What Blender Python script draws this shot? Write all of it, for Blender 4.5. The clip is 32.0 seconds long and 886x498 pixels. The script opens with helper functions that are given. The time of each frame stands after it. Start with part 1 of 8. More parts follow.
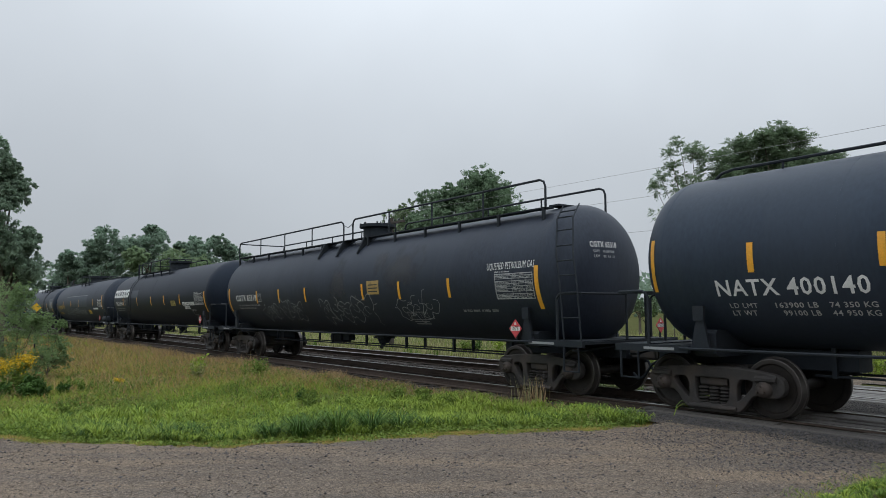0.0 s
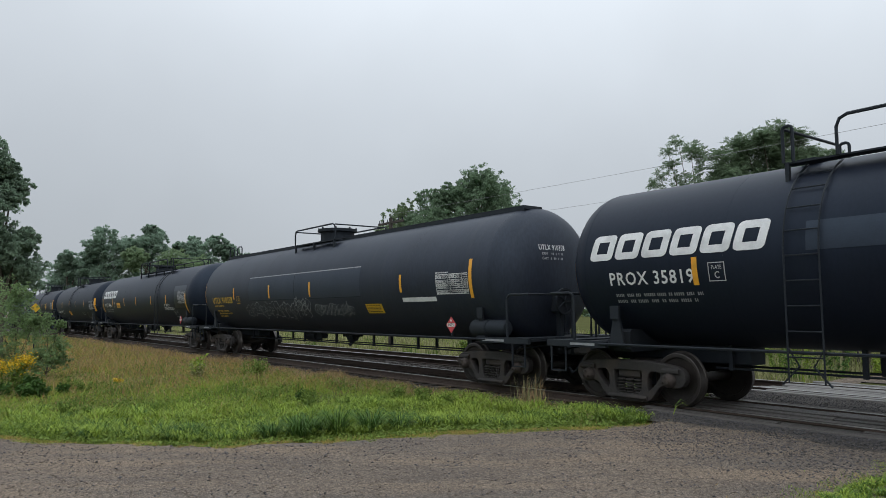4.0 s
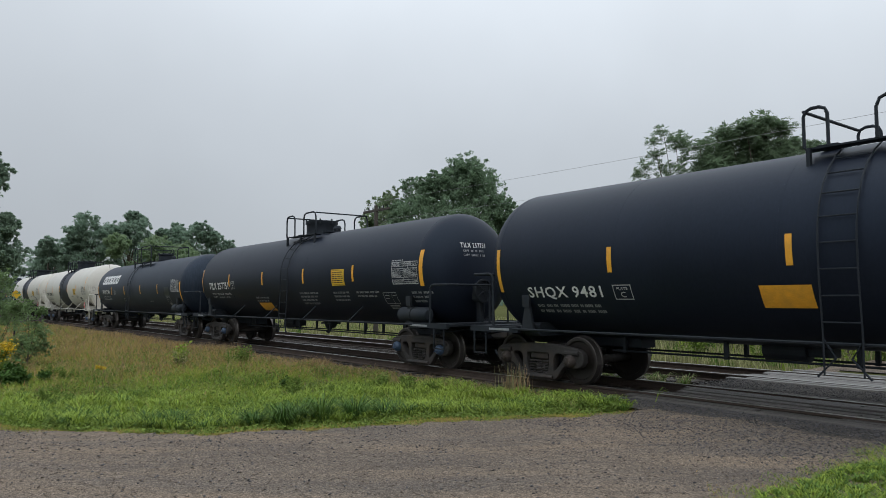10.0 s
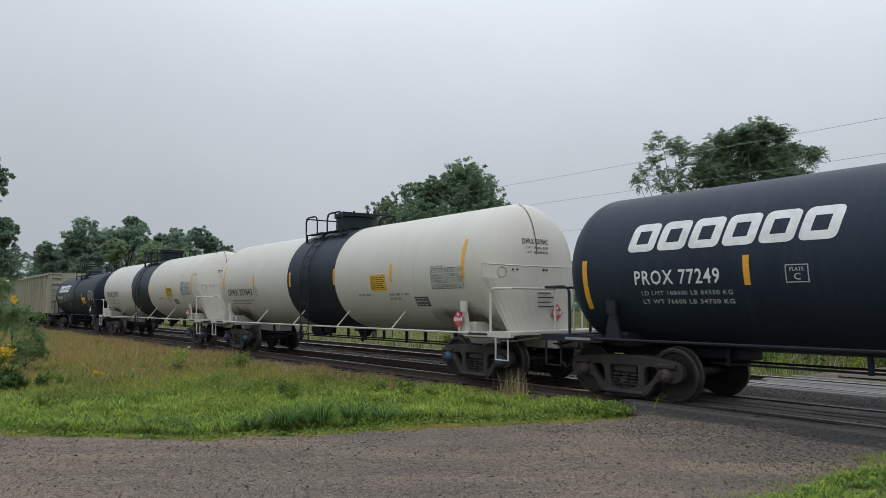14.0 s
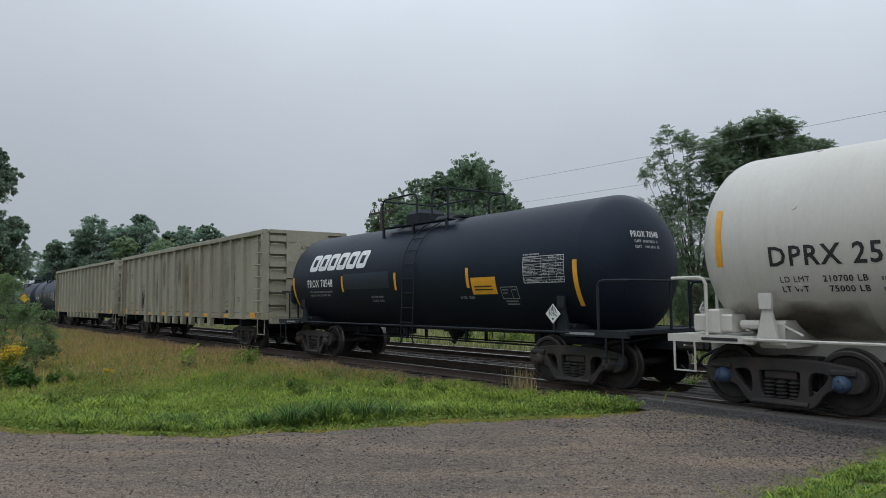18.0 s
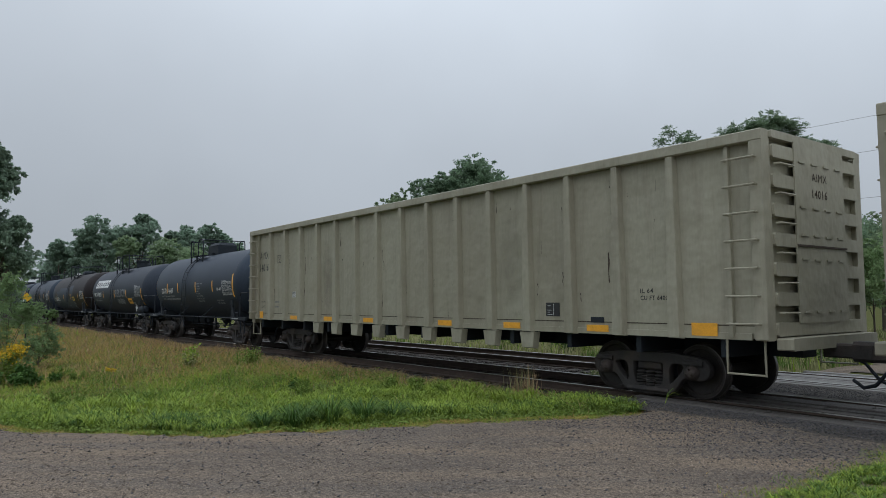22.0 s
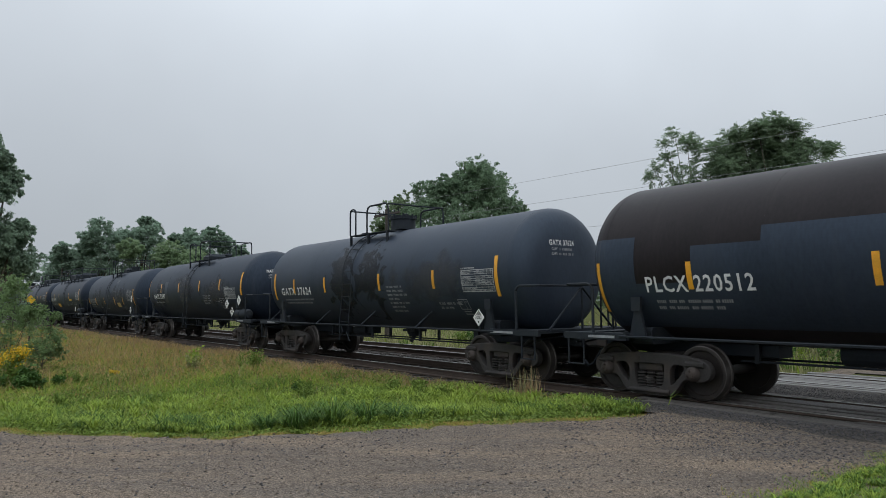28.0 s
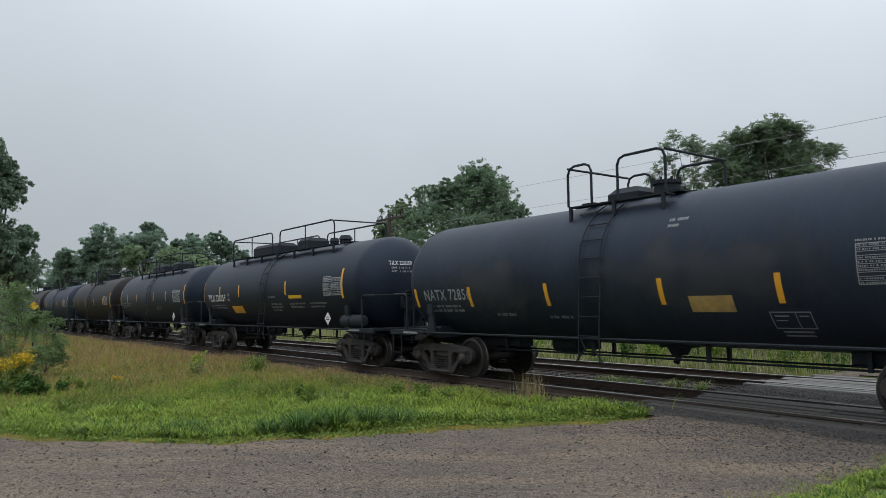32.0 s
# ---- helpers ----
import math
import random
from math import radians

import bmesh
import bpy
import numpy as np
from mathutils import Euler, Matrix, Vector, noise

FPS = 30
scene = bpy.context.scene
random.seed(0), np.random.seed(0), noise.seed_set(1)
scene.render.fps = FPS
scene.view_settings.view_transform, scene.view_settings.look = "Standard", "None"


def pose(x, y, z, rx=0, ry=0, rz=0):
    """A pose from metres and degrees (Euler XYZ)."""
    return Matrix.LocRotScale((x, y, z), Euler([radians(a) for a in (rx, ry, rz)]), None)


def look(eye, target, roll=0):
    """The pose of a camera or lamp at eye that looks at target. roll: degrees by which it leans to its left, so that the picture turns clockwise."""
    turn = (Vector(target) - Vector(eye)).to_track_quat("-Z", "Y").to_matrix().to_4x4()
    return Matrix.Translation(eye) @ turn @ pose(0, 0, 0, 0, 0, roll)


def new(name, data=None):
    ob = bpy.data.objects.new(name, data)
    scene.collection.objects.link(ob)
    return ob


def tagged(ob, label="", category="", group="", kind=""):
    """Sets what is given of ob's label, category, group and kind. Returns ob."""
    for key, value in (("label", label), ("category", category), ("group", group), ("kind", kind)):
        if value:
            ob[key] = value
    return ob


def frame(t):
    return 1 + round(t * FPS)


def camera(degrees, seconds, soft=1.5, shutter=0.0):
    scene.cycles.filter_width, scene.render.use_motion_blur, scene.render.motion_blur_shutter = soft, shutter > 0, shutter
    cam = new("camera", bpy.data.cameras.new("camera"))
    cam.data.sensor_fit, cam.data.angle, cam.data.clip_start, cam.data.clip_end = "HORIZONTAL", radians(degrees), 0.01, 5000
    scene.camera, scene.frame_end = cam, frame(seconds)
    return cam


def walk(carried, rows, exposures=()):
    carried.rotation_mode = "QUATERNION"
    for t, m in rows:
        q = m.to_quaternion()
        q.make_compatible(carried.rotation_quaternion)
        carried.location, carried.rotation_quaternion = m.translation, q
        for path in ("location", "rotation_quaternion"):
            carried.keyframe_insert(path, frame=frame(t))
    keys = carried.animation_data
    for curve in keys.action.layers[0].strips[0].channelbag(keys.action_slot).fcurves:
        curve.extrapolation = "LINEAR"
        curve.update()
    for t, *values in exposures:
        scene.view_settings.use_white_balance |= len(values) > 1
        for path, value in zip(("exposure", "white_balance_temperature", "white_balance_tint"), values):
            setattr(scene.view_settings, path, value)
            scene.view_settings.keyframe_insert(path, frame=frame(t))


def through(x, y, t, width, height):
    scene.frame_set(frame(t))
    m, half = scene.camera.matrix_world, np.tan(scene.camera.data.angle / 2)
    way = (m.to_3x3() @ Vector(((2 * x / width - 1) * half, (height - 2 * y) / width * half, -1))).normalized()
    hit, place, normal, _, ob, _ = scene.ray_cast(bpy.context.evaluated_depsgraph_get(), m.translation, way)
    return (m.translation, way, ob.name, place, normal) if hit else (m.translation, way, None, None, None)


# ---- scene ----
# ---- camera ----
cam = camera(63.96, 32.0, soft=0.6, shutter=0.025)
EYE = (0.0, 0.0, 1.68)
# seconds and the camera's turn, in degrees
PATH = [
    (0.0, 94.982, 0.303, 53.211),
    (0.5, 95.017, 0.378, 53.269),
    (1.0, 95.061, 0.345, 53.216),
    (1.5, 95.060, 0.317, 53.234),
    (2.0, 95.068, 0.322, 53.282),
    (2.5, 95.076, 0.282, 53.306),
    (3.0, 95.033, 0.201, 53.222),
    (3.5, 95.048, 0.353, 53.173),
    (5.5, 94.389, 0.518, 52.898),
    (6.0, 94.235, 0.404, 52.599),
    (6.5, 94.544, -0.123, 52.944),
    (7.0, 94.457, 0.080, 52.811),
    (7.5, 94.440, 0.018, 52.852),
    (8.0, 94.399, 0.080, 52.823),
    (8.5, 94.401, 0.101, 52.435),
    (9.0, 94.349, 0.472, 52.470),
    (9.5, 94.144, 0.421, 52.196),
    (10.0, 93.979, 0.221, 51.948),
    (10.5, 94.141, 0.369, 52.014),
    (11.0, 94.259, 0.257, 51.963),
    (11.5, 94.242, 0.246, 51.963),
    (12.0, 94.278, 0.326, 52.016),
    (12.5, 94.300, 0.321, 52.016),
    (13.0, 94.290, 0.380, 51.971),
    (13.5, 94.390, 0.193, 51.837),
    (14.0, 94.427, 0.174, 51.838),
    (14.5, 94.399, 0.166, 51.827),
    (16.5, 94.527, 0.425, 52.700),
    (17.0, 94.408, 0.457, 52.868),
    (17.5, 94.414, 0.421, 52.638),
    (18.0, 94.101, 0.527, 52.461),
    (18.5, 93.968, 0.525, 52.454),
    (19.0, 94.055, 0.516, 52.574),
    (19.5, 94.075, 0.505, 52.698),
    (20.0, 94.104, 0.563, 52.765),
    (20.5, 94.007, 0.460, 52.631),
    (21.0, 93.918, 0.361, 52.415),
    (21.5, 94.027, 0.365, 52.429),
    (22.0, 94.124, 0.357, 52.612),
    (22.5, 94.166, 0.270, 52.673),
    (23.0, 94.138, 0.429, 52.703),
    (23.5, 94.116, 0.375, 52.650),
    (24.0, 94.158, 0.399, 52.661),
    (24.5, 94.176, 0.354, 52.689),
    (25.0, 94.184, 0.381, 52.758),
    (25.5, 94.153, 0.439, 52.732),
    (27.5, 94.199, 0.536, 52.942),
    (28.0, 94.269, 0.444, 52.846),
    (28.5, 94.272, 0.556, 52.899),
    (29.0, 94.339, 0.573, 53.045),
    (29.5, 94.430, 0.613, 53.033),
    (30.0, 94.582, 0.789, 53.047),
    (30.5, 94.604, 0.713, 52.990),
    (31.0, 94.544, 0.726, 52.998),
    (31.5, 94.549, 0.711, 53.043),
    (32.0, 94.605, 0.743, 53.061),
]
# how far the train has rolled, in metres, at each time
ROLLED = [
    (0.0, -5.24), (0.5, -0.47), (1.0, 4.31), (1.5, 9.10), (2.0, 13.93), (2.5, 18.77),
    (3.0, 23.58), (3.5, 28.36), (5.5, 47.51), (6.0, 52.30), (6.5, 57.10), (7.0, 61.90),
    (7.5, 66.71), (8.0, 71.49), (8.5, 76.25), (9.0, 81.00), (9.5, 85.76), (10.0, 90.54),
    (10.5, 95.30), (11.0, 100.04), (11.5, 104.79), (12.0, 109.54), (12.5, 114.28), (13.0, 119.05),
    (13.5, 123.85), (14.0, 128.69), (14.5, 133.54), (16.5, 152.88), (17.0, 157.71), (17.5, 162.53),
    (18.0, 167.35), (18.5, 172.18), (19.0, 177.02), (19.5, 181.86), (20.0, 186.71), (20.5, 191.55),
    (21.0, 196.37), (21.5, 201.15), (22.0, 205.91), (22.5, 210.68), (23.0, 215.45), (23.5, 220.24),
    (24.0, 225.02), (24.5, 229.82), (25.0, 234.63), (25.5, 239.46), (27.5, 258.78), (28.0, 263.61),
    (28.5, 268.45), (29.0, 273.30), (29.5, 278.17), (30.0, 283.03), (30.5, 287.91), (31.0, 292.80),
    (31.5, 297.71), (32.0, 302.63),
]
# the exposure falls a little while pale cars pass
walk(cam, [(t, pose(*EYE, rx, ry, rz)) for t, rx, ry, rz in PATH],
     [(0, 0.04, 6420, 10), (14.5, 0.0, 6400, 10), (16.2, -0.14, 6250, 10), (18.2, -0.12, 6250, 10), (19.2, -0.04, 6300, 10), (20.2, -0.08, 6300, 10), (21, -0.16, 6250, 10), (23.5, -0.15, 6220, 10), (25.5, -0.06, 6250, 10), (28, 0.0, 6380, 10), (32, 0.0, 6390, 10)])

TRACK_Y = 11.53      # middle of the near track
TRACK2_Y = 15.42     # middle of the second track

# ---- world: an overcast sky with a faint bright veil ----
world = bpy.data.worlds.new("world")
scene.world = world
world.use_nodes = True
wn, wl = world.node_tree.nodes, world.node_tree.links
wn.clear()


def wnode(kind, **values):
    n = wn.new(kind)
    for k, v in values.items():
        n.inputs[k].default_value = v
    return n


sky = wn.new("ShaderNodeTexSky")
sky.sky_type, sky.sun_disc = "NISHITA", False
sky.sun_elevation, sky.sun_rotation = radians(52), radians(108)
sky.air_density, sky.dust_density = 1.0, 4.0
coord = wn.new("ShaderNodeTexCoord")
sep = wn.new("ShaderNodeSeparateXYZ")
wl.new(coord.outputs["Generated"], sep.inputs[0])
# the cloud layer brightens towards the zenith
lift = wn.new("ShaderNodeMapRange")
lift.interpolation_type = "SMOOTHSTEP"
for k, v in (("From Min", 0.05), ("From Max", 0.95), ("To Min", 0.53), ("To Max", 1.5)):
    lift.inputs[k].default_value = v
wl.new(sep.outputs["Z"], lift.inputs["Value"])
cloud = wnode("ShaderNodeTexNoise", Scale=2.2, Detail=4.0, Roughness=0.5)
wl.new(coord.outputs["Generated"], cloud.inputs["Vector"])
mottle = wn.new("ShaderNodeMapRange")
for k, v in (("From Min", 0.3), ("From Max", 0.7), ("To Min", 0.93), ("To Max", 1.06)):
    mottle.inputs[k].default_value = v
wl.new(cloud.outputs["Fac"], mottle.inputs["Value"])
veil = wn.new("ShaderNodeVectorMath")
veil.operation = "DOT_PRODUCT"
veil.inputs[1].default_value = (-0.57, 0.74, 0.36)
wl.new(coord.outputs["Generated"], veil.inputs[0])
glow = wn.new("ShaderNodeMapRange")
glow.interpolation_type = "SMOOTHSTEP"
for k, v in (("From Min", 0.70), ("From Max", 1.0), ("To Min", 0.94), ("To Max", 1.08)):
    glow.inputs[k].default_value = v
wl.new(veil.outputs["Value"], glow.inputs["Value"])
broken = wn.new("ShaderNodeMath")
broken.operation = "MULTIPLY"
wl.new(glow.outputs[0], broken.inputs[0])
wl.new(mottle.outputs[0], broken.inputs[1])
mul = wn.new("ShaderNodeMath")
mul.operation = "MULTIPLY"
wl.new(lift.outputs[0], mul.inputs[0])
wl.new(broken.outputs[0], mul.inputs[1])
tint = wn.new("ShaderNodeVectorMath")
tint.operation = "SCALE"
tint.inputs[0].default_value = (0.92, 0.99, 1.06)
wl.new(mul.outputs[0], tint.inputs["Scale"])
bg_cloud, bg_sky = wn.new("ShaderNodeBackground"), wn.new("ShaderNodeBackground")
wl.new(tint.outputs[0], bg_cloud.inputs["Color"])
bg_cloud.inputs["Strength"].default_value = 1.0
wl.new(sky.outputs[0], bg_sky.inputs["Color"])
bg_sky.inputs["Strength"].default_value = 0.06
mixw = wn.new("ShaderNodeMixShader")
mixw.inputs[0].default_value = 0.92
wl.new(bg_sky.outputs[0], mixw.inputs[1])
wl.new(bg_cloud.outputs[0], mixw.inputs[2])
wout = wn.new("ShaderNodeOutputWorld")
wl.new(mixw.outputs[0], wout.inputs["Surface"])

sun = new("sun", bpy.data.lights.new("sun", "SUN"))
sun.data.energy, sun.data.angle, sun.data.color = 0.6, radians(80), (1.0, 0.97, 0.92)
sun.matrix_basis = look((0, 0, 60), (-38, 20, 0))

# ---- materials ----


def material(name, colour, rough=0.6, metal=0.0, vary=0.25, scale=6.0, fine=60.0, bump=0.0, stain=None, stain_amount=0.4,
             island=0.0, per_object=0.0, spec=0.5, gloss=None, speck=None, dent=0.0, stretch=(1, 1, 1), streak=None):
    """A surface with a base colour that varies at two scales, a stain colour in patches, runs down its face and fine relief."""
    m = bpy.data.materials.new(name)
    m.use_nodes = True
    n, l = m.node_tree.nodes, m.node_tree.links
    b = n["Principled BSDF"]
    b.inputs["Roughness"].default_value, b.inputs["Metallic"].default_value = rough, metal
    b.inputs["Specular IOR Level"].default_value = spec
    if gloss:
        b.inputs["Specular Tint"].default_value = (*gloss, 1)
    co = n.new("ShaderNodeTexCoord")
    mp = n.new("ShaderNodeMapping")
    mp.inputs["Scale"].default_value = stretch
    l.new(co.outputs["Object"], mp.inputs["Vector"])
    big, small = n.new("ShaderNodeTexNoise"), n.new("ShaderNodeTexNoise")
    big.inputs["Scale"].default_value, big.inputs["Detail"].default_value = scale, 5
    small.inputs["Scale"].default_value, small.inputs["Detail"].default_value = fine, 3
    l.new(mp.outputs[0], big.inputs["Vector"]), l.new(mp.outputs[0], small.inputs["Vector"])
    add = n.new("ShaderNodeMath")
    add.operation = "ADD"
    l.new(big.outputs["Fac"], add.inputs[0]), l.new(small.outputs["Fac"], add.inputs[1])
    rng = n.new("ShaderNodeMapRange")
    for k, v in (("From Min", 0.6), ("From Max", 1.4), ("To Min", 1 - vary), ("To Max", 1 + vary)):
        rng.inputs[k].default_value = v
    l.new(add.outputs[0], rng.inputs["Value"])
    value = rng.outputs[0]
    if island or per_object:
        src = n.new("ShaderNodeNewGeometry").outputs["Random Per Island"] if island else n.new("ShaderNodeObjectInfo").outputs["Random"]
        r2 = n.new("ShaderNodeMapRange")
        a = island or per_object
        r2.inputs["To Min"].default_value, r2.inputs["To Max"].default_value = 1 - a, 1 + a
        l.new(src, r2.inputs["Value"])
        mm = n.new("ShaderNodeMath")
        mm.operation = "MULTIPLY"
        l.new(value, mm.inputs[0]), l.new(r2.outputs[0], mm.inputs[1])
        value = mm.outputs[0]
    sc = n.new("ShaderNodeVectorMath")
    sc.operation = "SCALE"
    sc.inputs[0].default_value = colour
    l.new(value, sc.inputs["Scale"])
    out = sc.outputs[0]
    if stain:
        patch = n.new("ShaderNodeTexNoise")
        patch.inputs["Scale"].default_value, patch.inputs["Detail"].default_value = scale * 0.45, 6
        l.new(mp.outputs[0], patch.inputs["Vector"])
        pr = n.new("ShaderNodeMapRange")
        for k, v in (("From Min", 0.48), ("From Max", 0.68), ("To Min", 0.0), ("To Max", stain_amount)):
            pr.inputs[k].default_value = v
        l.new(patch.outputs["Fac"], pr.inputs["Value"])
        mx = n.new("ShaderNodeMix")
        mx.data_type = "RGBA"
        l.new(pr.outputs[0], mx.inputs["Factor"])
        l.new(out, mx.inputs["A"])
        mx.inputs["B"].default_value = (*stain, 1)
        out = mx.outputs["Result"]
    if streak:
        # thin runs of washed-down dirt, long in height and narrow along the wall
        smp = n.new("ShaderNodeMapping")
        smp.inputs["Scale"].default_value = (3.2, 0.5, 0.28)
        l.new(co.outputs["Object"], smp.inputs["Vector"])
        run = n.new("ShaderNodeTexNoise")
        run.inputs["Scale"].default_value, run.inputs["Detail"].default_value, run.inputs["Roughness"].default_value = 1.6, 6, 0.62
        l.new(smp.outputs[0], run.inputs["Vector"])
        rr_ = n.new("ShaderNodeMapRange")
        for k, v in (("From Min", 0.52), ("From Max", 0.74), ("To Min", 0.0), ("To Max", streak[1])):
            rr_.inputs[k].default_value = v
        l.new(run.outputs["Fac"], rr_.inputs["Value"])
        smx = n.new("ShaderNodeMix")
        smx.data_type = "RGBA"
        l.new(rr_.outputs[0], smx.inputs["Factor"])
        l.new(out, smx.inputs["A"])
        smx.inputs["B"].default_value = (*streak[0], 1)
        out = smx.outputs["Result"]
    if speck:
        # crushed stone: each cell of about speck[0] to the metre takes its own shade
        cell = n.new("ShaderNodeTexVoronoi")
        cell.inputs["Scale"].default_value = speck[0]
        l.new(mp.outputs[0], cell.inputs["Vector"])
        grey = n.new("ShaderNodeSeparateXYZ")
        l.new(cell.outputs["Color"], grey.inputs[0])
        sr = n.new("ShaderNodeMapRange")
        sr.inputs["To Min"].default_value, sr.inputs["To Max"].default_value = 1 - speck[1], 1 + speck[1]
        l.new(grey.outputs[0], sr.inputs["Value"])
        sv = n.new("ShaderNodeVectorMath")
        sv.operation = "SCALE"
        l.new(out, sv.inputs[0]), l.new(sr.outputs[0], sv.inputs["Scale"])
        out = sv.outputs[0]
    l.new(out, b.inputs["Base Color"])
    if bump:
        bp = n.new("ShaderNodeBump")
        bp.inputs["Strength"].default_value, bp.inputs["Distance"].default_value = bump, 0.02
        l.new(small.outputs["Fac"], bp.inputs["Height"])
        l.new(bp.outputs[0], b.inputs["Normal"])
    if dent:
        # dented sheet metal: slow relief over half a metre
        wave = n.new("ShaderNodeTexNoise")
        wave.inputs["Scale"].default_value, wave.inputs["Detail"].default_value = 2.2, 2.5
        l.new(co.outputs["Object"], wave.inputs["Vector"])
        bp = n.new("ShaderNodeBump")
        bp.inputs["Strength"].default_value, bp.inputs["Distance"].default_value = 1.0, dent
        l.new(wave.outputs["Fac"], bp.inputs["Height"])
        l.new(bp.outputs[0], b.inputs["Normal"])
    return m


BLUE_GLOSS = (0.62, 0.80, 1.0)
BLACK = material("black_tank_paint", (0.0108, 0.0142, 0.0250), 0.48, vary=0.35, scale=1.2, fine=25, stain=(0.015, 0.018, 0.027), stain_amount=0.7, spec=0.36, gloss=BLUE_GLOSS, stretch=(1, 1, 0.35), streak=((0.024, 0.027, 0.035), 0.25))
CLEAN_BLACK = material("clean_black_tank_paint", (0.0104, 0.0134, 0.0230), 0.48, vary=0.25, scale=0.9, fine=25, stain=(0.0145, 0.018, 0.028), stain_amount=0.6, spec=0.24, gloss=BLUE_GLOSS, stretch=(1, 1, 0.35), streak=((0.018, 0.020, 0.026), 0.2))
DUSTY_BLACK = material("dusty_black_tank_paint", (0.0210, 0.0250, 0.0370), 0.52, vary=0.35, scale=1.3, fine=22, stain=(0.024, 0.029, 0.041), stain_amount=0.8, spec=0.37, gloss=(0.70, 0.84, 1.0), stretch=(1, 1, 0.3), streak=((0.040, 0.041, 0.048), 0.45))
GREY_BLACK = material("weathered_black_paint", (0.0180, 0.0235, 0.0365), 0.52, vary=0.4, scale=1.3, fine=18, stain=(0.021, 0.027, 0.040), stain_amount=0.8, spec=0.32, gloss=BLUE_GLOSS, stretch=(1, 1, 0.22), streak=((0.038, 0.043, 0.056), 0.5))
SLATE = material("slate_tank_paint", (0.026, 0.034, 0.050), 0.50, vary=0.25, scale=1.0, fine=20, stain=(0.036, 0.043, 0.058), stain_amount=0.6, spec=0.36, gloss=BLUE_GLOSS, stretch=(1, 1, 0.35), streak=((0.046, 0.052, 0.062), 0.3))
BROWN_BLACK = material("brown_black_paint", (0.0125, 0.0092, 0.0108), 0.50, vary=0.35, scale=1.2, fine=20, stain=(0.022, 0.016, 0.016), stain_amount=0.6, spec=0.22, stretch=(1, 1, 0.4), streak=((0.030, 0.024, 0.023), 0.4))
WHITE = material("white_tank_paint", (0.56, 0.545, 0.50), 0.45, vary=0.06, scale=0.9, fine=20, stain=(0.48, 0.44, 0.37), stain_amount=0.4, stretch=(1, 1, 0.4), streak=((0.40, 0.36, 0.29), 0.3))
STEEL_DARK = material("dirty_truck_steel", (0.030, 0.027, 0.026), 0.75, vary=0.5, scale=5, fine=50, bump=0.3, stain=(0.075, 0.052, 0.040), stain_amount=0.6)
FRAME_BLACK = material("black_frame_paint", (0.011, 0.012, 0.015), 0.72, vary=0.4, scale=4, fine=40, stain=(0.024, 0.023, 0.022), gloss=(0.7, 0.85, 1.0))
WHEEL = material("worn_wheel_steel", (0.022, 0.018, 0.016), 0.65, metal=0.2, vary=0.4, scale=6, fine=40, stain=(0.048, 0.036, 0.028))
TREAD = material("polished_wheel_tread", (0.11, 0.10, 0.095), 0.42, metal=0.8, vary=0.25)
RUST = material("dark_rust_scratch", (0.055, 0.040, 0.030), 0.85, vary=0.5, scale=8)
RAIL_TOP = material("polished_rail_head", (0.36, 0.35, 0.34), 0.28, metal=0.9, vary=0.15, scale=3)
RAIL_SIDE = material("rusty_rail_web", (0.055, 0.038, 0.030), 0.85, vary=0.35, scale=3, fine=40)
ORANGE = material("reflective_yellow_strip", (0.78, 0.37, 0.03), 0.4, vary=0.15, scale=10, stain=(0.4, 0.22, 0.05), stain_amount=0.3)
YELLOW = material("yellow_sticker", (0.74, 0.45, 0.025), 0.5, vary=0.08)
LETTER = material("white_lettering", (0.72, 0.73, 0.73), 0.55, vary=0.12, scale=8, stain=(0.4, 0.4, 0.4), stain_amount=0.4)
LETTER_DIM = material("dirty_white_lettering", (0.26, 0.27, 0.285), 0.6, vary=0.3, scale=10)
YELLOW_OLD = material("faded_yellow_sticker", (0.46, 0.36, 0.075), 0.55, vary=0.15, scale=9)
STICKER_WORN = material("weathered_sticker", (0.40, 0.27, 0.09), 0.6, vary=0.35, scale=9, stain=(0.2, 0.15, 0.08), stain_amount=0.6)
SPRAY_DIM = material("faded_spray_paint", (0.21, 0.22, 0.235), 0.6, vary=0.4, scale=7)
LETTER_YELLOW = material("yellow_lettering", (0.70, 0.43, 0.04), 0.55, vary=0.15)
LETTER_MID = material("weathered_white_lettering", (0.46, 0.47, 0.48), 0.6, vary=0.25, scale=10)
LETTER_FADED = material("faded_black_lettering", (0.16, 0.16, 0.165), 0.6, vary=0.3, scale=10)
LETTER_BLACK = material("black_lettering", (0.02, 0.02, 0.022), 0.55, vary=0.2)
SPRAY = material("spray_paint", (0.30, 0.32, 0.34), 0.6, vary=0.3, scale=7)
RED = material("red_placard", (0.55, 0.06, 0.07), 0.5, vary=0.1)
PLACARD = material("white_placard", (0.72, 0.72, 0.70), 0.5, vary=0.1)
BLUE = material("blue_bearing_cap", (0.040, 0.070, 0.125), 0.5, vary=0.3)
PATCH_BLACK = material("fresh_black_patch", (0.0045, 0.0058, 0.0095), 0.42, vary=0.2, gloss=(0.62, 0.82, 1.0))
PATCH_GREY = material("faded_grey_patch", (0.020, 0.024, 0.036), 0.42, vary=0.2, gloss=(0.62, 0.82, 1.0))
GONDOLA = material("pale_gondola_paint", (0.312, 0.298, 0.226), 0.6, vary=0.12, scale=1.1, fine=22, stain=(0.205, 0.178, 0.128), stain_amount=0.45, dent=0.05, stretch=(1, 1, 0.35), streak=((0.13, 0.105, 0.075), 0.35))
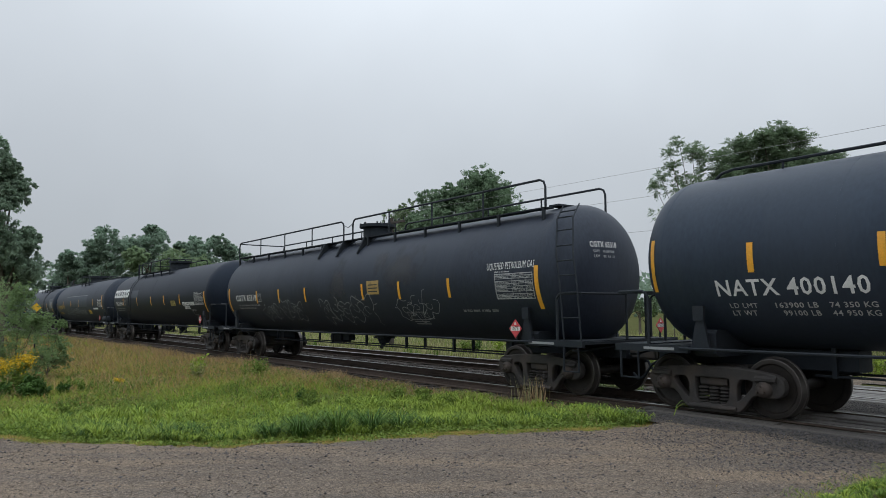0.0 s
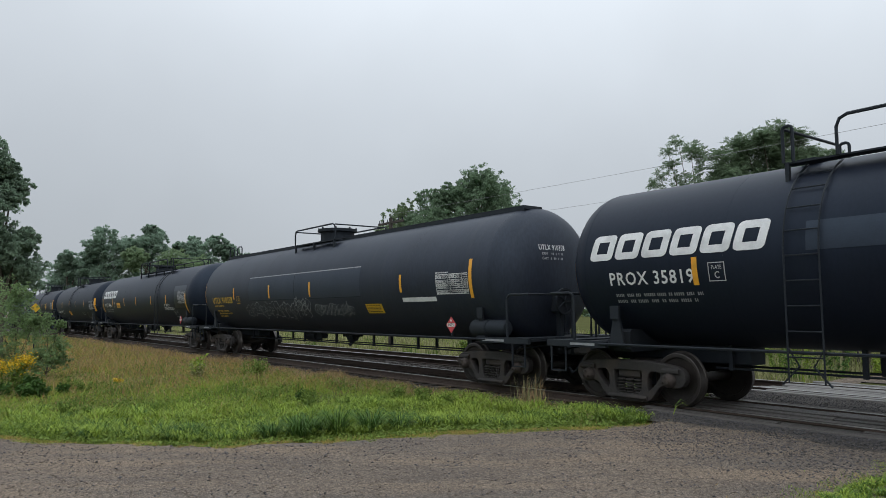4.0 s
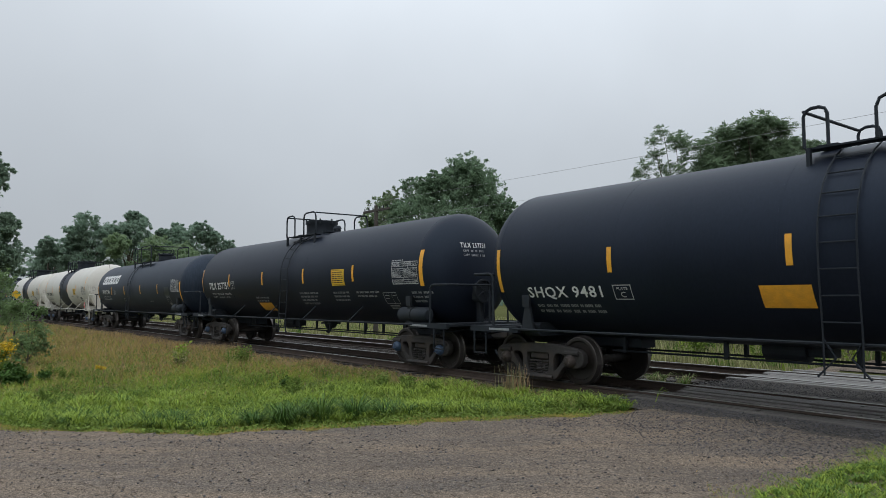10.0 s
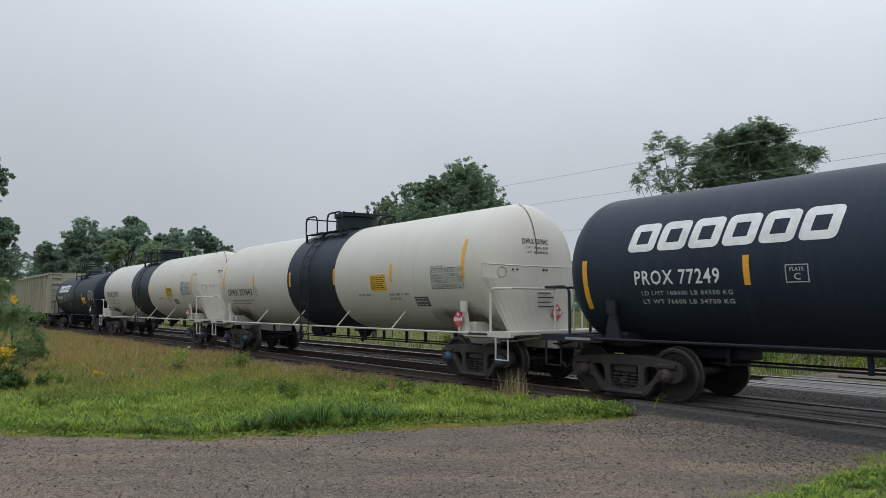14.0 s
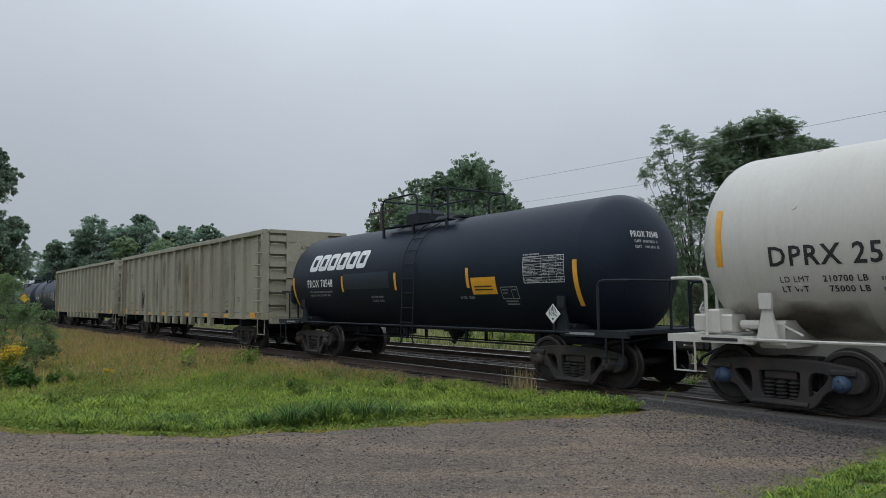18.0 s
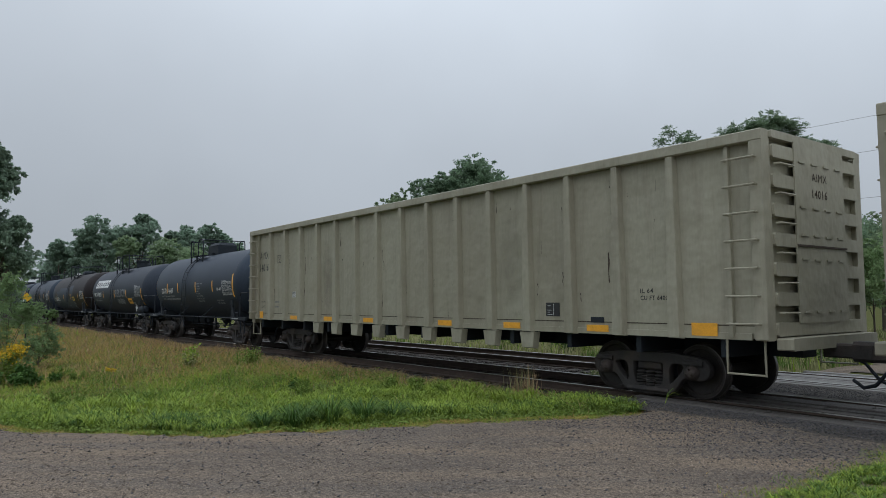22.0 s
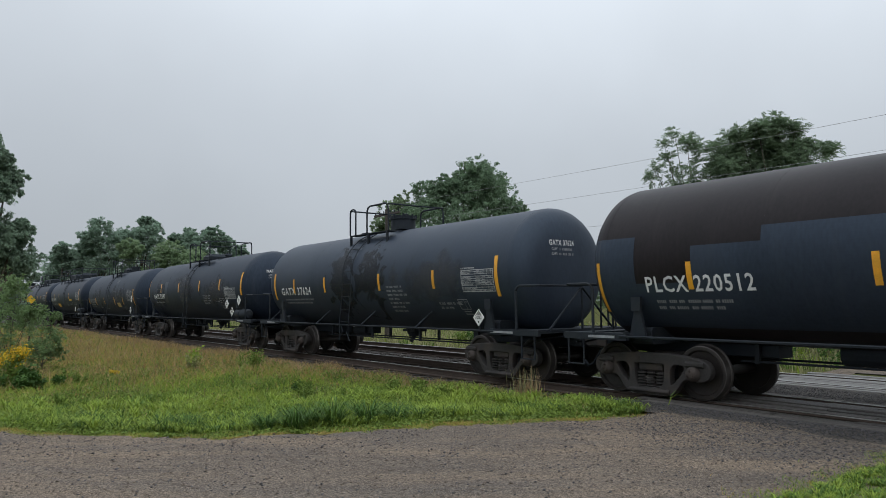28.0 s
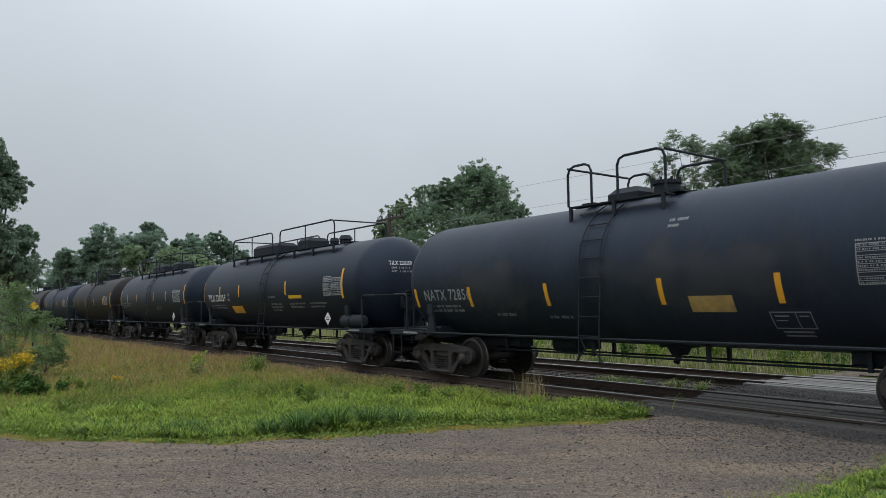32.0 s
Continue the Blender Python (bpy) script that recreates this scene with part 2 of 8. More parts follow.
TIE = material("creosoted_timber", (0.050, 0.042, 0.036), 0.9, vary=0.4, scale=3, fine=30, per_object=0.3, bump=0.4, stretch=(6, 1, 6))
PLANK = material("worn_crossing_timber", (0.068, 0.061, 0.056), 0.7, vary=0.5, scale=3, fine=40, per_object=0.35, bump=0.4, stretch=(0.4, 6, 6))
PLANK_PALE = material("bleached_crossing_timber", (0.165, 0.157, 0.149), 0.7, vary=0.25, scale=3, fine=40, per_object=0.2, bump=0.4, stretch=(0.4, 6, 6))
BARK = material("tree_bark", (0.10, 0.085, 0.065), 0.9, vary=0.4, scale=4, fine=30, bump=0.5, stretch=(1, 1, 0.3))
POLE_WOOD = material("weathered_pole_wood", (0.055, 0.047, 0.040), 0.85, vary=0.3, scale=3, fine=30)
WIRE = material("overhead_wire", (0.30, 0.30, 0.31), 0.6)


def stain_material(name, colour, rough, strength, scale, lo=0.08, hi=0.34, swirl=0.0, tall=1.0):
    """A spill or rust bloom: opaque in its middle, broken up by noise and fading out towards its rim."""
    m = material(name, colour, rough, vary=0.3, scale=5)
    n, l = m.node_tree.nodes, m.node_tree.links
    b = n["Principled BSDF"]
    co = n.new("ShaderNodeTexCoord")
    sep_ = n.new("ShaderNodeSeparateXYZ")
    l.new(co.outputs["Generated"], sep_.inputs[0])
    flat_ = n.new("ShaderNodeCombineXYZ")
    l.new(sep_.outputs["X"], flat_.inputs["X"]), l.new(sep_.outputs["Z"], flat_.inputs["Y"])
    flat_.inputs["Z"].default_value = 0.5
    away = n.new("ShaderNodeVectorMath")
    away.operation = "DISTANCE"
    away.inputs[1].default_value = (0.5, 0.5, 0.5)
    l.new(flat_.outputs[0], away.inputs[0])
    cloud_ = n.new("ShaderNodeTexNoise")
    cloud_.inputs["Scale"].default_value, cloud_.inputs["Detail"].default_value = scale, 5 if not swirl else 1.5
    cloud_.inputs["Distortion"].default_value = swirl
    stretch = n.new("ShaderNodeMapping")
    stretch.inputs["Scale"].default_value = (1.0, 1.0, tall)
    l.new(co.outputs["Object"], stretch.inputs["Vector"]), l.new(stretch.outputs[0], cloud_.inputs["Vector"])
    mix_ = n.new("ShaderNodeMath")
    mix_.operation = "SUBTRACT"
    l.new(cloud_.outputs["Fac"], mix_.inputs[0]), l.new(away.outputs["Value"], mix_.inputs[1])
    ramp = n.new("ShaderNodeMapRange")
    for k, v in (("From Min", lo), ("From Max", hi), ("To Min", 0.0), ("To Max", strength)):
        ramp.inputs[k].default_value = v
    l.new(mix_.outputs[0], ramp.inputs["Value"])
    clear = n.new("ShaderNodeBsdfTransparent")
    mixer = n.new("ShaderNodeMixShader")
    l.new(ramp.outputs[0], mixer.inputs[0]), l.new(clear.outputs[0], mixer.inputs[1]), l.new(b.outputs[0], mixer.inputs[2])
    l.new(mixer.outputs[0], n["Material Output"].inputs["Surface"])
    return m


SOOT = stain_material("brown_road_soot", (0.105, 0.085, 0.062), 0.8, 0.85, 1.3, -0.12, 0.34)
SPILL = stain_material("black_spill", (0.005, 0.0065, 0.010), 0.5, 0.6, 1.25, 0.10, 0.18, 2.2)
DUST = stain_material("pale_dust_stain", (0.055, 0.058, 0.066), 0.6, 0.55, 1.8)
BLOOM = stain_material("brown_rust_bloom", (0.22, 0.145, 0.065), 0.8, 0.5, 1.6, -0.10, 0.42)
SMEAR = stain_material("grey_brown_smear", (0.150, 0.130, 0.100), 0.8, 0.20, 3.4, 0.0, 0.42)
STREAK = stain_material("dark_run_streaks", (0.112, 0.104, 0.084), 0.8, 0.42, 13.0, 0.05, 0.30, 0.0, 0.09)
GRIME = material("dark_scratches", (0.10, 0.088, 0.07), 0.8, vary=0.4, scale=9)


def leaf_material(name, colour, vary=0.35, rough=0.55, through=0.25):
    """Leaves and blades: each one takes its own shade, and some light passes through."""
    m = material(name, colour, rough, vary=0.2, scale=0.7, fine=9, island=vary, spec=0.12)
    n, l = m.node_tree.nodes, m.node_tree.links
    b = n["Principled BSDF"]
    tr = n.new("ShaderNodeBsdfTranslucent")
    l.new(b.inputs["Base Color"].links[0].from_socket, tr.inputs["Color"])
    mix = n.new("ShaderNodeMixShader")
    mix.inputs[0].default_value = through
    l.new(b.outputs[0], mix.inputs[1]), l.new(tr.outputs[0], mix.inputs[2])
    l.new(mix.outputs[0], n["Material Output"].inputs["Surface"])
    return m


LEAF = leaf_material("broad_leaves", (0.200, 0.285, 0.182), 0.25, 0.65, 0.5)
LEAF_TALL = leaf_material("tall_tree_leaves", (0.245, 0.330, 0.240), 0.2, 0.7, 0.5)
LEAF_LIGHT = leaf_material("walnut_leaves", (0.215, 0.285, 0.165), 0.3, 0.6, 0.45)
LEAF_WALNUT = leaf_material("feathered_walnut_leaves", (0.190, 0.262, 0.160), 0.2, 0.65, 0.5)
# far leaves: the haze of distance is put into these paler base colours
LEAF_HAZED = leaf_material("hazed_leaves", (0.262, 0.355, 0.270), 0.03, 0.95, 0.6)
LEAF_PALE = leaf_material("pale_hazed_leaves", (0.275, 0.365, 0.215), 0.05, 0.9, 0.6)
LEAF_BUSH = leaf_material("shrub_leaves", (0.225, 0.318, 0.150), 0.22, 0.75, 0.55)
LEAF_WEED = leaf_material("weed_leaves", (0.165, 0.235, 0.050), 0.35)
GRASS = leaf_material("green_grass", (0.262, 0.352, 0.058), 0.22)
GRASS_SEED = leaf_material("seeding_grass", (0.37, 0.26, 0.15), 0.4)
GRASS_DARK = leaf_material("dark_grass", (0.110, 0.190, 0.040), 0.4)
TUSSOCK = leaf_material("tussock_grass", (0.066, 0.130, 0.032), 0.4)
GRASS_DRY = leaf_material("dry_grass", (0.41, 0.285, 0.105), 0.4)
GRASS_FIELD = leaf_material("pale_field_grass", (0.33, 0.325, 0.165))
GOLD = leaf_material("goldenrod_flowers", (0.62, 0.42, 0.03))

# ---- geometry helpers ----


class Shape:
    """Collects vertices and faces of one mesh."""

    def __init__(self):
        self.v, self.f, self.m = [], [], []

    def add(self, verts, faces, mi=0):
        k = len(self.v)
        self.v += [tuple(p) for p in verts]
        self.f += [tuple(i + k for i in f) for f in faces]
        self.m += [mi] * len(faces)
        return self

    def box(self, x0, x1, y0, y1, z0, z1, mi=0, c=0.0):
        """A box; c chamfers its upright and long edges."""
        if c <= 0:
            p = [(x, y, z) for z in (z0, z1) for x, y in ((x0, y0), (x1, y0), (x1, y1), (x0, y1))]
            return self.add(p, [(0, 3, 2, 1), (4, 5, 6, 7), (0, 1, 5, 4), (1, 2, 6, 5), (2, 3, 7, 6), (3, 0, 4, 7)], mi)
        ring = [(y0 + c, z0), (y1 - c, z0), (y1, z0 + c), (y1, z1 - c), (y1 - c, z1), (y0 + c, z1), (y0, z1 - c), (y0, z0 + c)]
        p = [(x, y, z) for x in (x0, x1) for y, z in ring]
        fs = [(i, (i + 1) % 8, 8 + (i + 1) % 8, 8 + i) for i in range(8)] + [tuple(range(7, -1, -1)), tuple(range(8, 16))]
        return self.add(p, fs, mi)

    def cyl(self, a, b, r, n=12, r2=None, mi=0, caps=True):
        a, b = Vector(a), Vector(b)
        r2 = r if r2 is None else r2
        q = (b - a).to_track_quat("Z", "Y")
        p = []
        for c, rr in ((a, r), (b, r2)):
            p += [c + q @ Vector((rr * math.cos(2 * math.pi * i / n), rr * math.sin(2 * math.pi * i / n), 0)) for i in range(n)]
        fs = [(i, (i + 1) % n, n + (i + 1) % n, n + i) for i in range(n)]
        if caps:
            fs += [tuple(range(n - 1, -1, -1)), tuple(range(n, 2 * n))]
        return self.add(p, fs, mi)

    def tube(self, pts, r, n=6, mi=0):
        """A round bar along a line of points."""
        pts = [Vector(p) for p in pts]
        ring = []
        for i, p in enumerate(pts):
            d = (pts[min(i + 1, len(pts) - 1)] - pts[max(i - 1, 0)]).normalized()
            side = d.cross(Vector((0.13, 0.31, 0.94)))
            if side.length < 0.05:
                side = d.cross(Vector((1, 0, 0)))
            side.normalize()
            up = side.cross(d)
            ring += [p + r * (math.cos(2 * math.pi * j / n) * side + math.sin(2 * math.pi * j / n) * up) for j in range(n)]
        fs = []
        for i in range(len(pts) - 1):
            fs += [(i * n + j, i * n + (j + 1) % n, (i + 1) * n + (j + 1) % n, (i + 1) * n + j) for j in range(n)]
        fs += [tuple(range(n - 1, -1, -1)), tuple(range((len(pts) - 1) * n, len(pts) * n))]
        return self.add(ring, fs, mi)

    def lathe(self, profile, axis="x", n=40, at=(0, 0, 0), mi=0):
        """Turns (along, radius) pairs round an axis."""
        p = []
        for s, r in profile:
            for i in range(n):
                a = 2 * math.pi * i / n
                c, d = r * math.cos(a), r * math.sin(a)
                q = {"x": (s, c, d), "y": (d, s, c), "z": (c, d, s)}[axis]
                p.append((q[0] + at[0], q[1] + at[1], q[2] + at[2]))
        fs = []
        for k in range(len(profile) - 1):
            fs += [(k * n + i, k * n + (i + 1) % n, (k + 1) * n + (i + 1) % n, (k + 1) * n + i) for i in range(n)]
        fs += [tuple(range(n - 1, -1, -1)), tuple(range((len(profile) - 1) * n, len(profile) * n))]
        return self.add(p, fs, mi)

    def plate(self, outline, y0, y1, mi=0):
        """An upright plate: an outline in x and z, from y0 to y1."""
        n = len(outline)
        p = [(x, y0, z) for x, z in outline] + [(x, y1, z) for x, z in outline]
        fs = [tuple(range(n)), tuple(range(2 * n - 1, n - 1, -1))] + [(i, n + i, n + (i + 1) % n, (i + 1) % n) for i in range(n)]
        return self.add(p, fs, mi)

    def mesh(self, name, mats, smooth=False):
        me = bpy.data.meshes.new(name)
        me.from_pydata(self.v, [], self.f)
        for m in mats:
            me.materials.append(m)
        if any(self.m):
            me.polygons.foreach_set("material_index", self.m)
        bm = bmesh.new()
        bm.from_mesh(me)
        bmesh.ops.recalc_face_normals(bm, faces=bm.faces)
        bm.to_mesh(me)
        bm.free()
        if smooth:
            me.shade_smooth()
            me.set_sharp_from_angle(angle=radians(38))
        return me


def part(name, shape, mats, parent=None, label="", smooth=False, at=None):
    """Links a shape, or a mesh that is shared, as one object under a thing or a part."""
    mats = mats if isinstance(mats, (list, tuple)) else [mats]
    me = shape if isinstance(shape, bpy.types.Mesh) else shape.mesh(name, mats, smooth)
    ob = new(name, me)
    if parent is not None:
        ob.parent = parent
    if at is not None:
        ob.matrix_basis = at
    return tagged(ob, label)


def cloud_mesh(name, verts, faces, mats, mat_index=None):
    """A mesh of very many small faces from arrays."""
    me = bpy.data.meshes.new(name)
    nv, nf, k = len(verts), len(faces), faces.shape[1]
    me.vertices.add(nv)
    me.vertices.foreach_set("co", np.asarray(verts, np.float32).ravel())
    me.loops.add(nf * k)
    me.loops.foreach_set("vertex_index", np.asarray(faces, np.int32).ravel())
    me.polygons.add(nf)
    me.polygons.foreach_set("loop_start", np.arange(0, nf * k, k, dtype=np.int32))
    for m in mats:
        me.materials.append(m)
    if mat_index is not None:
        me.polygons.foreach_set("material_index", np.asarray(mat_index, np.int32))
    me.update(calc_edges=True)
    return me


# ---- the plan of the ground ----
EDGE_Y = np.array([-11.68, 1.18, 1.51, 2.04, 2.65, 3.24, 3.98, 4.55, 5.07, 5.79, 6.54, 7.37, 7.94, 8.96, 9.72, 10.61, 58.38])
EDGE_X = np.array([-26.27, -11.61, -11.00, -10.57, -9.86, -9.19, -8.92, -8.55, -8.38, -8.06, -7.87, -7.50, -7.12, -6.92, -6.98, -7.60, -8.37])


def wobble(x, y, s=1.0):
    """Smooth irregular values between about -1 and 1 for arrays of places."""
    return (np.sin(x * 1.7 * s + 1.3 * np.sin(y * 1.1 * s)) + np.sin(y * 2.3 * s + 1.7 * np.sin(x * 0.9 * s + 2.0)) + np.sin((x + y) * 3.9 * s + 0.5)) / 3


def on_patch(x, y):
    """The small piece of grass at the near side of the road."""
    return (x > -3.28 + 0.20 * wobble(x, y, 2.7)) & (y > 4.4) & (y < 9.3) & (x < 9)


def road_bed(x, y):
    edge = np.interp(y, EDGE_Y, EDGE_X) + 0.10 * wobble(x, y, 3.1)
    return (x > edge) & ((x < 9.0) | (y < 6.0))


def on_road(x, y):
    return road_bed(x, y) & ~on_patch(x, y)


def ground_height(x, y):
    """The ground: the road climbs to the rails, the verge lies lower and falls away under the ballast."""
    road = road_bed(x, y)
    edge = np.interp(y, EDGE_Y, EDGE_X) - x
    verge = -0.06 - 0.14 * np.clip(edge / 1.2, 0, 1) + 0.04 * wobble(x, y, 0.6)
    verge = np.where((y > 9.4) & (y < 18.2), -0.45, verge)
    return np.where(road, -0.045 + 0.012 * wobble(x, y, 1.2), verge)


def grid_sheet(name, x0, x1, y0, y1, step, keep, mats, lift=0.0):
    xs, ys = np.arange(x0, x1 + step / 2, step), np.arange(y0, y1 + step / 2, step)
    gx, gy = np.meshgrid(xs, ys)
    gz = ground_height(gx, gy) + lift
    nx = len(xs)
    i, j = np.meshgrid(np.arange(nx - 1), np.arange(len(ys) - 1))
    a = (j * nx + i).ravel()
    f = np.stack([a, a + 1, a + nx + 1, a + nx], 1)
    cx, cy = gx.ravel()[a] + step / 2, gy.ravel()[a] + step / 2
    f = f[keep(cx, cy)]
    used, inv = np.unique(f, return_inverse=True)
    v = np.stack([gx.ravel(), gy.ravel(), gz.ravel()], 1)[used]
    ob = new(name, cloud_mesh(name, v, inv.reshape(-1, 4), mats))
    ob.data.shade_smooth()
    return ob


SOIL = material("verge_soil", (0.085, 0.092, 0.038), 1.0, vary=0.35, scale=0.6, fine=14, bump=0.5, stain=(0.12, 0.10, 0.05), spec=0.0)
def road_material():
    """Packed gravel: tan where the fines lie, grey where stones show, in long streaks the wheels have drawn along the road."""
    m = material("packed_gravel", (0.150, 0.121, 0.095), 0.95, vary=0.22, scale=0.9, fine=40, bump=0.55, stain=(0.098, 0.083, 0.070), stain_amount=0.6, speck=(75, 0.25), spec=0.2)
    n, l = m.node_tree.nodes, m.node_tree.links
    b = n["Principled BSDF"]
    was = b.inputs["Base Color"].links[0].from_socket
    co, turn, mp = n.new("ShaderNodeTexCoord"), n.new("ShaderNodeMapping"), n.new("ShaderNodeMapping")
    turn.inputs["Rotation"].default_value = (0, 0, radians(-50))
    mp.inputs["Scale"].default_value = (0.20, 1.0, 1.0)
    l.new(co.outputs["Object"], turn.inputs["Vector"]), l.new(turn.outputs[0], mp.inputs["Vector"])
    for scale, lo, hi, amount, colour in ((0.7, 0.44, 0.62, 0.60, (0.108, 0.094, 0.082)), (1.5, 0.46, 0.62, 0.65, (0.200, 0.152, 0.110)), (3.3, 0.54, 0.66, 0.45, (0.085, 0.074, 0.064))):
        tex, rng_, mx = n.new("ShaderNodeTexNoise"), n.new("ShaderNodeMapRange"), n.new("ShaderNodeMix")
        tex.inputs["Scale"].default_value, tex.inputs["Detail"].default_value, tex.inputs["Roughness"].default_value = scale, 7, 0.6
        l.new(mp.outputs[0], tex.inputs["Vector"])
        for k, v in (("From Min", lo), ("From Max", hi), ("To Min", 0.0), ("To Max", amount)):
            rng_.inputs[k].default_value = v
        l.new(tex.outputs["Fac"], rng_.inputs["Value"])
        mx.data_type = "RGBA"
        l.new(rng_.outputs[0], mx.inputs["Factor"]), l.new(was, mx.inputs["A"])
        mx.inputs["B"].default_value = (*colour, 1)
        was = mx.outputs["Result"]
    # single stones, each with a shade of its own
    for scale, amount in ((110, 0.55), (46, 0.32)):
        cell, grey, sr, sv = n.new("ShaderNodeTexVoronoi"), n.new("ShaderNodeSeparateXYZ"), n.new("ShaderNodeMapRange"), n.new("ShaderNodeVectorMath")
        cell.inputs["Scale"].default_value = scale
        l.new(co.outputs["Object"], cell.inputs["Vector"]), l.new(cell.outputs["Color"], grey.inputs[0])
        sr.inputs["To Min"].default_value, sr.inputs["To Max"].default_value = 1 - amount, 1 + amount
        l.new(grey.outputs[0], sr.inputs["Value"])
        sv.operation = "SCALE"
        l.new(was, sv.inputs[0]), l.new(sr.outputs[0], sv.inputs["Scale"])
        was = sv.outputs[0]
    l.new(was, b.inputs["Base Color"])
    return m


GRAVEL = road_material()
DARK_GRAVEL = material("oily_dark_gravel", (0.082, 0.074, 0.067), 0.95, vary=0.35, scale=1.1, fine=40, bump=1.0, stain=(0.045, 0.041, 0.038), stain_amount=0.7, speck=(60, 0.6), spec=0.2)
BALLAST = material("ballast_bed", (0.085, 0.078, 0.074), 0.95, vary=0.45, scale=2, fine=32, bump=1.0, stain=(0.05, 0.038, 0.032), stain_amount=0.6, speck=(28, 0.6))
STONE = material("gravel_stones", (0.160, 0.130, 0.104), 0.9, vary=0.15, island=0.5, spec=0.25)
DARK_STONE = material("dark_crushed_stones", (0.066, 0.064, 0.067), 0.85, vary=0.2, island=0.6)
BALLAST_STONE = material("ballast_stones", (0.095, 0.087, 0.082), 0.9, vary=0.15, island=0.55)

# one sheet to the horizon, a finer piece round the camera set a little above it
far = Shape()
far.add([(-3000, -3000, -0.36), (3000, -3000, -0.36), (3000, 3000, -0.36), (-3000, 3000, -0.36)], [(0, 1, 2, 3)])
tagged(part("ground", far, SOIL), "green and brown grassy soil reaching the horizon", "ground", kind="structure")
verge = grid_sheet("ground_verge", -75, 30, -16, 45, 0.5, lambda x, y: x < 1e9, [SOIL], -0.02)
tagged(verge, "rough grassy verge soil beside the tracks", "ground", kind="structure")
road = grid_sheet("road", -30, 14, -14, 9.66, 0.12, lambda x, y: road_bed(x + 0.3, y), [GRAVEL], 0.0)
tagged(road, "worn grey gravel road leading to the crossing", "road", kind="structure")
road2 = grid_sheet("road_far_side", -9, 9, 17.7, 60, 0.3, lambda x, y: x > -8.6, [GRAVEL], 0.01)
tagged(road2, "pale gravel road beyond the tracks", "road", kind="structure")


def stones(name, n, place, size, mat, label, sink=0.3, category="gravel"):
    """Loose stones as one mesh: place(n) gives x, y and z."""
    rng = np.random.default_rng(len(name) * 7 + n)
    x, y, z = place(rng, n)
    n = len(x)
    s = size[0] + (size[1] - size[0]) * rng.random(n) ** 2.5
    base = np.array([(1, 0, 0), (0, 1, 0), (-1, 0, 0), (0, -1, 0), (0, 0, 1), (0, 0, -1)], float)
    jit = base[None] * (0.6 + 0.7 * rng.random((n, 6, 1))) + 0.25 * rng.normal(size=(n, 6, 3))
    jit[:, :, 2] *= 0.65
    v = jit * s[:, None, None] + np.stack([x, y, z + s * (0.45 - sink)], 1)[:, None, :]
    f0 = np.array([(0, 1, 4), (1, 2, 4), (2, 3, 4), (3, 0, 4), (1, 0, 5), (2, 1, 5), (3, 2, 5), (0, 3, 5)])
    f = (f0[None] + 6 * np.arange(n)[:, None, None]).reshape(-1, 3)
    ob = new(name, cloud_mesh(name, v.reshape(-1, 3), f, [mat]))
    return tagged(ob, label, category, kind="stuff")


def road_places(rng, n):
    x = -17.5 + 16 * rng.random(n * 4)
    y = -0.6 + 10.4 * rng.random(n * 4)
    ok = np.flatnonzero(on_road(x, y))[:n]
    return x[ok], y[ok], ground_height(x[ok], y[ok])


stones("loose_gravel", 30000, road_places, (0.004, 0.015), STONE, "scattered loose grey gravel stones on the road")


def pebble_places(rng, n):
    """Larger dark pebbles thrown aside, thicker towards the verge."""
    x, y, z = road_places(rng, n * 5)
    edge = x - np.interp(y, EDGE_Y, EDGE_X)
    k = np.flatnonzero(rng.random(len(x)) < 0.16 + 0.5 * np.exp(-edge / 1.2) * (wobble(x, y, 1.1) > 0))[:n]
    return x[k], y[k], z[k]


stones("dark_pebbles", 4200, pebble_places, (0.006, 0.019), DARK_STONE, "scattered dark pebbles lying on the gravel road", 0.2)


def dark_places(rng, n):
    """Dark stone spilled in patches at the foot of the crossing and between the tracks."""
    x = -8.2 + 8 * rng.random(n * 3)
    y = np.where(rng.random(n * 3) < 0.62, 10.03 - 3.0 * rng.random(n * 3) ** 1.7, 12.72 + 1.3 * rng.random(n * 3))
    front = y < 9.3
    ok = np.flatnonzero(~front | (on_road(x, y) & (wobble(x, y, 0.8) + 0.9 * rng.random(n * 3) > 0.25)))[:n]
    return x[ok], y[ok], np.where(y[ok] < 9.3, ground_height(x[ok], y[ok]), np.where(y[ok] < 10.1, -0.022, -0.03))


stones("crossing_stones", 20000, dark_places, (0.006, 0.019), DARK_STONE, "dark crushed stone spilled round the crossing")

# ---- the two tracks ----
RAIL_PROFILE = [(-0.07, -0.18), (0.07, -0.18), (0.07, -0.165), (0.012, -0.14), (0.010, -0.05), (0.036, -0.035), (0.037, -0.006),
                (0.030, 0.0), (-0.030, 0.0), (-0.037, -0.006), (-0.036, -0.035), (-0.010, -0.05), (-0.012, -0.14), (-0.07, -0.165)]


def rail_mesh():
    s = Shape()
    n = len(RAIL_PROFILE)
    p = [(x, y, z) for x in (-420.0, 160.0) for y, z in RAIL_PROFILE]
    for i in range(n):
        s.add([p[i], p[(i + 1) % n], p[n + (i + 1) % n], p[n + i]], [(0, 1, 2, 3)], 1 if i in (6, 7, 8) else 0)
    return s.mesh("rail", [RAIL_SIDE, RAIL_TOP])


RAIL = rail_mesh()
TIE_MESH = Shape().box(-0.115, 0.115, -1.3, 1.3, -0.17, 0, c=0.015).mesh("tie", [TIE])


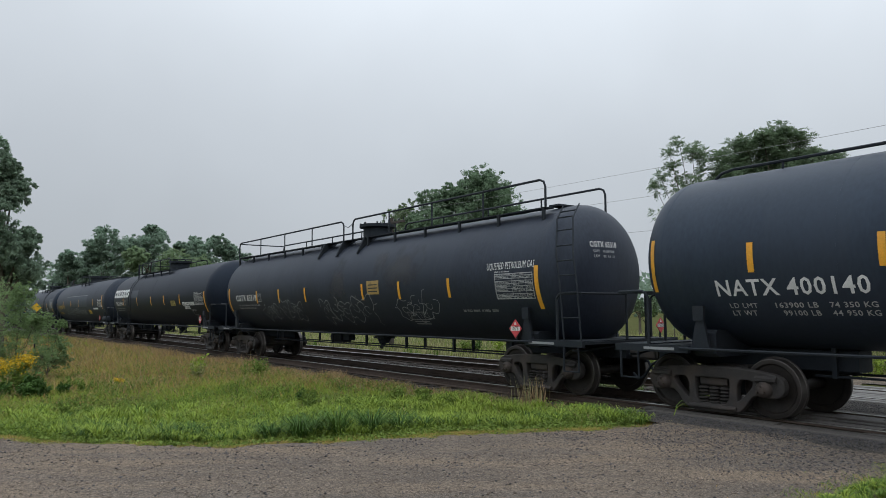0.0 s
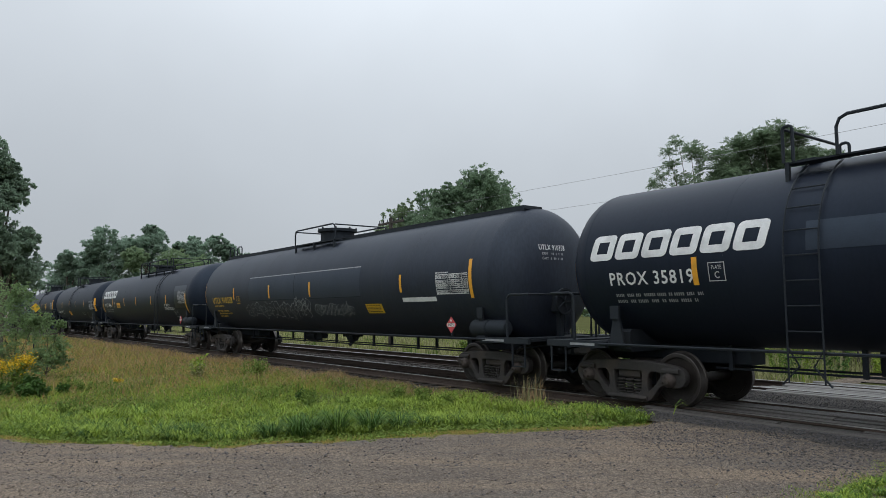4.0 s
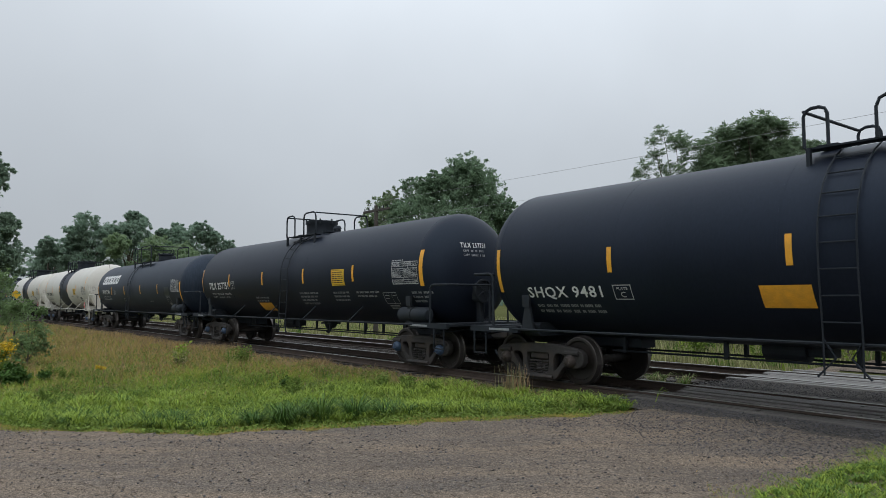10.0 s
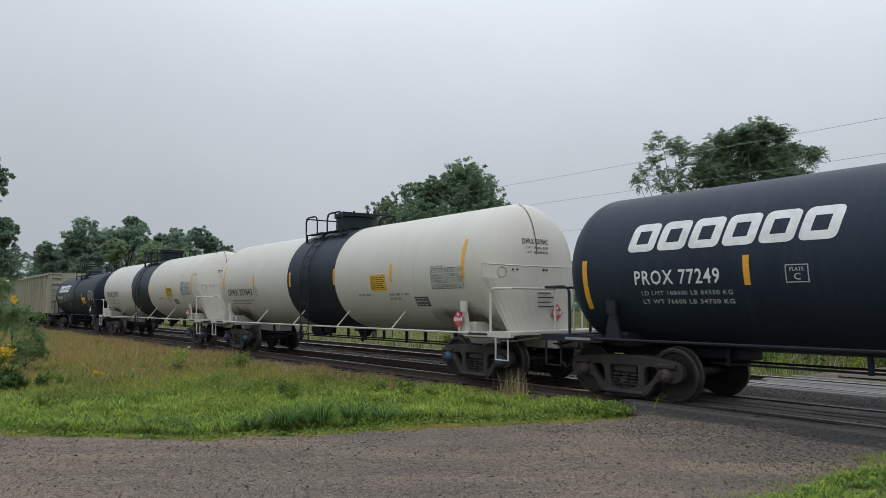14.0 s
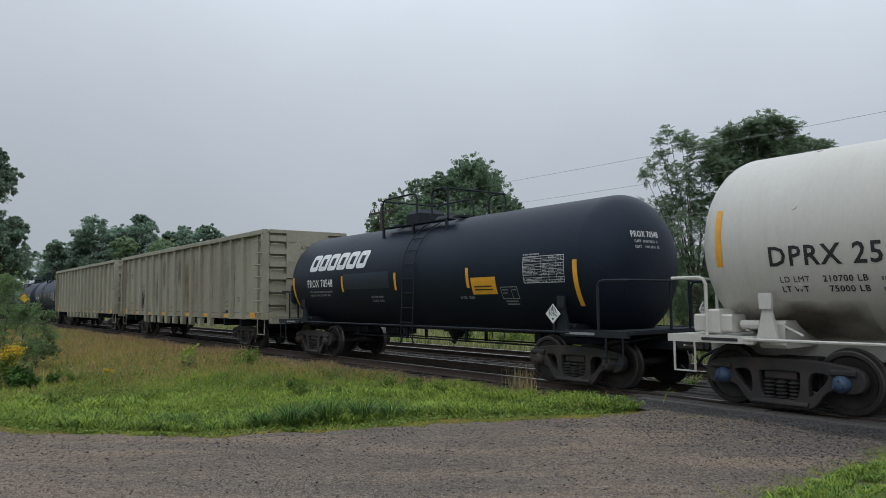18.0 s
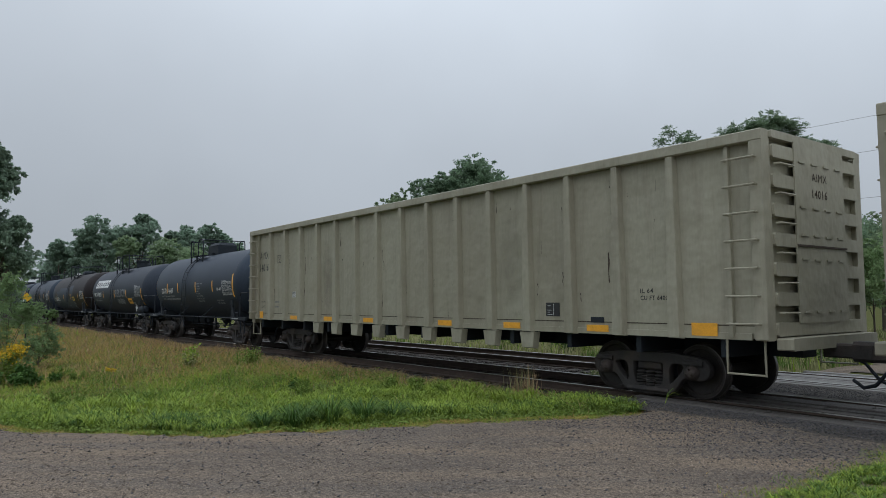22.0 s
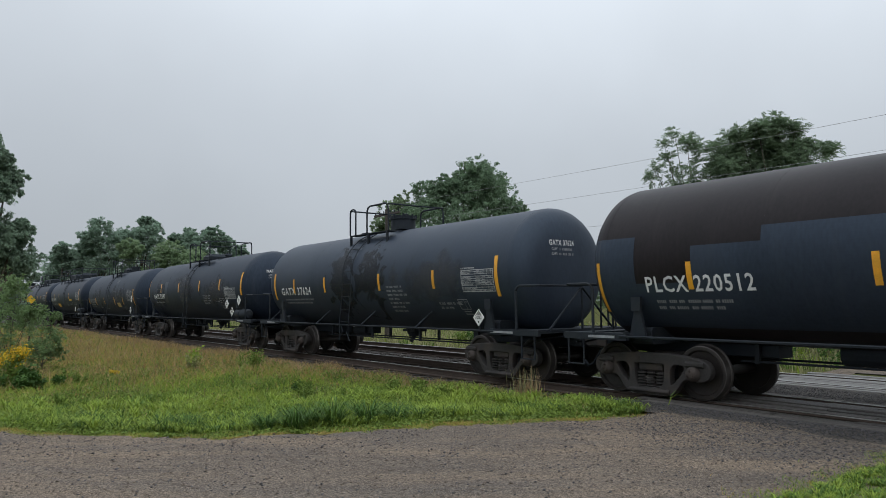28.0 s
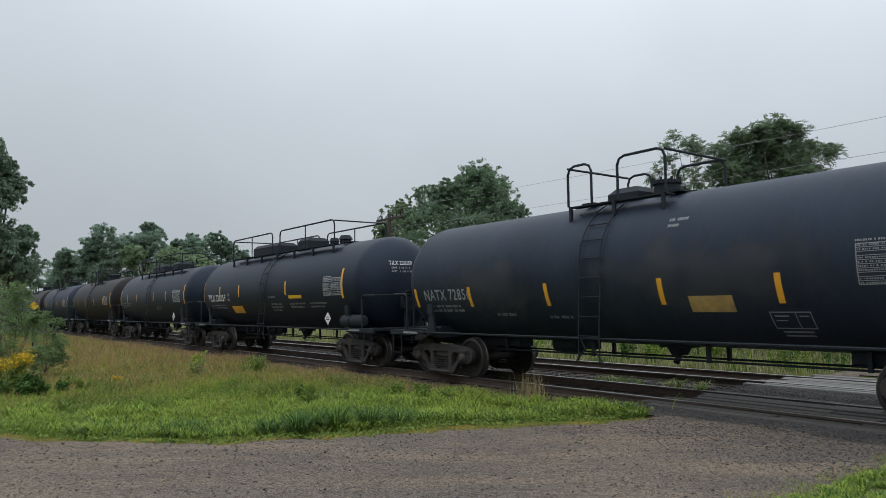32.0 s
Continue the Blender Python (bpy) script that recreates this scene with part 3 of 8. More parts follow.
def track(name, y, label):
    bed = Shape()
    xs = [(-420, -0.21), (160, -0.21)]
    prof = [(-2.35, -0.42), (-1.75, -0.23), (1.95, -0.23), (2.6, -0.42)]
    p = [(x, y + dy, z) for x, _ in xs for dy, z in prof]
    bed.add(p, [(0, 1, 5, 4), (1, 2, 6, 5), (2, 3, 7, 6)])
    root = tagged(part(name, bed, BALLAST), label, "railway track", kind="structure")
    for side in (-0.754, 0.754):
        part("rail", RAIL, None, root, at=pose(0, y + side, 0))
    rng = random.Random(len(name))
    for i in range(150):
        part("tie", TIE_MESH, None, root, at=pose(-84 + 0.55 * i + rng.uniform(-0.03, 0.03), y + rng.uniform(-0.04, 0.04), -0.185 + rng.uniform(-0.012, 0.008), 0, 0, rng.uniform(-1.2, 1.2)))
    return root


track("track_near", TRACK_Y, "two worn steel rails on dark timber ties and ballast")
track("track_far", TRACK2_Y, "second railway track with dark ties and ballast")


def bed_places(rng, n):
    x = -7.6 - 62 * rng.random(n) ** 1.5
    y = 9.85 + 7.7 * rng.random(n)
    rail = np.minimum(np.abs(np.abs(y - TRACK_Y) - 0.754), np.abs(np.abs(y - TRACK2_Y) - 0.754))
    keep = rail > 0.11
    z = np.where((np.abs(y - TRACK_Y) < 1.75) | (np.abs(y - TRACK2_Y) < 1.75), -0.225, -0.27)
    return x[keep], y[keep], z[keep]


def bed_stones():
    rng = np.random.default_rng(5)
    x, y, z = bed_places(rng, 42000)
    return stones("track_ballast", len(x), lambda r, n: (x, y, z), (0.022, 0.055), BALLAST_STONE, "dark grey crushed stone ballast round the ties", 0.15, "ballast")


bed_stones()

# ---- timber crossing ----


def crossing(name, y, x0, label):
    root = tagged(new(name), label, "level crossing", kind="structure")
    rng = random.Random(int(y * 10))
    mat = PLANK if y < 13 else PLANK_PALE
    offs = [-1.38, -1.14, -0.93, -0.52, -0.29, -0.06, 0.17, 0.40, 0.59, 0.93] if y < 13 else [-1.14, -0.93, -0.52, -0.29, -0.06, 0.17, 0.40, 0.59, 0.93, 1.14, 1.38]
    for k, o in enumerate(offs):
        w = 0.20 if abs(o) not in (0.93, 0.59) else 0.15
        x = x0 + rng.uniform(-0.25, 0.25)
        while x < 7:
            ln = rng.choice((2.4, 3.0, 3.6))
            s = Shape().box(0.01, ln - 0.01, -w / 2, w / 2, -0.16, 0, c=0.012)
            part("plank", s, mat, root, at=pose(x, y + o, -0.014 + rng.uniform(-0.022, 0.008), rng.uniform(-0.8, 0.8), rng.uniform(-0.15, 0.15), rng.uniform(-0.3, 0.3)))
            x += ln
    return root


crossing("crossing_near", TRACK_Y, -7.9, "worn grey timber planks laid between the rails")
crossing("crossing_far", TRACK2_Y, -8.2, "pale timber planks across the second track")
infill = Shape().box(-8.0, 7, 12.58, 14.12, -0.3, -0.03)
tagged(part("road_between_tracks", infill, DARK_GRAVEL), "gravel strip between the two crossings", "road", kind="structure")
shoulder = Shape()
for i in range(40):
    x0, x1 = -8.1 + i * 0.4, -8.1 + (i + 1) * 0.4
    shoulder.add([(x0, 9.3, -0.05), (x1, 9.3, -0.05), (x1, 10.04, -0.02), (x0, 10.04, -0.02)], [(0, 1, 2, 3)])
tagged(part("road_shoulder", shoulder, DARK_GRAVEL), "gravel ramp up to the crossing planks", "road", kind="structure")

# ---- grass ----


def blades(name, x, y, z, h, w, mats, mat_index, label, lean=0.35, category="grass", seed=1):
    """Bent blades of grass in one mesh."""
    rng = np.random.default_rng(seed)
    n = len(x)
    a, d = rng.random(n) * 2 * np.pi, rng.random(n) * 2 * np.pi
    sx, sy = np.cos(a) * w / 2, np.sin(a) * w / 2
    bend = lean * h * (0.3 + rng.random(n))
    bx, by = np.cos(d) * bend, np.sin(d) * bend
    v = np.zeros((n, 6, 3))
    for k, (up, out, wide) in enumerate(((0, 0, 1.0), (0.55, 0.3, 0.8), (1.0, 1.0, 0.12))):
        for s, sgn in enumerate((-1, 1)):
            v[:, 2 * k + s] = np.stack([x + bx * out + sgn * sx * wide, y + by * out + sgn * sy * wide, z + h * up], 1)
    f0 = np.array([(0, 1, 3, 2), (2, 3, 5, 4)])
    f = (f0[None] + 6 * np.arange(n)[:, None, None]).reshape(-1, 4)
    mi = np.repeat(mat_index, 2)
    ob = new(name, cloud_mesh(name, v.reshape(-1, 3), f, mats, mi))
    return tagged(ob, label, category, kind="stuff")


def leaf_cloud(name, centres, radii, per, size, mats, seed, flat=0.75, shell=0.3, droop=0.35):
    """Leaves round many clump centres, as one mesh."""
    rng = np.random.default_rng(seed)
    n = len(centres) * per
    c = np.repeat(np.asarray(centres, float), per, 0)
    r = np.repeat(np.asarray(radii, float), per)
    d = rng.normal(size=(n, 3))
    d /= np.linalg.norm(d, axis=1)[:, None]
    p = c + d * (r * (shell + (1.15 - shell) * rng.random(n) ** 0.7))[:, None] * np.array([1, 1, flat])
    t = rng.normal(size=(n, 3)) * np.array([1, 1, 0.6]) + d * 0.5
    t[:, 2] -= droop
    t /= np.linalg.norm(t, axis=1)[:, None]
    u = np.cross(t, np.array([0, 0, 1.0]) + 0.7 * rng.normal(size=(n, 3)))
    u /= np.linalg.norm(u, axis=1)[:, None]
    s = size * (0.5 + 0.8 * rng.random(n))[:, None]
    nrm = np.cross(t, u)
    v = np.stack([p - t * s * 0.5, p + u * s * 0.30 - nrm * s * 0.08, p + t * s * 0.55, p - u * s * 0.30 - nrm * s * 0.08], 1)
    f = np.arange(n * 4).reshape(-1, 4)
    return cloud_mesh(name, v.reshape(-1, 3), f, mats)


def frond_cloud(name, centres, middle, per, length, mats, seed, droop=0.7):
    """Feathered leaves: each frond has a bowed stem with six pairs of leaflets and one at its tip."""
    rng = np.random.default_rng(seed)
    n = len(centres) * per
    c = np.repeat(np.asarray(centres, float), per, 0)
    out = c - np.asarray(middle, float)
    out /= np.linalg.norm(out, axis=1)[:, None] + 1e-6
    d = rng.normal(size=(n, 3)) * np.array([1, 1, 0.55]) + 0.8 * out
    d[:, 2] -= 0.25 * droop
    d /= np.linalg.norm(d, axis=1)[:, None]
    ln = length * (0.6 + 0.7 * rng.random(n))[:, None]
    p = c + 0.22 * length * rng.normal(size=(n, 3))
    side = np.cross(d, np.array([0, 0, 1.0]) + 0.35 * rng.normal(size=(n, 3)))
    side /= np.linalg.norm(side, axis=1)[:, None] + 1e-6
    up = np.cross(side, d)
    quads = []
    for k in range(13):
        f = 0.22 + 0.78 * (k // 2 + 1) / 7 if k < 12 else 1.0
        sgn = 0.0 if k == 12 else (-1 if k % 2 else 1)
        base = p + d * ln * f - np.array([0, 0, 1.0]) * ln * (0.38 * droop * f * f)
        t = d * (1.0 if k == 12 else 0.45) + side * sgn * 0.9 - np.array([0, 0, 1.0]) * 0.35 * droop + 0.18 * rng.normal(size=(n, 3))
        t /= np.linalg.norm(t, axis=1)[:, None]
        s = ln * 0.34 * (1 - 0.5 * abs(f - 0.6))
        u = np.cross(t, up)
        u /= np.linalg.norm(u, axis=1)[:, None] + 1e-6
        quads.append(np.stack([base, base + t * s * 0.45 + u * s * 0.19, base + t * s, base + t * s * 0.45 - u * s * 0.19], 1))
    v = np.stack(quads, 1).reshape(-1, 3)
    return cloud_mesh(name, v, np.arange(len(v)).reshape(-1, 4), mats)


def verge_grass():
    rng = np.random.default_rng(11)
    n = 420000
    r = 6.5 + 60 * rng.random(n) ** 2.1
    a = np.radians(4 + 60 * rng.random(n))
    x, y = -r * np.cos(a), r * np.sin(a)
    x += 0.12 * rng.normal(size=n)
    keep = ~on_road(x - 0.05, y) & (y < 10.22 + 0.22 * wobble(x, y, 0.9)) & (y > -2) & (x > -70)
    x, y = x[keep], y[keep]
    dist = np.hypot(x, y)
    edge = np.interp(y, EDGE_Y, EDGE_X) - x
    patchy = wobble(x, y, 0.35)
    dry = 1 / (1 + np.exp(-(dist - 18.0 + 2.5 * patchy) / 1.5))
    dry *= np.clip(1.15 - (dist - 30) / 60, 0.4, 1.0)
    clump = wobble(x, y, 0.9) + 0.5 * wobble(x, y, 2.3)
    h = 0.10 + 0.12 * rng.random(len(x)) + 0.13 * np.clip(clump, 0, 1) + 0.16 * dry * rng.random(len(x))
    h *= 0.8 + 0.45 * wobble(x, y, 0.55)
    h *= np.interp(edge, [0.0, 0.45, 0.95, 1.8, 2.8], [0.20, 0.30, 1.1, 1.15, 0.92]) * np.clip((10.9 - y) / 1.6, 0.5, 1)
    w = (0.0034 + 0.00042 * dist) * (0.6 + 0.8 * rng.random(len(x)))
    roll = rng.random(len(x))
    mi = np.where(roll < dry * 0.55, 2, np.where(roll < dry * 0.72, 3, np.where((clump > 0.3) & (roll > 0.5), 1, 0)))
    mi = np.where((edge > 0.45) & (edge < 1.5) & (roll > 0.62 - 0.25 * clump), 1, mi)
    mi = np.where((edge < 0.42 + 0.14 * wobble(x, y, 2.0)) & (roll < 0.80), 2, mi)
    mi = np.where((y > 8.7) & (roll > 0.80), 3, mi)
    h = np.where((mi == 3), h * 1.35, h)
    blades("verge_grass", x, y, np.where((y > 9.4) & (x < -7.9), -0.25, ground_height(x, y) - 0.03), h, w, [GRASS, GRASS_DARK, GRASS_DRY, GRASS_SEED], mi, "lush green and dry grass between road and track", lean=0.75, seed=2)
    # a trodden fringe of short dry and yellow-green growth that straggles onto the gravel
    m = 60000
    fy = 0.2 + 9.6 * rng.random(m)
    fo = -0.22 + 0.95 * rng.random(m)
    fx = np.interp(fy, EDGE_Y, EDGE_X) - fo
    ok = (wobble(fx, fy, 1.9) + 0.6 * wobble(fx, fy, 4.3) > -0.45 + 1.3 * np.clip(0.12 - fo, 0, 1) / 0.34 - 0.5 * rng.random(m)) & (wobble(fx, fy, 0.8) + rng.random(m) > 0.1)
    fx, fy, fo = fx[ok], fy[ok], fo[ok]
    tone = rng.random(len(fx)) + 0.35 * wobble(fx, fy, 1.3)
    blades("fringe_grass", fx, fy, np.maximum(ground_height(fx, fy), -0.14) - 0.01, (0.018 + 0.04 * rng.random(len(fx))) * (0.6 + 0.9 * np.clip(fo + 0.2, 0, 1)), np.full(len(fx), 0.0065), [GRASS_DRY, GRASS, GRASS_DARK], np.where(tone < 0.5, 0, np.where(tone < 0.95, 1, 2)), "short dry and yellowish grass straggling onto the gravel", lean=1.1, seed=12)
    # leafy herbs low among the blades
    k = (rng.random(len(x)) < np.where(edge < 1.5, 0.62, 0.30) * np.clip(0.75 + clump, 0.15, 1)) & (edge > 0.28) & (dist < 26)
    c = np.stack([x[k], y[k], ground_height(x[k], y[k]) + 0.03 + h[k] * 0.7 * rng.random(k.sum())], 1)
    ob = new("verge_herbs", leaf_cloud("verge_herbs", c, np.full(len(c), 0.03), 3, 0.048, [LEAF_WEED], 8, 0.8, 0.1, 0.1))
    tagged(ob, "low leafy green herbs among the verge grass", "plants", kind="stuff")
    # short grass at the other side of the road
    n = 44000
    x, y = -3.9 + 5 * rng.random(n), 4.2 + 5.6 * rng.random(n)
    k = on_patch(x + 0.25 * (rng.random(n) ** 3), y)
    x, y = x[k], y[k]
    blades("roadside_grass", x, y, ground_height(x, y) - 0.02, 0.025 + 0.06 * rng.random(len(x)), np.full(len(x), 0.006), [GRASS_DARK, GRASS], (rng.random(len(x)) < 0.6).astype(int), "short green grass at the road's edge", lean=0.9, seed=3)
    # the field behind the tracks
    n = 60000
    y = 17.9 + 26 * rng.random(n) ** 1.7
    x = -95 + 100 * rng.random(n)
    k = (x < -8.8) | (y > 60)
    x, y = x[k], y[k]
    h = 0.16 + 0.32 * rng.random(len(x)) * (1 + 0.5 * wobble(x, y, 0.5))
    blades("field_grass", x, y, np.full(len(x), -0.3), h, np.full(len(x), 0.032), [GRASS_FIELD, GRASS, GRASS_DARK], np.where(wobble(x, y, 0.7) + 0.8 * rng.random(len(x)) > 0.95, 2, (rng.random(len(x)) < 0.12).astype(int)), "tall pale yellow-green grass behind the tracks", seed=4)


verge_grass()

# ---- trees ----


SIDE = Vector((0.605, 0.796, 0))     # across the view
AHEAD = Vector((-0.796, 0.605, 0))   # along the view


def tree(name, x, y, lobes, clumps, per, leaf, mat, label, seed, trunk=0.2, rough=0.3, droop=0.35, thin=False, frond=0.0, small=(0.09, 0.26)):
    """A trunk that forks into limbs towards its lobes (across, ahead, height, radius), each covered with small leaf clumps."""
    rng = random.Random(seed)
    root = tagged(new(name), label, "shrub" if name == "shrub" else "tree")
    root.matrix_basis = pose(x, y, -0.3)
    low, high = min(l[2] - l[3] for l in lobes), max(l[2] + l[3] for l in lobes)
    s = Shape()
    fork = max(0.3, low + 0.25 * (high - low))
    s.cyl((0, 0, 0), (0, 0, fork), trunk, 10, trunk * 0.7)
    cc, rr = [], []
    for across, ahead, up, r in lobes:
        c = SIDE * across + AHEAD * ahead + Vector((0, 0, up + 0.3))
        base = Vector((0, 0, fork * rng.uniform(0.6, 1.0)))
        mid = base.lerp(c, 0.5) + Vector((rng.uniform(-0.2, 0.2) * r, rng.uniform(-0.2, 0.2) * r, 0.15 * r))
        s.cyl(base, mid, trunk * 0.42, 6, trunk * 0.25, caps=False)
        s.cyl(mid, c, trunk * 0.25, 5, trunk * 0.10, caps=False)
        mean_ = sum(q[3] for q in lobes) / len(lobes)
        for _ in range(max(8, round(clumps * (r / mean_) ** 1.7)) if frond else clumps):
            d = Vector((rng.gauss(0, 1), rng.gauss(0, 1), rng.gauss(0, 1))).normalized()
            q = c + d * r * (rng.uniform(0.05, 1.0) ** 0.45 if not thin or frond else rng.uniform(0.1, 1.15) ** 0.6) * (1 + rough * (noise.noise(d * 2.5 + Vector((seed, 0, 0)))))
            cc.append(q[:]), rr.append(r * rng.uniform(*small))
            if thin and rng.random() < (0.05 if frond else 0.25):
                s.cyl(c, q, trunk * 0.08, 4, trunk * 0.03, caps=False)
    part("trunk", s, BARK, root, smooth=True)
    if frond:
        leaves_ = frond_cloud("crown", cc, (0, 0, 0.45 * (low + high)), per, frond, [mat], seed, droop)
    else:
        leaves_ = leaf_cloud("crown", cc, rr, per, leaf, [mat], seed, droop=droop)
    crown = new("crown", leaves_)
    crown.parent = root
    return root


def seen_tree(name, distance, column, spots, metres, clumps, per, leaf, mat, label, seed, **more):
    """A tree whose lobes are given as directions: columns and rows of a view 1568 wide, at so many metres a step."""
    f = 1255.6
    a = math.atan2(column - 784, f)
    d = (AHEAD * math.cos(a) + SIDE * math.sin(a)) * distance
    rng = random.Random(seed)
    lobes = [((cx - column) * metres, rng.uniform(-0.6, 0.6) * r * metres * 1.5, 1.68 + (534 - cy - (9 if distance > 100 else 0)) * metres, r * metres) for cx, cy, r in spots]
    return tree(name, d.x, d.y, lobes, clumps, per, leaf, mat, label, seed, **more)


seen_tree("tree", 59, 838, [(846, 340, 54), (804, 362, 50), (760, 356, 36), (878, 370, 50), (906, 384, 34), (830, 420, 66), (764, 415, 54), (895, 430, 56), (844, 316, 30), (818, 330, 30), (872, 332, 30), (788, 336, 26), (728, 388, 28), (922, 404, 24)],
          0.0475, 230, 30, 0.20, LEAF, "broad dense green maple behind the tracks", 3, trunk=0.3, rough=0.18, small=(0.07, 0.15), droop=0.6)
seen_tree("tree", 66, 700, [(697, 385, 32), (690, 420, 38), (712, 362, 20), (720, 440, 45), (672, 405, 18)], 0.053, 90, 26, 0.22, LEAF_LIGHT, "paler green tree beside a larger maple", 4, trunk=0.2, thin=True, small=(0.07, 0.18))
seen_tree("tree", 30, 1390, [(1388, 250, 18), (1366, 272, 28), (1330, 268, 16), (1324, 298, 36), (1395, 290, 38), (1440, 286, 16), (1458, 296, 14), (1412, 330, 44), (1350, 338, 48), (1440, 356, 20), (1430, 395, 26), (1372, 400, 48), (1446, 434, 14), (1400, 460, 42), (1345, 470, 40), (1425, 490, 24), (1350, 256, 10), (1410, 262, 12), (1298, 330, 24)],
          0.0238, 104, 7, 0.10, LEAF_WALNUT, "dark green walnut with ragged crown beyond the crossing", 5, trunk=0.12, thin=True, droop=0.9, rough=0.3, frond=0.29)
seen_tree("tree", 29, 1240, [(1204, 254, 8), (1236, 274, 20), (1190, 294, 14), (1168, 314, 10), (1262, 280, 12), (1258, 310, 30), (1208, 332, 26), (1240, 370, 36), (1184, 272, 6), (1296, 312, 24), (1222, 272, 9), (1196, 385, 34), (1270, 395, 40), (1222, 430, 44), (1290, 440, 40), (1240, 485, 46), (1190, 500, 40), (1290, 515, 44), (1235, 545, 40), (1160, 332, 9)],
          0.0232, 40, 7, 0.10, LEAF_WALNUT, "thin airy green tree beyond the crossing", 6, trunk=0.07, thin=True, droop=0.9, rough=0.3, frond=0.28)
# far trees wear the paler leaf colours that have haze mixed in
FAR = "distant green deciduous tree with haze in its leaf colour"
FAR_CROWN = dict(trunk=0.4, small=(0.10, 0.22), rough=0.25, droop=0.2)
seen_tree("tree", 132, 110, [(98, 462, 22), (128, 458, 24), (112, 490, 34), (82, 490, 22), (110, 446, 14)], 0.110, 105, 40, 0.42, LEAF_HAZED, FAR, 20, **FAR_CROWN)
seen_tree("tree", 128, 180, [(178, 418, 26), (200, 436, 30), (160, 455, 34), (195, 470, 40), (165, 432, 16), (150, 440, 14)], 0.105, 105, 40, 0.42, LEAF_HAZED, FAR, 21, **FAR_CROWN)
seen_tree("tree", 132, 248, [(248, 402, 20), (232, 425, 26), (268, 420, 24), (250, 455, 42), (256, 392, 10)], 0.105, 105, 40, 0.42, LEAF_HAZED, FAR, 22, **FAR_CROWN)
seen_tree("tree", 122, 300, [(290, 445, 28), (315, 460, 36), (275, 475, 34), (240, 440, 22), (345, 462, 22)], 0.098, 105, 40, 0.42, LEAF_PALE, "lighter green distant tree with haze in its leaf colour", 23, **FAR_CROWN)
seen_tree("tree", 130, 355, [(332, 414, 16), (368, 414, 20), (348, 432, 28), (355, 465, 40), (312, 418, 12)], 0.104, 105, 40, 0.42, LEAF_HAZED, FAR, 24, **FAR_CROWN)
seen_tree("tree", 130, 405, [(398, 424, 16), (418, 440, 16), (402, 460, 32), (432, 462, 14)], 0.104, 100, 40, 0.42, LEAF_HAZED, FAR, 25, **FAR_CROWN)
seen_tree("tree", 29, -10, [(-32, 306, 34), (-10, 340, 26), (-18, 385, 40), (-8, 435, 38), (8, 466, 32), (-10, 312, 14), (-46, 430, 56), (28, 470, 15), (-26, 498, 46), (-66, 360, 60), (0, 362, 18), (14, 424, 20)],
          0.0231, 190, 32, 0.11, LEAF_TALL, "tall dark green tree beside the verge", 40, trunk=0.18, rough=0.45, small=(0.07, 0.20), droop=0.8)
seen_tree("shrub", 21.5, 20, [(18, 530, 28), (0, 560, 34), (40, 556, 24), (12, 588, 28), (28, 503, 16), (-30, 520, 40), (55, 545, 12), (24, 612, 22), (58, 600, 18), (-10, 606, 24)], 0.0172, 80, 24, 0.050, LEAF_BUSH, "leafy grey-green roadside shrub", 50, trunk=0.03, thin=True, rough=0.5)
seen_tree("shrub", 23.0, 78, [(62, 562, 22), (88, 575, 18), (104, 585, 12), (70, 590, 20), (98, 552, 8), (76, 545, 10), (80, 606, 14), (60, 612, 16), (98, 606, 12)], 0.0184, 60, 20, 0.048, LEAF_BUSH, "low straggling roadside shrub", 51, trunk=0.025, thin=True, rough=0.5)
for i, (col, dist, top) in enumerate(((1512, 40, 412), (1566, 44, 398), (1620, 38, 395), (1440, 46, 490), (1330, 52, 490), (1230, 58, 500), (1120, 60, 505), (1000, 70, 505), (560, 90, 500))):
    m = dist / 1255.6
    h = 534 - top
    seen_tree("tree", dist, col, [(col - 20, top + 0.35 * h, 0.30 * h), (col + 22, top + 0.30 * h, 0.28 * h), (col, top + 0.62 * h, 0.36 * h), (col - 40, top + 0.7 * h, 0.3 * h), (col + 45, top + 0.68 * h, 0.3 * h)],
              m, 48, 26, 0.22, LEAF_LIGHT if i % 2 else LEAF, "bushy green tree at the field's edge", 60 + i, trunk=0.12)


for i, (col, dist, top) in enumerate(((1475, 27, 452), (1520, 25, 430), (1570, 27, 415), (1600, 24, 440), (1380, 36, 500), (1180, 42, 508), (1060, 46, 510), (1445, 31, 478), (1500, 29, 488), (1548, 29, 476), (1405, 33, 500), (1330, 34, 504), (1265, 34, 512), (1215, 37, 510), (1130, 38, 516), (980, 44, 514))):
    m = dist / 1255.6
    h = 545 - top
    seen_tree("shrub", dist, col, [(col - 14, top + 0.40 * h, 0.30 * h), (col + 16, top + 0.32 * h, 0.30 * h), (col, top + 0.7 * h, 0.36 * h), (col + 36, top + 0.65 * h, 0.3 * h), (col - 34, top + 0.72 * h, 0.28 * h)],
              m, 42, 24, 0.11, LEAF_BUSH if i % 2 else LEAF_LIGHT, "dense green shrub at the field's edge", 80 + i, trunk=0.04, rough=0.5)


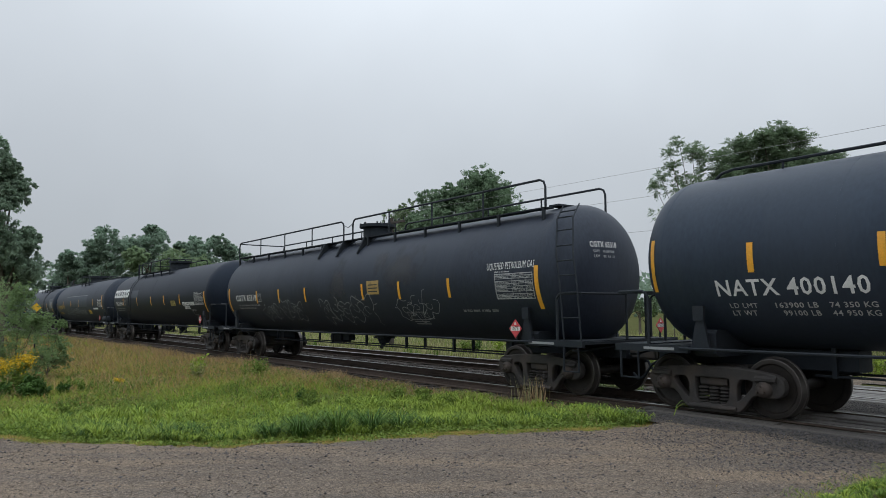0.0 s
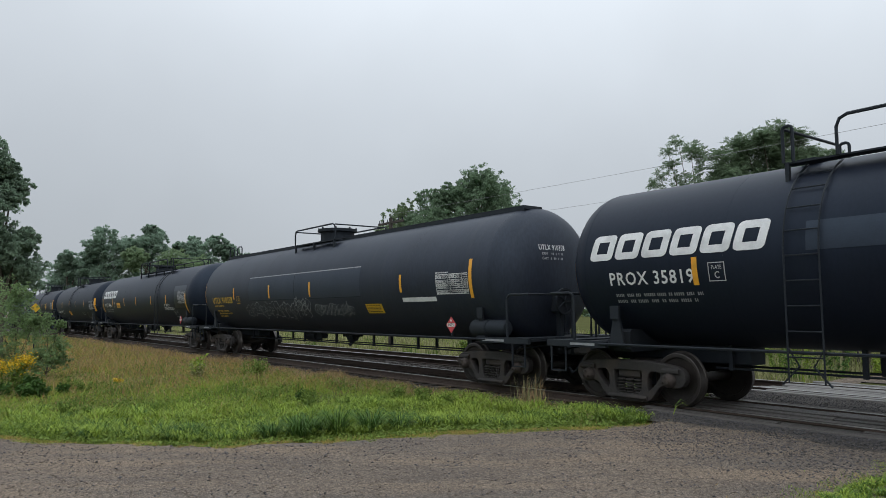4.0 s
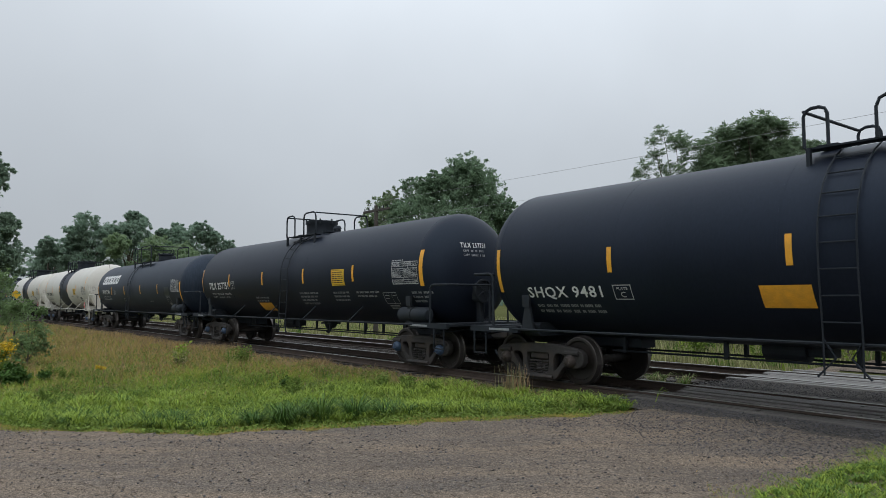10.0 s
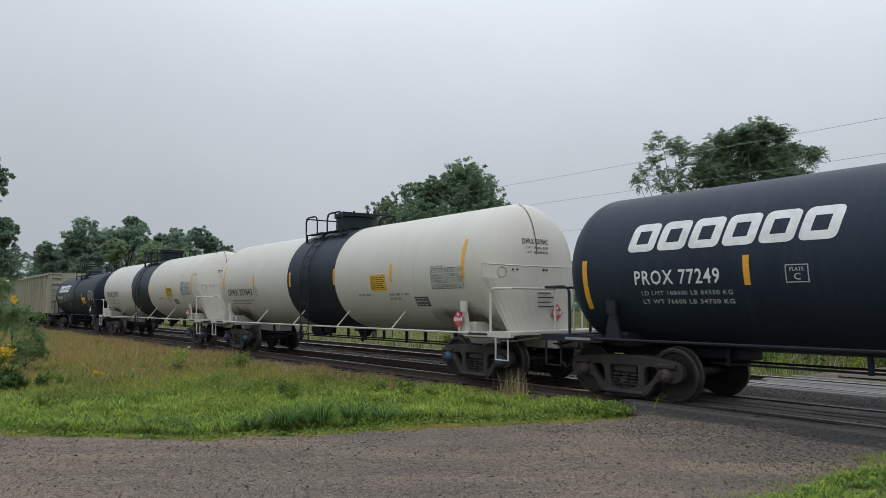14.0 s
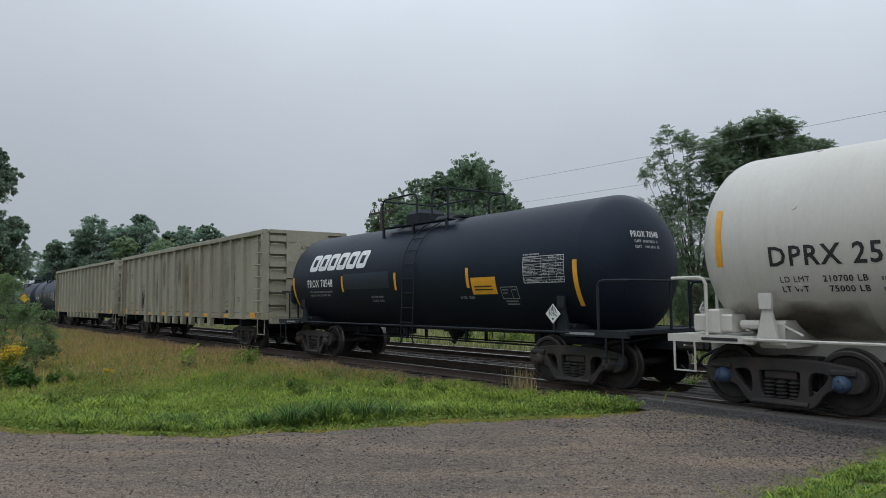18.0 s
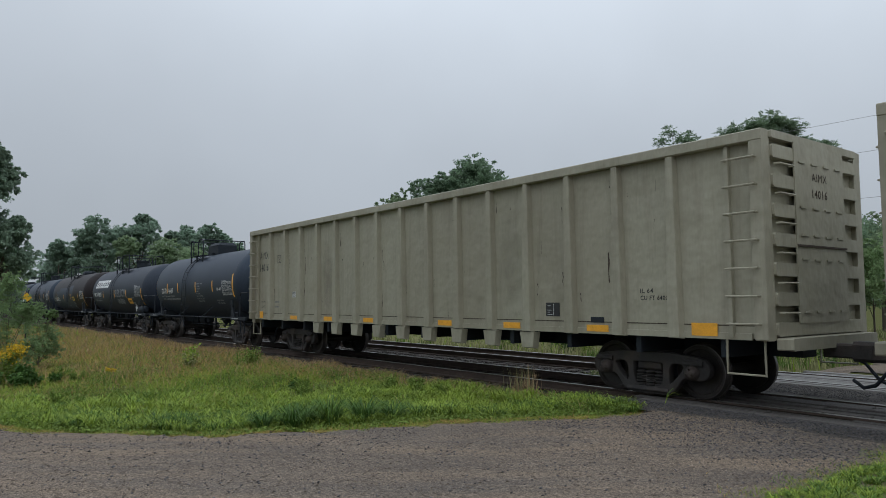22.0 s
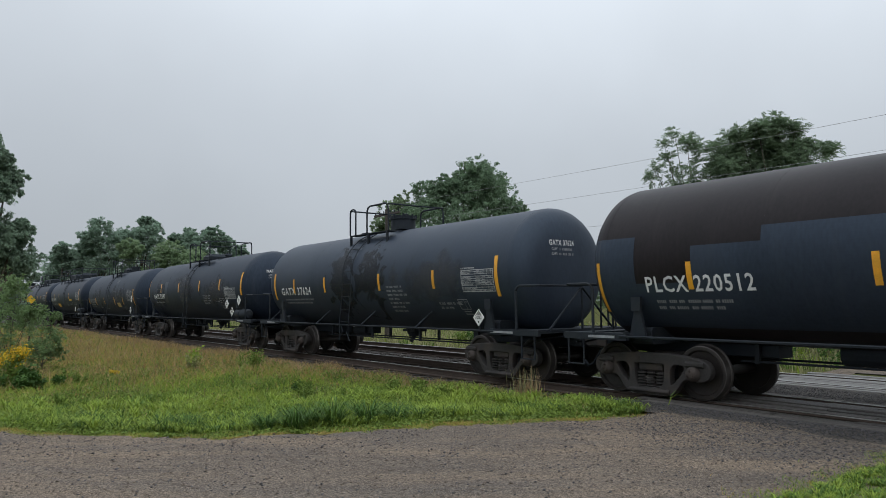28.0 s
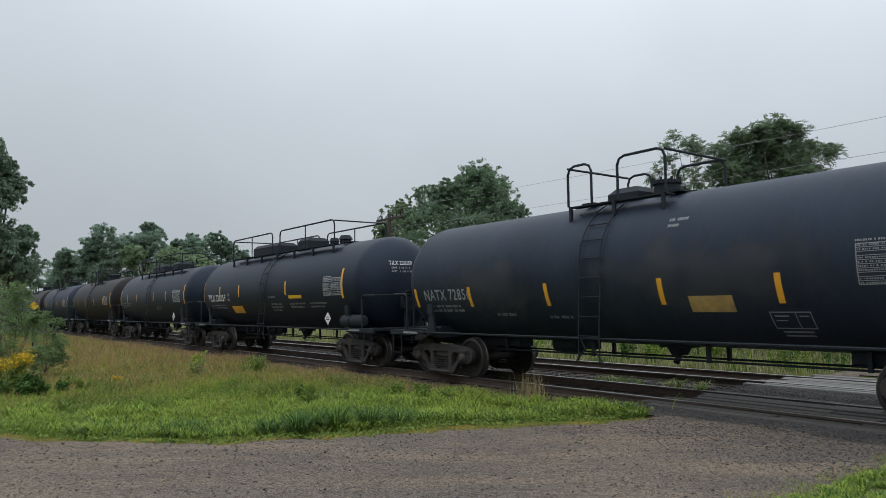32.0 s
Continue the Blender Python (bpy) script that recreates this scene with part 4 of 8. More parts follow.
def far_woods():
    rng = random.Random(9)
    c, r = [], []
    for i in range(420):
        a = rng.uniform(0, 2 * math.pi)
        d = rng.uniform(190, 260)
        x, y = d * math.cos(a), d * math.sin(a)
        if abs(y - 13) < 14:
            continue
        for _ in range(3):
            c.append((x + rng.uniform(-6, 6), y + rng.uniform(-6, 6), rng.uniform(1, 11))), r.append(rng.uniform(3, 5))
    # the woods' haze, too, is only a paler, bluer leaf colour
    ob = new("far_woods", leaf_cloud("far_woods", c, r, 26, 2.2, [LEAF_HAZED], 77))
    tagged(ob, "belt of distant woods on the horizon, haze in their leaf colour", "woods", kind="stuff")


far_woods()

# ---- pole and wires ----


def utility_pole(x, y, h, label):
    root = tagged(new("utility_pole"), label, "utility pole")
    root.matrix_basis = pose(x, y, -0.3)
    part("post", Shape().cyl((0, 0, 0), (0, 0, h + 0.3), 0.14, 10, 0.10), POLE_WOOD, root, smooth=True)
    part("crossarm", Shape().box(-1.2, 1.2, -0.05, 0.05, h - 0.02, h + 0.10, c=0.01), POLE_WOOD, root)
    for k in (-1.1, -0.7, -0.3, 0.3, 0.7, 1.1):
        part("insulator", Shape().cyl((k, 0, h + 0.10), (k, 0, h + 0.24), 0.035, 8, 0.025), FRAME_BLACK, root)
    return root


utility_pole(-31.2, 20.0, 6.54, "weathered wooden utility pole with a single crossarm")
utility_pole(34.0, 20.0, 7.0, "weathered wooden utility pole with a single crossarm")
for z0, z1, sag in ((6.72, 7.25, 0.55), (5.74, 6.20, 0.45), (4.66, 4.86, 0.50)):
    pts = []
    for i in range(33):
        f = i / 32
        pts.append((-31.2 + 65.2 * f, 20.0, z0 + (z1 - z0) * f - sag * math.sin(math.pi * f)))
    tagged(part("overhead_wire", Shape().tube(pts, 0.0055, 5), WIRE), "thin overhead wire strung between the poles", "wire")


# ---- the small yellow sign in the shrubs ----
sign = tagged(new("warning_sign"), "yellow diamond warning sign on a thin post in the shrubs", "sign")
sign.matrix_basis = pose(-34.4, 4.25, -0.25, 0, 0, 100)
part("post", Shape().cyl((0, 0, 0), (0, 0, 2.3), 0.025, 8), FRAME_BLACK, sign)
part("plate", Shape().plate([(0, 1.96), (0.20, 2.16), (0, 2.36), (-0.20, 2.16)], -0.035, -0.027), YELLOW, sign)

# ---- weeds in the verge ----


def weed(x, y, h, n, leaf, mat, label, seed, flower=None, name="weed"):
    """Stalks with leaves all the way up, and flower heads where they bloom."""
    rng = random.Random(seed)
    root = tagged(new(name), label, "plant")
    root.matrix_basis = pose(x, y, float(ground_height(np.array([x]), np.array([y]))[0]) - 0.03)
    c, r, fc, fr = [], [], [], []
    for i in range(n):
        a, q = rng.uniform(0, 6.28), h * 0.35 * rng.random() ** 0.5
        tip = Vector((q * math.cos(a) * 1.6, q * math.sin(a) * 1.6, h * rng.uniform(0.7, 1.0)))
        base = Vector((q * math.cos(a) * 0.5, q * math.sin(a) * 0.5, 0))
        part("stalk", Shape().tube([base, base.lerp(tip, 0.6) + Vector((0, 0, 0.05 * h)), tip], 0.004 + 0.002 * h, 4), GRASS_DARK, root)
        for k in range(8):
            p = base.lerp(tip, 0.15 + 0.8 * k / 7)
            c.append(p[:]), r.append(leaf * 1.1)
        fc.append((tip.x, tip.y, tip.z)), fr.append(0.15 * h + 0.02)
    ob = new("leaves", leaf_cloud("leaves", c, r, 7, leaf, [mat], seed, 1.0, 0.2))
    ob.parent = root
    if flower:
        ob = new("flowering_head", leaf_cloud("flowering_head", fc, fr, 110, 0.040, [flower], seed + 1, 0.9, 0.1))
        ob.parent = root
    return root


weed(-18.7, 1.75, 0.95, 22, 0.07, LEAF_WEED, "goldenrod in yellow bloom beside the shrubs", 1, GOLD, "goldenrod")
weed(-20.1, 6.5, 0.55, 6, 0.06, GRASS_FIELD, "pale yellow-green weed with narrow leaves", 2)
weed(-19.2, 2.35, 0.42, 16, 0.11, TUSSOCK, "broad-leaved dark green weed in a leafy clump", 6)
weed(-13.6, 6.7, 0.34, 14, 0.05, LEAF_WEED, "low bushy green weed among the grass", 7)
weed(-19.3, 7.65, 0.55, 10, 0.06, LEAF_WEED, "bushy green weed among the grass", 3)
weed(-19.6, 4.3, 0.25, 5, 0.05, GRASS, "goldenrod just coming into bloom", 4, GOLD, "goldenrod")
for i, (x, y, h) in enumerate(((-14.6, 2.35, 0.34), (-14.0, 2.55, 0.30), (-12.9, 6.35, 0.32), (-12.3, 6.75, 0.30), (-8.0, 9.3, 0.30), (-7.75, 8.9, 0.26), (-7.9, 8.4, 0.24), (-8.4, 9.6, 0.28), (-7.25, 9.25, 0.26), (-7.15, 8.85, 0.22), (-7.45, 9.5, 0.28), (-19.0, 3.1, 0.40), (-18.4, 3.3, 0.36), (-11.6, 8.2, 0.34), (-11.2, 8.5, 0.30))):
    weed(x, y, h, 9, 0.045, LEAF_WEED, "broad-leaved dark green weed in the verge", 10 + i)

for i, (x, y, h, n, leaf) in enumerate(((-17.9, 2.05, 0.32, 13, 0.10), (-18.0, 2.35, 0.34, 13, 0.10), (-18.3, 2.85, 0.26, 7, 0.08), (-18.2, 1.65, 0.32, 10, 0.10), (-14.0, 6.75, 0.26, 10, 0.05))):
    weed(x, y, h, n, leaf, TUSSOCK, "broad-leaved dark green weed in a leafy clump", 40 + i)
weed(-20.2, 6.45, 0.66, 4, 0.10, GRASS, "tall pale weed with long narrow leaves", 50)
for i, (x, y, h) in enumerate(((-19.4, 8.05, 0.62), (-12.6, 8.25, 0.30), (-12.3, 8.7, 0.30))):
    weed(x, y, h, 12, 0.06, LEAF_WEED, "bushy green weed at the edge of the ballast", 51 + i)

far_rng = random.Random(77)
for i in range(26):
    kind_ = (LEAF_WEED, TUSSOCK, GRASS)[i % 3]
    weed(-25 + 18.5 * (i + far_rng.random()) / 26, far_rng.uniform(18.6, 21.5), far_rng.uniform(0.55, 1.0), 7, far_rng.uniform(0.07, 0.12), kind_, "tall rank green weed beyond the tracks", 60 + i)


def tuft(x, y, h, n, label, seed, mats, lean=0.25, w=0.012, spread=0.18):
    rng = np.random.default_rng(seed)
    px, py = x + spread * rng.normal(size=n), y + spread * rng.normal(size=n)
    ob = blades("grass_tuft", px, py, np.where(py > 9.4, -0.25, ground_height(px, py) - 0.02), h * (0.5 + 0.6 * rng.random(n)), np.full(n, w), mats, (rng.random(n) < 0.4).astype(int), label, lean, "grass", seed)
    ob["kind"] = "stuff"


tuft(-10.15, 9.72, 0.62, 130, "tall seeding grass tuft beside the rail", 5, [GRASS_SEED, GRASS_FIELD], 0.16, 0.011, 0.15)


def grass_clumps(name, cx, cy, reach, per, mats, dark, label, seed):
    """Clumps of long blades that rise from one root, arch outwards and droop at their tips."""
    rng = np.random.default_rng(seed)
    n = len(cx) * per
    x, y, r = np.repeat(cx, per), np.repeat(cy, per), np.repeat(reach, per) * (0.45 + 0.7 * rng.random(n))
    d = rng.random(n) * 2 * np.pi
    root = 0.25 * r * np.sqrt(rng.random(n))
    x, y = x + np.cos(d) * root, y + np.sin(d) * root
    out = (0.35 + 0.75 * rng.random(n)) * r
    w = (0.0026 + 0.0026 * rng.random(n)) * (1 + 0.03 * np.hypot(x, y))
    turn = d + np.pi / 2 + 0.5 * rng.normal(size=n)
    z = np.where(y > 10.4, -0.26, np.where((y > 9.4) & (x < -7.9), -0.24, ground_height(x, y) - 0.02))
    v = np.zeros((n, 8, 3))
    for k, (up, far, wide) in enumerate(((0, 0, 0.8), (0.55, 0.22, 1.0), (0.80, 0.62, 0.75), (0.62, 1.0, 0.1))):
        for s, sgn in enumerate((-1, 1)):
            v[:, 2 * k + s] = np.stack([x + np.cos(d) * out * far + sgn * np.cos(turn) * w * wide, y + np.sin(d) * out * far + sgn * np.sin(turn) * w * wide, z + r * up], 1)
    f0 = np.array([(0, 1, 3, 2), (2, 3, 5, 4), (4, 5, 7, 6)])
    f = (f0[None] + 8 * np.arange(n)[:, None, None]).reshape(-1, 4)
    share = np.repeat(np.clip(dark + 0.3 * rng.normal(size=len(cx)), 0.05, 0.95), per)
    mi = (rng.random(n) < share).astype(int)
    tagged(new(name, cloud_mesh(name, v.reshape(-1, 3), f, mats, np.repeat(mi, 3))), label, "grass", kind="stuff")


rg = np.random.default_rng(21)
ey = 0.6 + 8.9 * rg.random(430)
eo = 0.95 + 1.0 * rg.random(430) ** 1.2
lush = 0.75 + 0.45 * wobble(ey * 0, ey, 0.8)
grass_clumps("drooping_grass", np.interp(ey, EDGE_Y, EDGE_X) - eo, ey, (0.15 + 0.22 * rg.random(430)) * lush, 84, [GRASS, TUSSOCK], 0.36, "long dark green grass drooping at the road's edge", 22)
ey = 0.8 + 9.0 * rg.random(520)
eo = 1.0 + 4.2 * rg.random(520) ** 1.5
grass_clumps("clumped_grass", np.interp(ey, EDGE_Y, EDGE_X) - eo, ey, 0.13 + 0.15 * rg.random(520), 58, [GRASS, GRASS_DARK], 0.16, "long bright green grass in loose clumps", 23)
ey = 9.2 + 0.75 * rg.random(60)
grass_clumps("corner_grass", -7.12 - 1.9 * rg.random(60), ey, 0.16 + 0.20 * rg.random(60), 80, [GRASS, GRASS_DARK], 0.45, "green grass tips spreading beside the crossing", 24)
bx, by = np.array([-9.50, -9.30, -9.65, -9.10, -9.75, -9.45, -10.5]), np.array([5.15, 5.60, 4.80, 6.00, 4.20, 4.50, 3.3])
grass_clumps("large_drooping_grass", bx, by, np.array([0.48, 0.46, 0.42, 0.36, 0.34, 0.44, 0.34]), 260, [TUSSOCK, GRASS_DARK], 0.25, "large dark green tussocks drooping over the verge", 26)
grass_clumps("track_weeds", -8.9 - 2.6 * rg.random(26), 12.5 + 1.6 * rg.random(26), 0.16 + 0.16 * rg.random(26), 70, [GRASS_FIELD, GRASS_DARK], 0.55, "low dull green weeds in the ballast between the tracks", 25)
px, py = -3.25 + 1.5 * rg.random(420), 4.5 + 3.6 * rg.random(420)
grass_clumps("roadside_clumps", px, py, (0.07 + 0.10 * rg.random(420)) * (0.5 + 0.5 * np.clip((px + 3.3) / 0.5, 0, 1)), 60, [GRASS, GRASS_DARK], 0.5, "leafy green grass mounded at the road's edge", 27)
mx, my = -4.15 + 1.1 * rg.random(5200), 4.3 + 4.6 * rg.random(5200)
mk = (wobble(mx, my, 2.2) + 0.5 * wobble(mx, my, 5.1) + 1.1 * (mx + 3.55) > 0.15 + 0.5 * rg.random(5200)) & ~on_patch(mx - 0.35, my)
mx, my = mx[mk], my[mk]
blades("moss_fringe", mx, my, ground_height(mx, my) - 0.006, 0.012 + 0.022 * rg.random(len(mx)), np.full(len(mx), 0.007), [GRASS_DRY, GRASS], (rg.random(len(mx)) < 0.55).astype(int), "yellowish moss and dry grass creeping over the gravel", lean=1.2, seed=13)
tuft(-10.4, 3.9, 0.28, 160, "drooping green grass tuft", 9, [GRASS, GRASS_DARK], 0.6, 0.012, 0.35)

# ---- rolling stock ----
WHEEL_R = 0.457
AXLE = 0.89          # half the wheelbase of a truck


def wheel_mesh():
    prof = [(0.0, 0.09), (0.03, 0.11), (0.045, 0.17), (0.02, 0.22), (0.005, 0.36), (-0.03, 0.385), (-0.03, 0.44), (-0.025, 0.452),
            (0.0, 0.457), (0.085, 0.463), (0.10, 0.472), (0.108, 0.488), (0.128, 0.488), (0.135, 0.475), (0.135, 0.39), (0.10, 0.37), (0.09, 0.2), (0.12, 0.14), (0.12, 0.09)]
    s = Shape()
    n, p = 36, []
    for a_, r in prof:
        for i in range(n):
            a = 2 * math.pi * i / n
            p.append((r * math.sin(a), a_, r * math.cos(a)))
    for k in range(len(prof) - 1):
        mi = 1 if 6 <= k <= 9 else 0
        s.add([], [])
        for i in range(n):
            s.f.append((k * n + i, k * n + (i + 1) % n, (k + 1) * n + (i + 1) % n, (k + 1) * n + i))
            s.m.append(mi)
    s.v = p
    return s.mesh("wheel", [WHEEL, TREAD], smooth=True)


WHEEL_MESH = wheel_mesh()
AXLE_MESH = Shape().cyl((0, -1.05, 0), (0, 1.05, 0), 0.085, 14).mesh("axle", [WHEEL], smooth=True)


def cut_plate(name, rings, half, bevel, mat, y=0.0):
    """A cast plate in x and z: the first ring is its outline, the others are windows; corners are rounded."""
    cu = bpy.data.curves.new(name, "CURVE")
    cu.dimensions, cu.fill_mode, cu.extrude, cu.bevel_depth, cu.bevel_resolution = "2D", "BOTH", half - bevel, bevel, 1
    for ring in rings:
        for _ in range(2):
            ring = [q for (xa, za), (xb, zb) in zip(ring, ring[1:] + ring[:1]) for q in ((0.75 * xa + 0.25 * xb, 0.75 * za + 0.25 * zb), (0.25 * xa + 0.75 * xb, 0.25 * za + 0.75 * zb))]
        sp = cu.splines.new("POLY")
        sp.points.add(len(ring) - 1)
        for q, (x, z) in zip(sp.points, ring):
            q.co = (x, z, 0, 1)
        sp.use_cyclic_u = True
    ob = bpy.data.objects.new(name, cu)
    scene.collection.objects.link(ob)
    me = bpy.data.meshes.new_from_object(ob.evaluated_get(bpy.context.evaluated_depsgraph_get()))
    bpy.data.objects.remove(ob)
    bpy.data.curves.remove(cu)
    shape = Shape()
    shape.v = [(q.co.x, y - q.co.z, q.co.y) for q in me.vertices]
    shape.f = [tuple(f.vertices) for f in me.polygons]
    shape.m = [0] * len(shape.f)
    bpy.data.meshes.remove(me)
    return shape


def mirrored(half_ring):
    return half_ring + [(-x, z) for x, z in reversed(half_ring)]


def side_frame_mesh():
    """A cast side frame with a spring window and two side windows, its seat and pedestal ends."""
    outer = mirrored([(0.0, 0.745), (0.50, 0.745), (0.85, 0.70), (1.12, 0.66), (1.20, 0.52), (1.15, 0.38), (0.98, 0.33), (0.80, 0.38), (0.66, 0.34), (0.52, 0.13), (0.38, 0.055), (0.0, 0.055)])
    mid = mirrored([(0.0, 0.60), (0.30, 0.60), (0.33, 0.56), (0.30, 0.15), (0.0, 0.15)])
    win = [(0.42, 0.60), (0.40, 0.24), (0.47, 0.21), (0.74, 0.50), (0.70, 0.60)]
    s = cut_plate("side_frame", [outer, mid, win, [(-x, z) for x, z in win]], 0.075, 0.02, STEEL_DARK)
    for k in (-1, 1):
        s.box(k * 0.92 - 0.17, k * 0.92 + 0.17, -0.12, 0.10, 0.56, 0.66, c=0.03)
    s.box(-0.42, 0.42, -0.12, 0.12, 0.07, 0.15, c=0.03)
    s.cyl((-0.20, -0.085, 0.675), (-0.20, -0.075, 0.675), 0.02, 8)
    return s.mesh("side_frame", [STEEL_DARK], smooth=True)


SIDE_FRAME = side_frame_mesh()


def spring_mesh():
    s = Shape()
    for i in range(5):
        z = 0.17 + i * 0.055
        s.lathe([(z, 0.06), (z + 0.012, 0.082), (z + 0.026, 0.082), (z + 0.040, 0.06)], "z", 10)
    return s.mesh("coil_spring", [STEEL_DARK], smooth=True)


SPRING = spring_mesh()
BOLSTER = Shape().box(-0.24, 0.24, -1.02, 1.02, 0.44, 0.60, c=0.03).box(-0.3, 0.3, -0.5, 0.5, 0.58, 0.76, c=0.04).mesh("bolster", [STEEL_DARK])


def cap_mesh(mat):
    s = Shape().lathe([(-0.20, 0.0), (-0.20, 0.055), (-0.17, 0.10), (-0.12, 0.125), (0.0, 0.13), (0.06, 0.13)], "y", 16)
    for i in range(3):
        a = 2 * math.pi * i / 3
        s.cyl((0.06 * math.sin(a), -0.225, 0.06 * math.cos(a)), (0.06 * math.sin(a), -0.19, 0.06 * math.cos(a)), 0.017, 6)
    return s.mesh("bearing_cap", [mat], smooth=True)


CAP_DARK, CAP_BLUE = cap_mesh(STEEL_DARK), cap_mesh(BLUE)
SHOE = Shape().box(-0.06, 0.06, -0.06, 0.06, -0.14, 0.14, c=0.02).mesh("brake_shoe", [FRAME_BLACK])
WHEELSETS = []


def add_truck(car, x, blue=False):
    """Side frames, bolster, springs and bearing caps of one truck, and its two wheelsets."""
    for sgn in (-1, 1):
        y = sgn * 1.0
        frame_ = part("side_frame", SIDE_FRAME, None, car, at=pose(x, y, 0.0))
        for dx in (-0.19, 0.0, 0.19):
            part("coil_spring", SPRING, None, frame_, at=pose(dx, 0, 0))
        for dx in (-AXLE, AXLE):
            part("bearing_cap", CAP_BLUE if blue else CAP_DARK, None, frame_, "blue bearing cap" if blue else "", at=pose(dx, 0, WHEEL_R, 0, 0, 0 if sgn < 0 else 180))
    part("bolster", BOLSTER, None, car, at=pose(x, 0, 0))
    for dx in (-AXLE, AXLE):
        ws = new("wheelset")
        ws.parent = car
        ws.matrix_basis = pose(x + dx, 0, WHEEL_R)
        part("axle", AXLE_MESH, None, ws)
        part("wheel", WHEEL_MESH, None, ws, at=pose(0, -0.815, 0))
        part("wheel", WHEEL_MESH, None, ws, at=pose(0, 0.815, 0, 0, 0, 180))
        WHEELSETS.append((ws, x + dx))
        for sgn in (-1, 1):
            part("brake_shoe", SHOE, None, car, at=pose(x + dx * 0.42, sgn * 0.74, WHEEL_R))


def coupler_mesh():
    s = Shape().box(0.0, 0.62, -0.10, 0.10, 0.76, 0.98, c=0.03)
    s.box(0.45, 0.80, -0.16, 0.14, 0.72, 1.02, c=0.05)
    s.box(0.74, 0.98, -0.17, -0.05, 0.73, 1.01, c=0.04)
    s.box(0.72, 0.86, 0.06, 0.17, 0.73, 1.01, c=0.04)
    return s.mesh("coupler", [STEEL_DARK])


COUPLER = coupler_mesh()
HOSE = Shape().tube([(0.15, 0.34, 0.80), (0.42, 0.36, 0.66), (0.62, 0.34, 0.42), (0.82, 0.26, 0.36), (1.0, 0.16, 0.45)], 0.028, 6).mesh("air_hose", [FRAME_BLACK], smooth=True)

# ---- lettering ----
FONT_CACHE = {}


def text_shape(words, height, squeeze=1.0):
    """Flat lettering as (points, faces): x along, z up from 0."""
    key = (words, round(height, 3), squeeze)
    if key in FONT_CACHE:
        return FONT_CACHE[key]
    cu = bpy.data.curves.new("letters", "FONT")
    cu.body, cu.size, cu.resolution_u, cu.offset, cu.space_character = words, 1.0, 2, 0.0 if "M" in words else 0.016, 1.12
    ob = bpy.data.objects.new("letters", cu)
    scene.collection.objects.link(ob)
    dg = bpy.context.evaluated_depsgraph_get()
    me = bpy.data.meshes.new_from_object(ob.evaluated_get(dg))
    bm = bmesh.new()
    bm.from_mesh(me)
    for i in range(int(height / 0.05)):
        # cut across, so that the letters bend with a round shell
        bmesh.ops.bisect_plane(bm, geom=bm.verts[:] + bm.edges[:] + bm.faces[:], plane_co=(0, 0.05 * (i + 0.6) * 0.70 / height, 0), plane_no=(0, 1, 0))
    bm.verts.index_update()
    v = np.array([q.co[:] for q in bm.verts])
    f = [tuple(q.index for q in p.verts) for p in bm.faces]
    bm.free()
    bpy.data.objects.remove(ob)
    bpy.data.curves.remove(cu)
    bpy.data.meshes.remove(me)
    v = v[:, :2] * height / 0.70
    v[:, 0] = (v[:, 0] - v[:, 0].min()) * squeeze
    FONT_CACHE[key] = (v, f, v[:, 0].max())
    return FONT_CACHE[key]


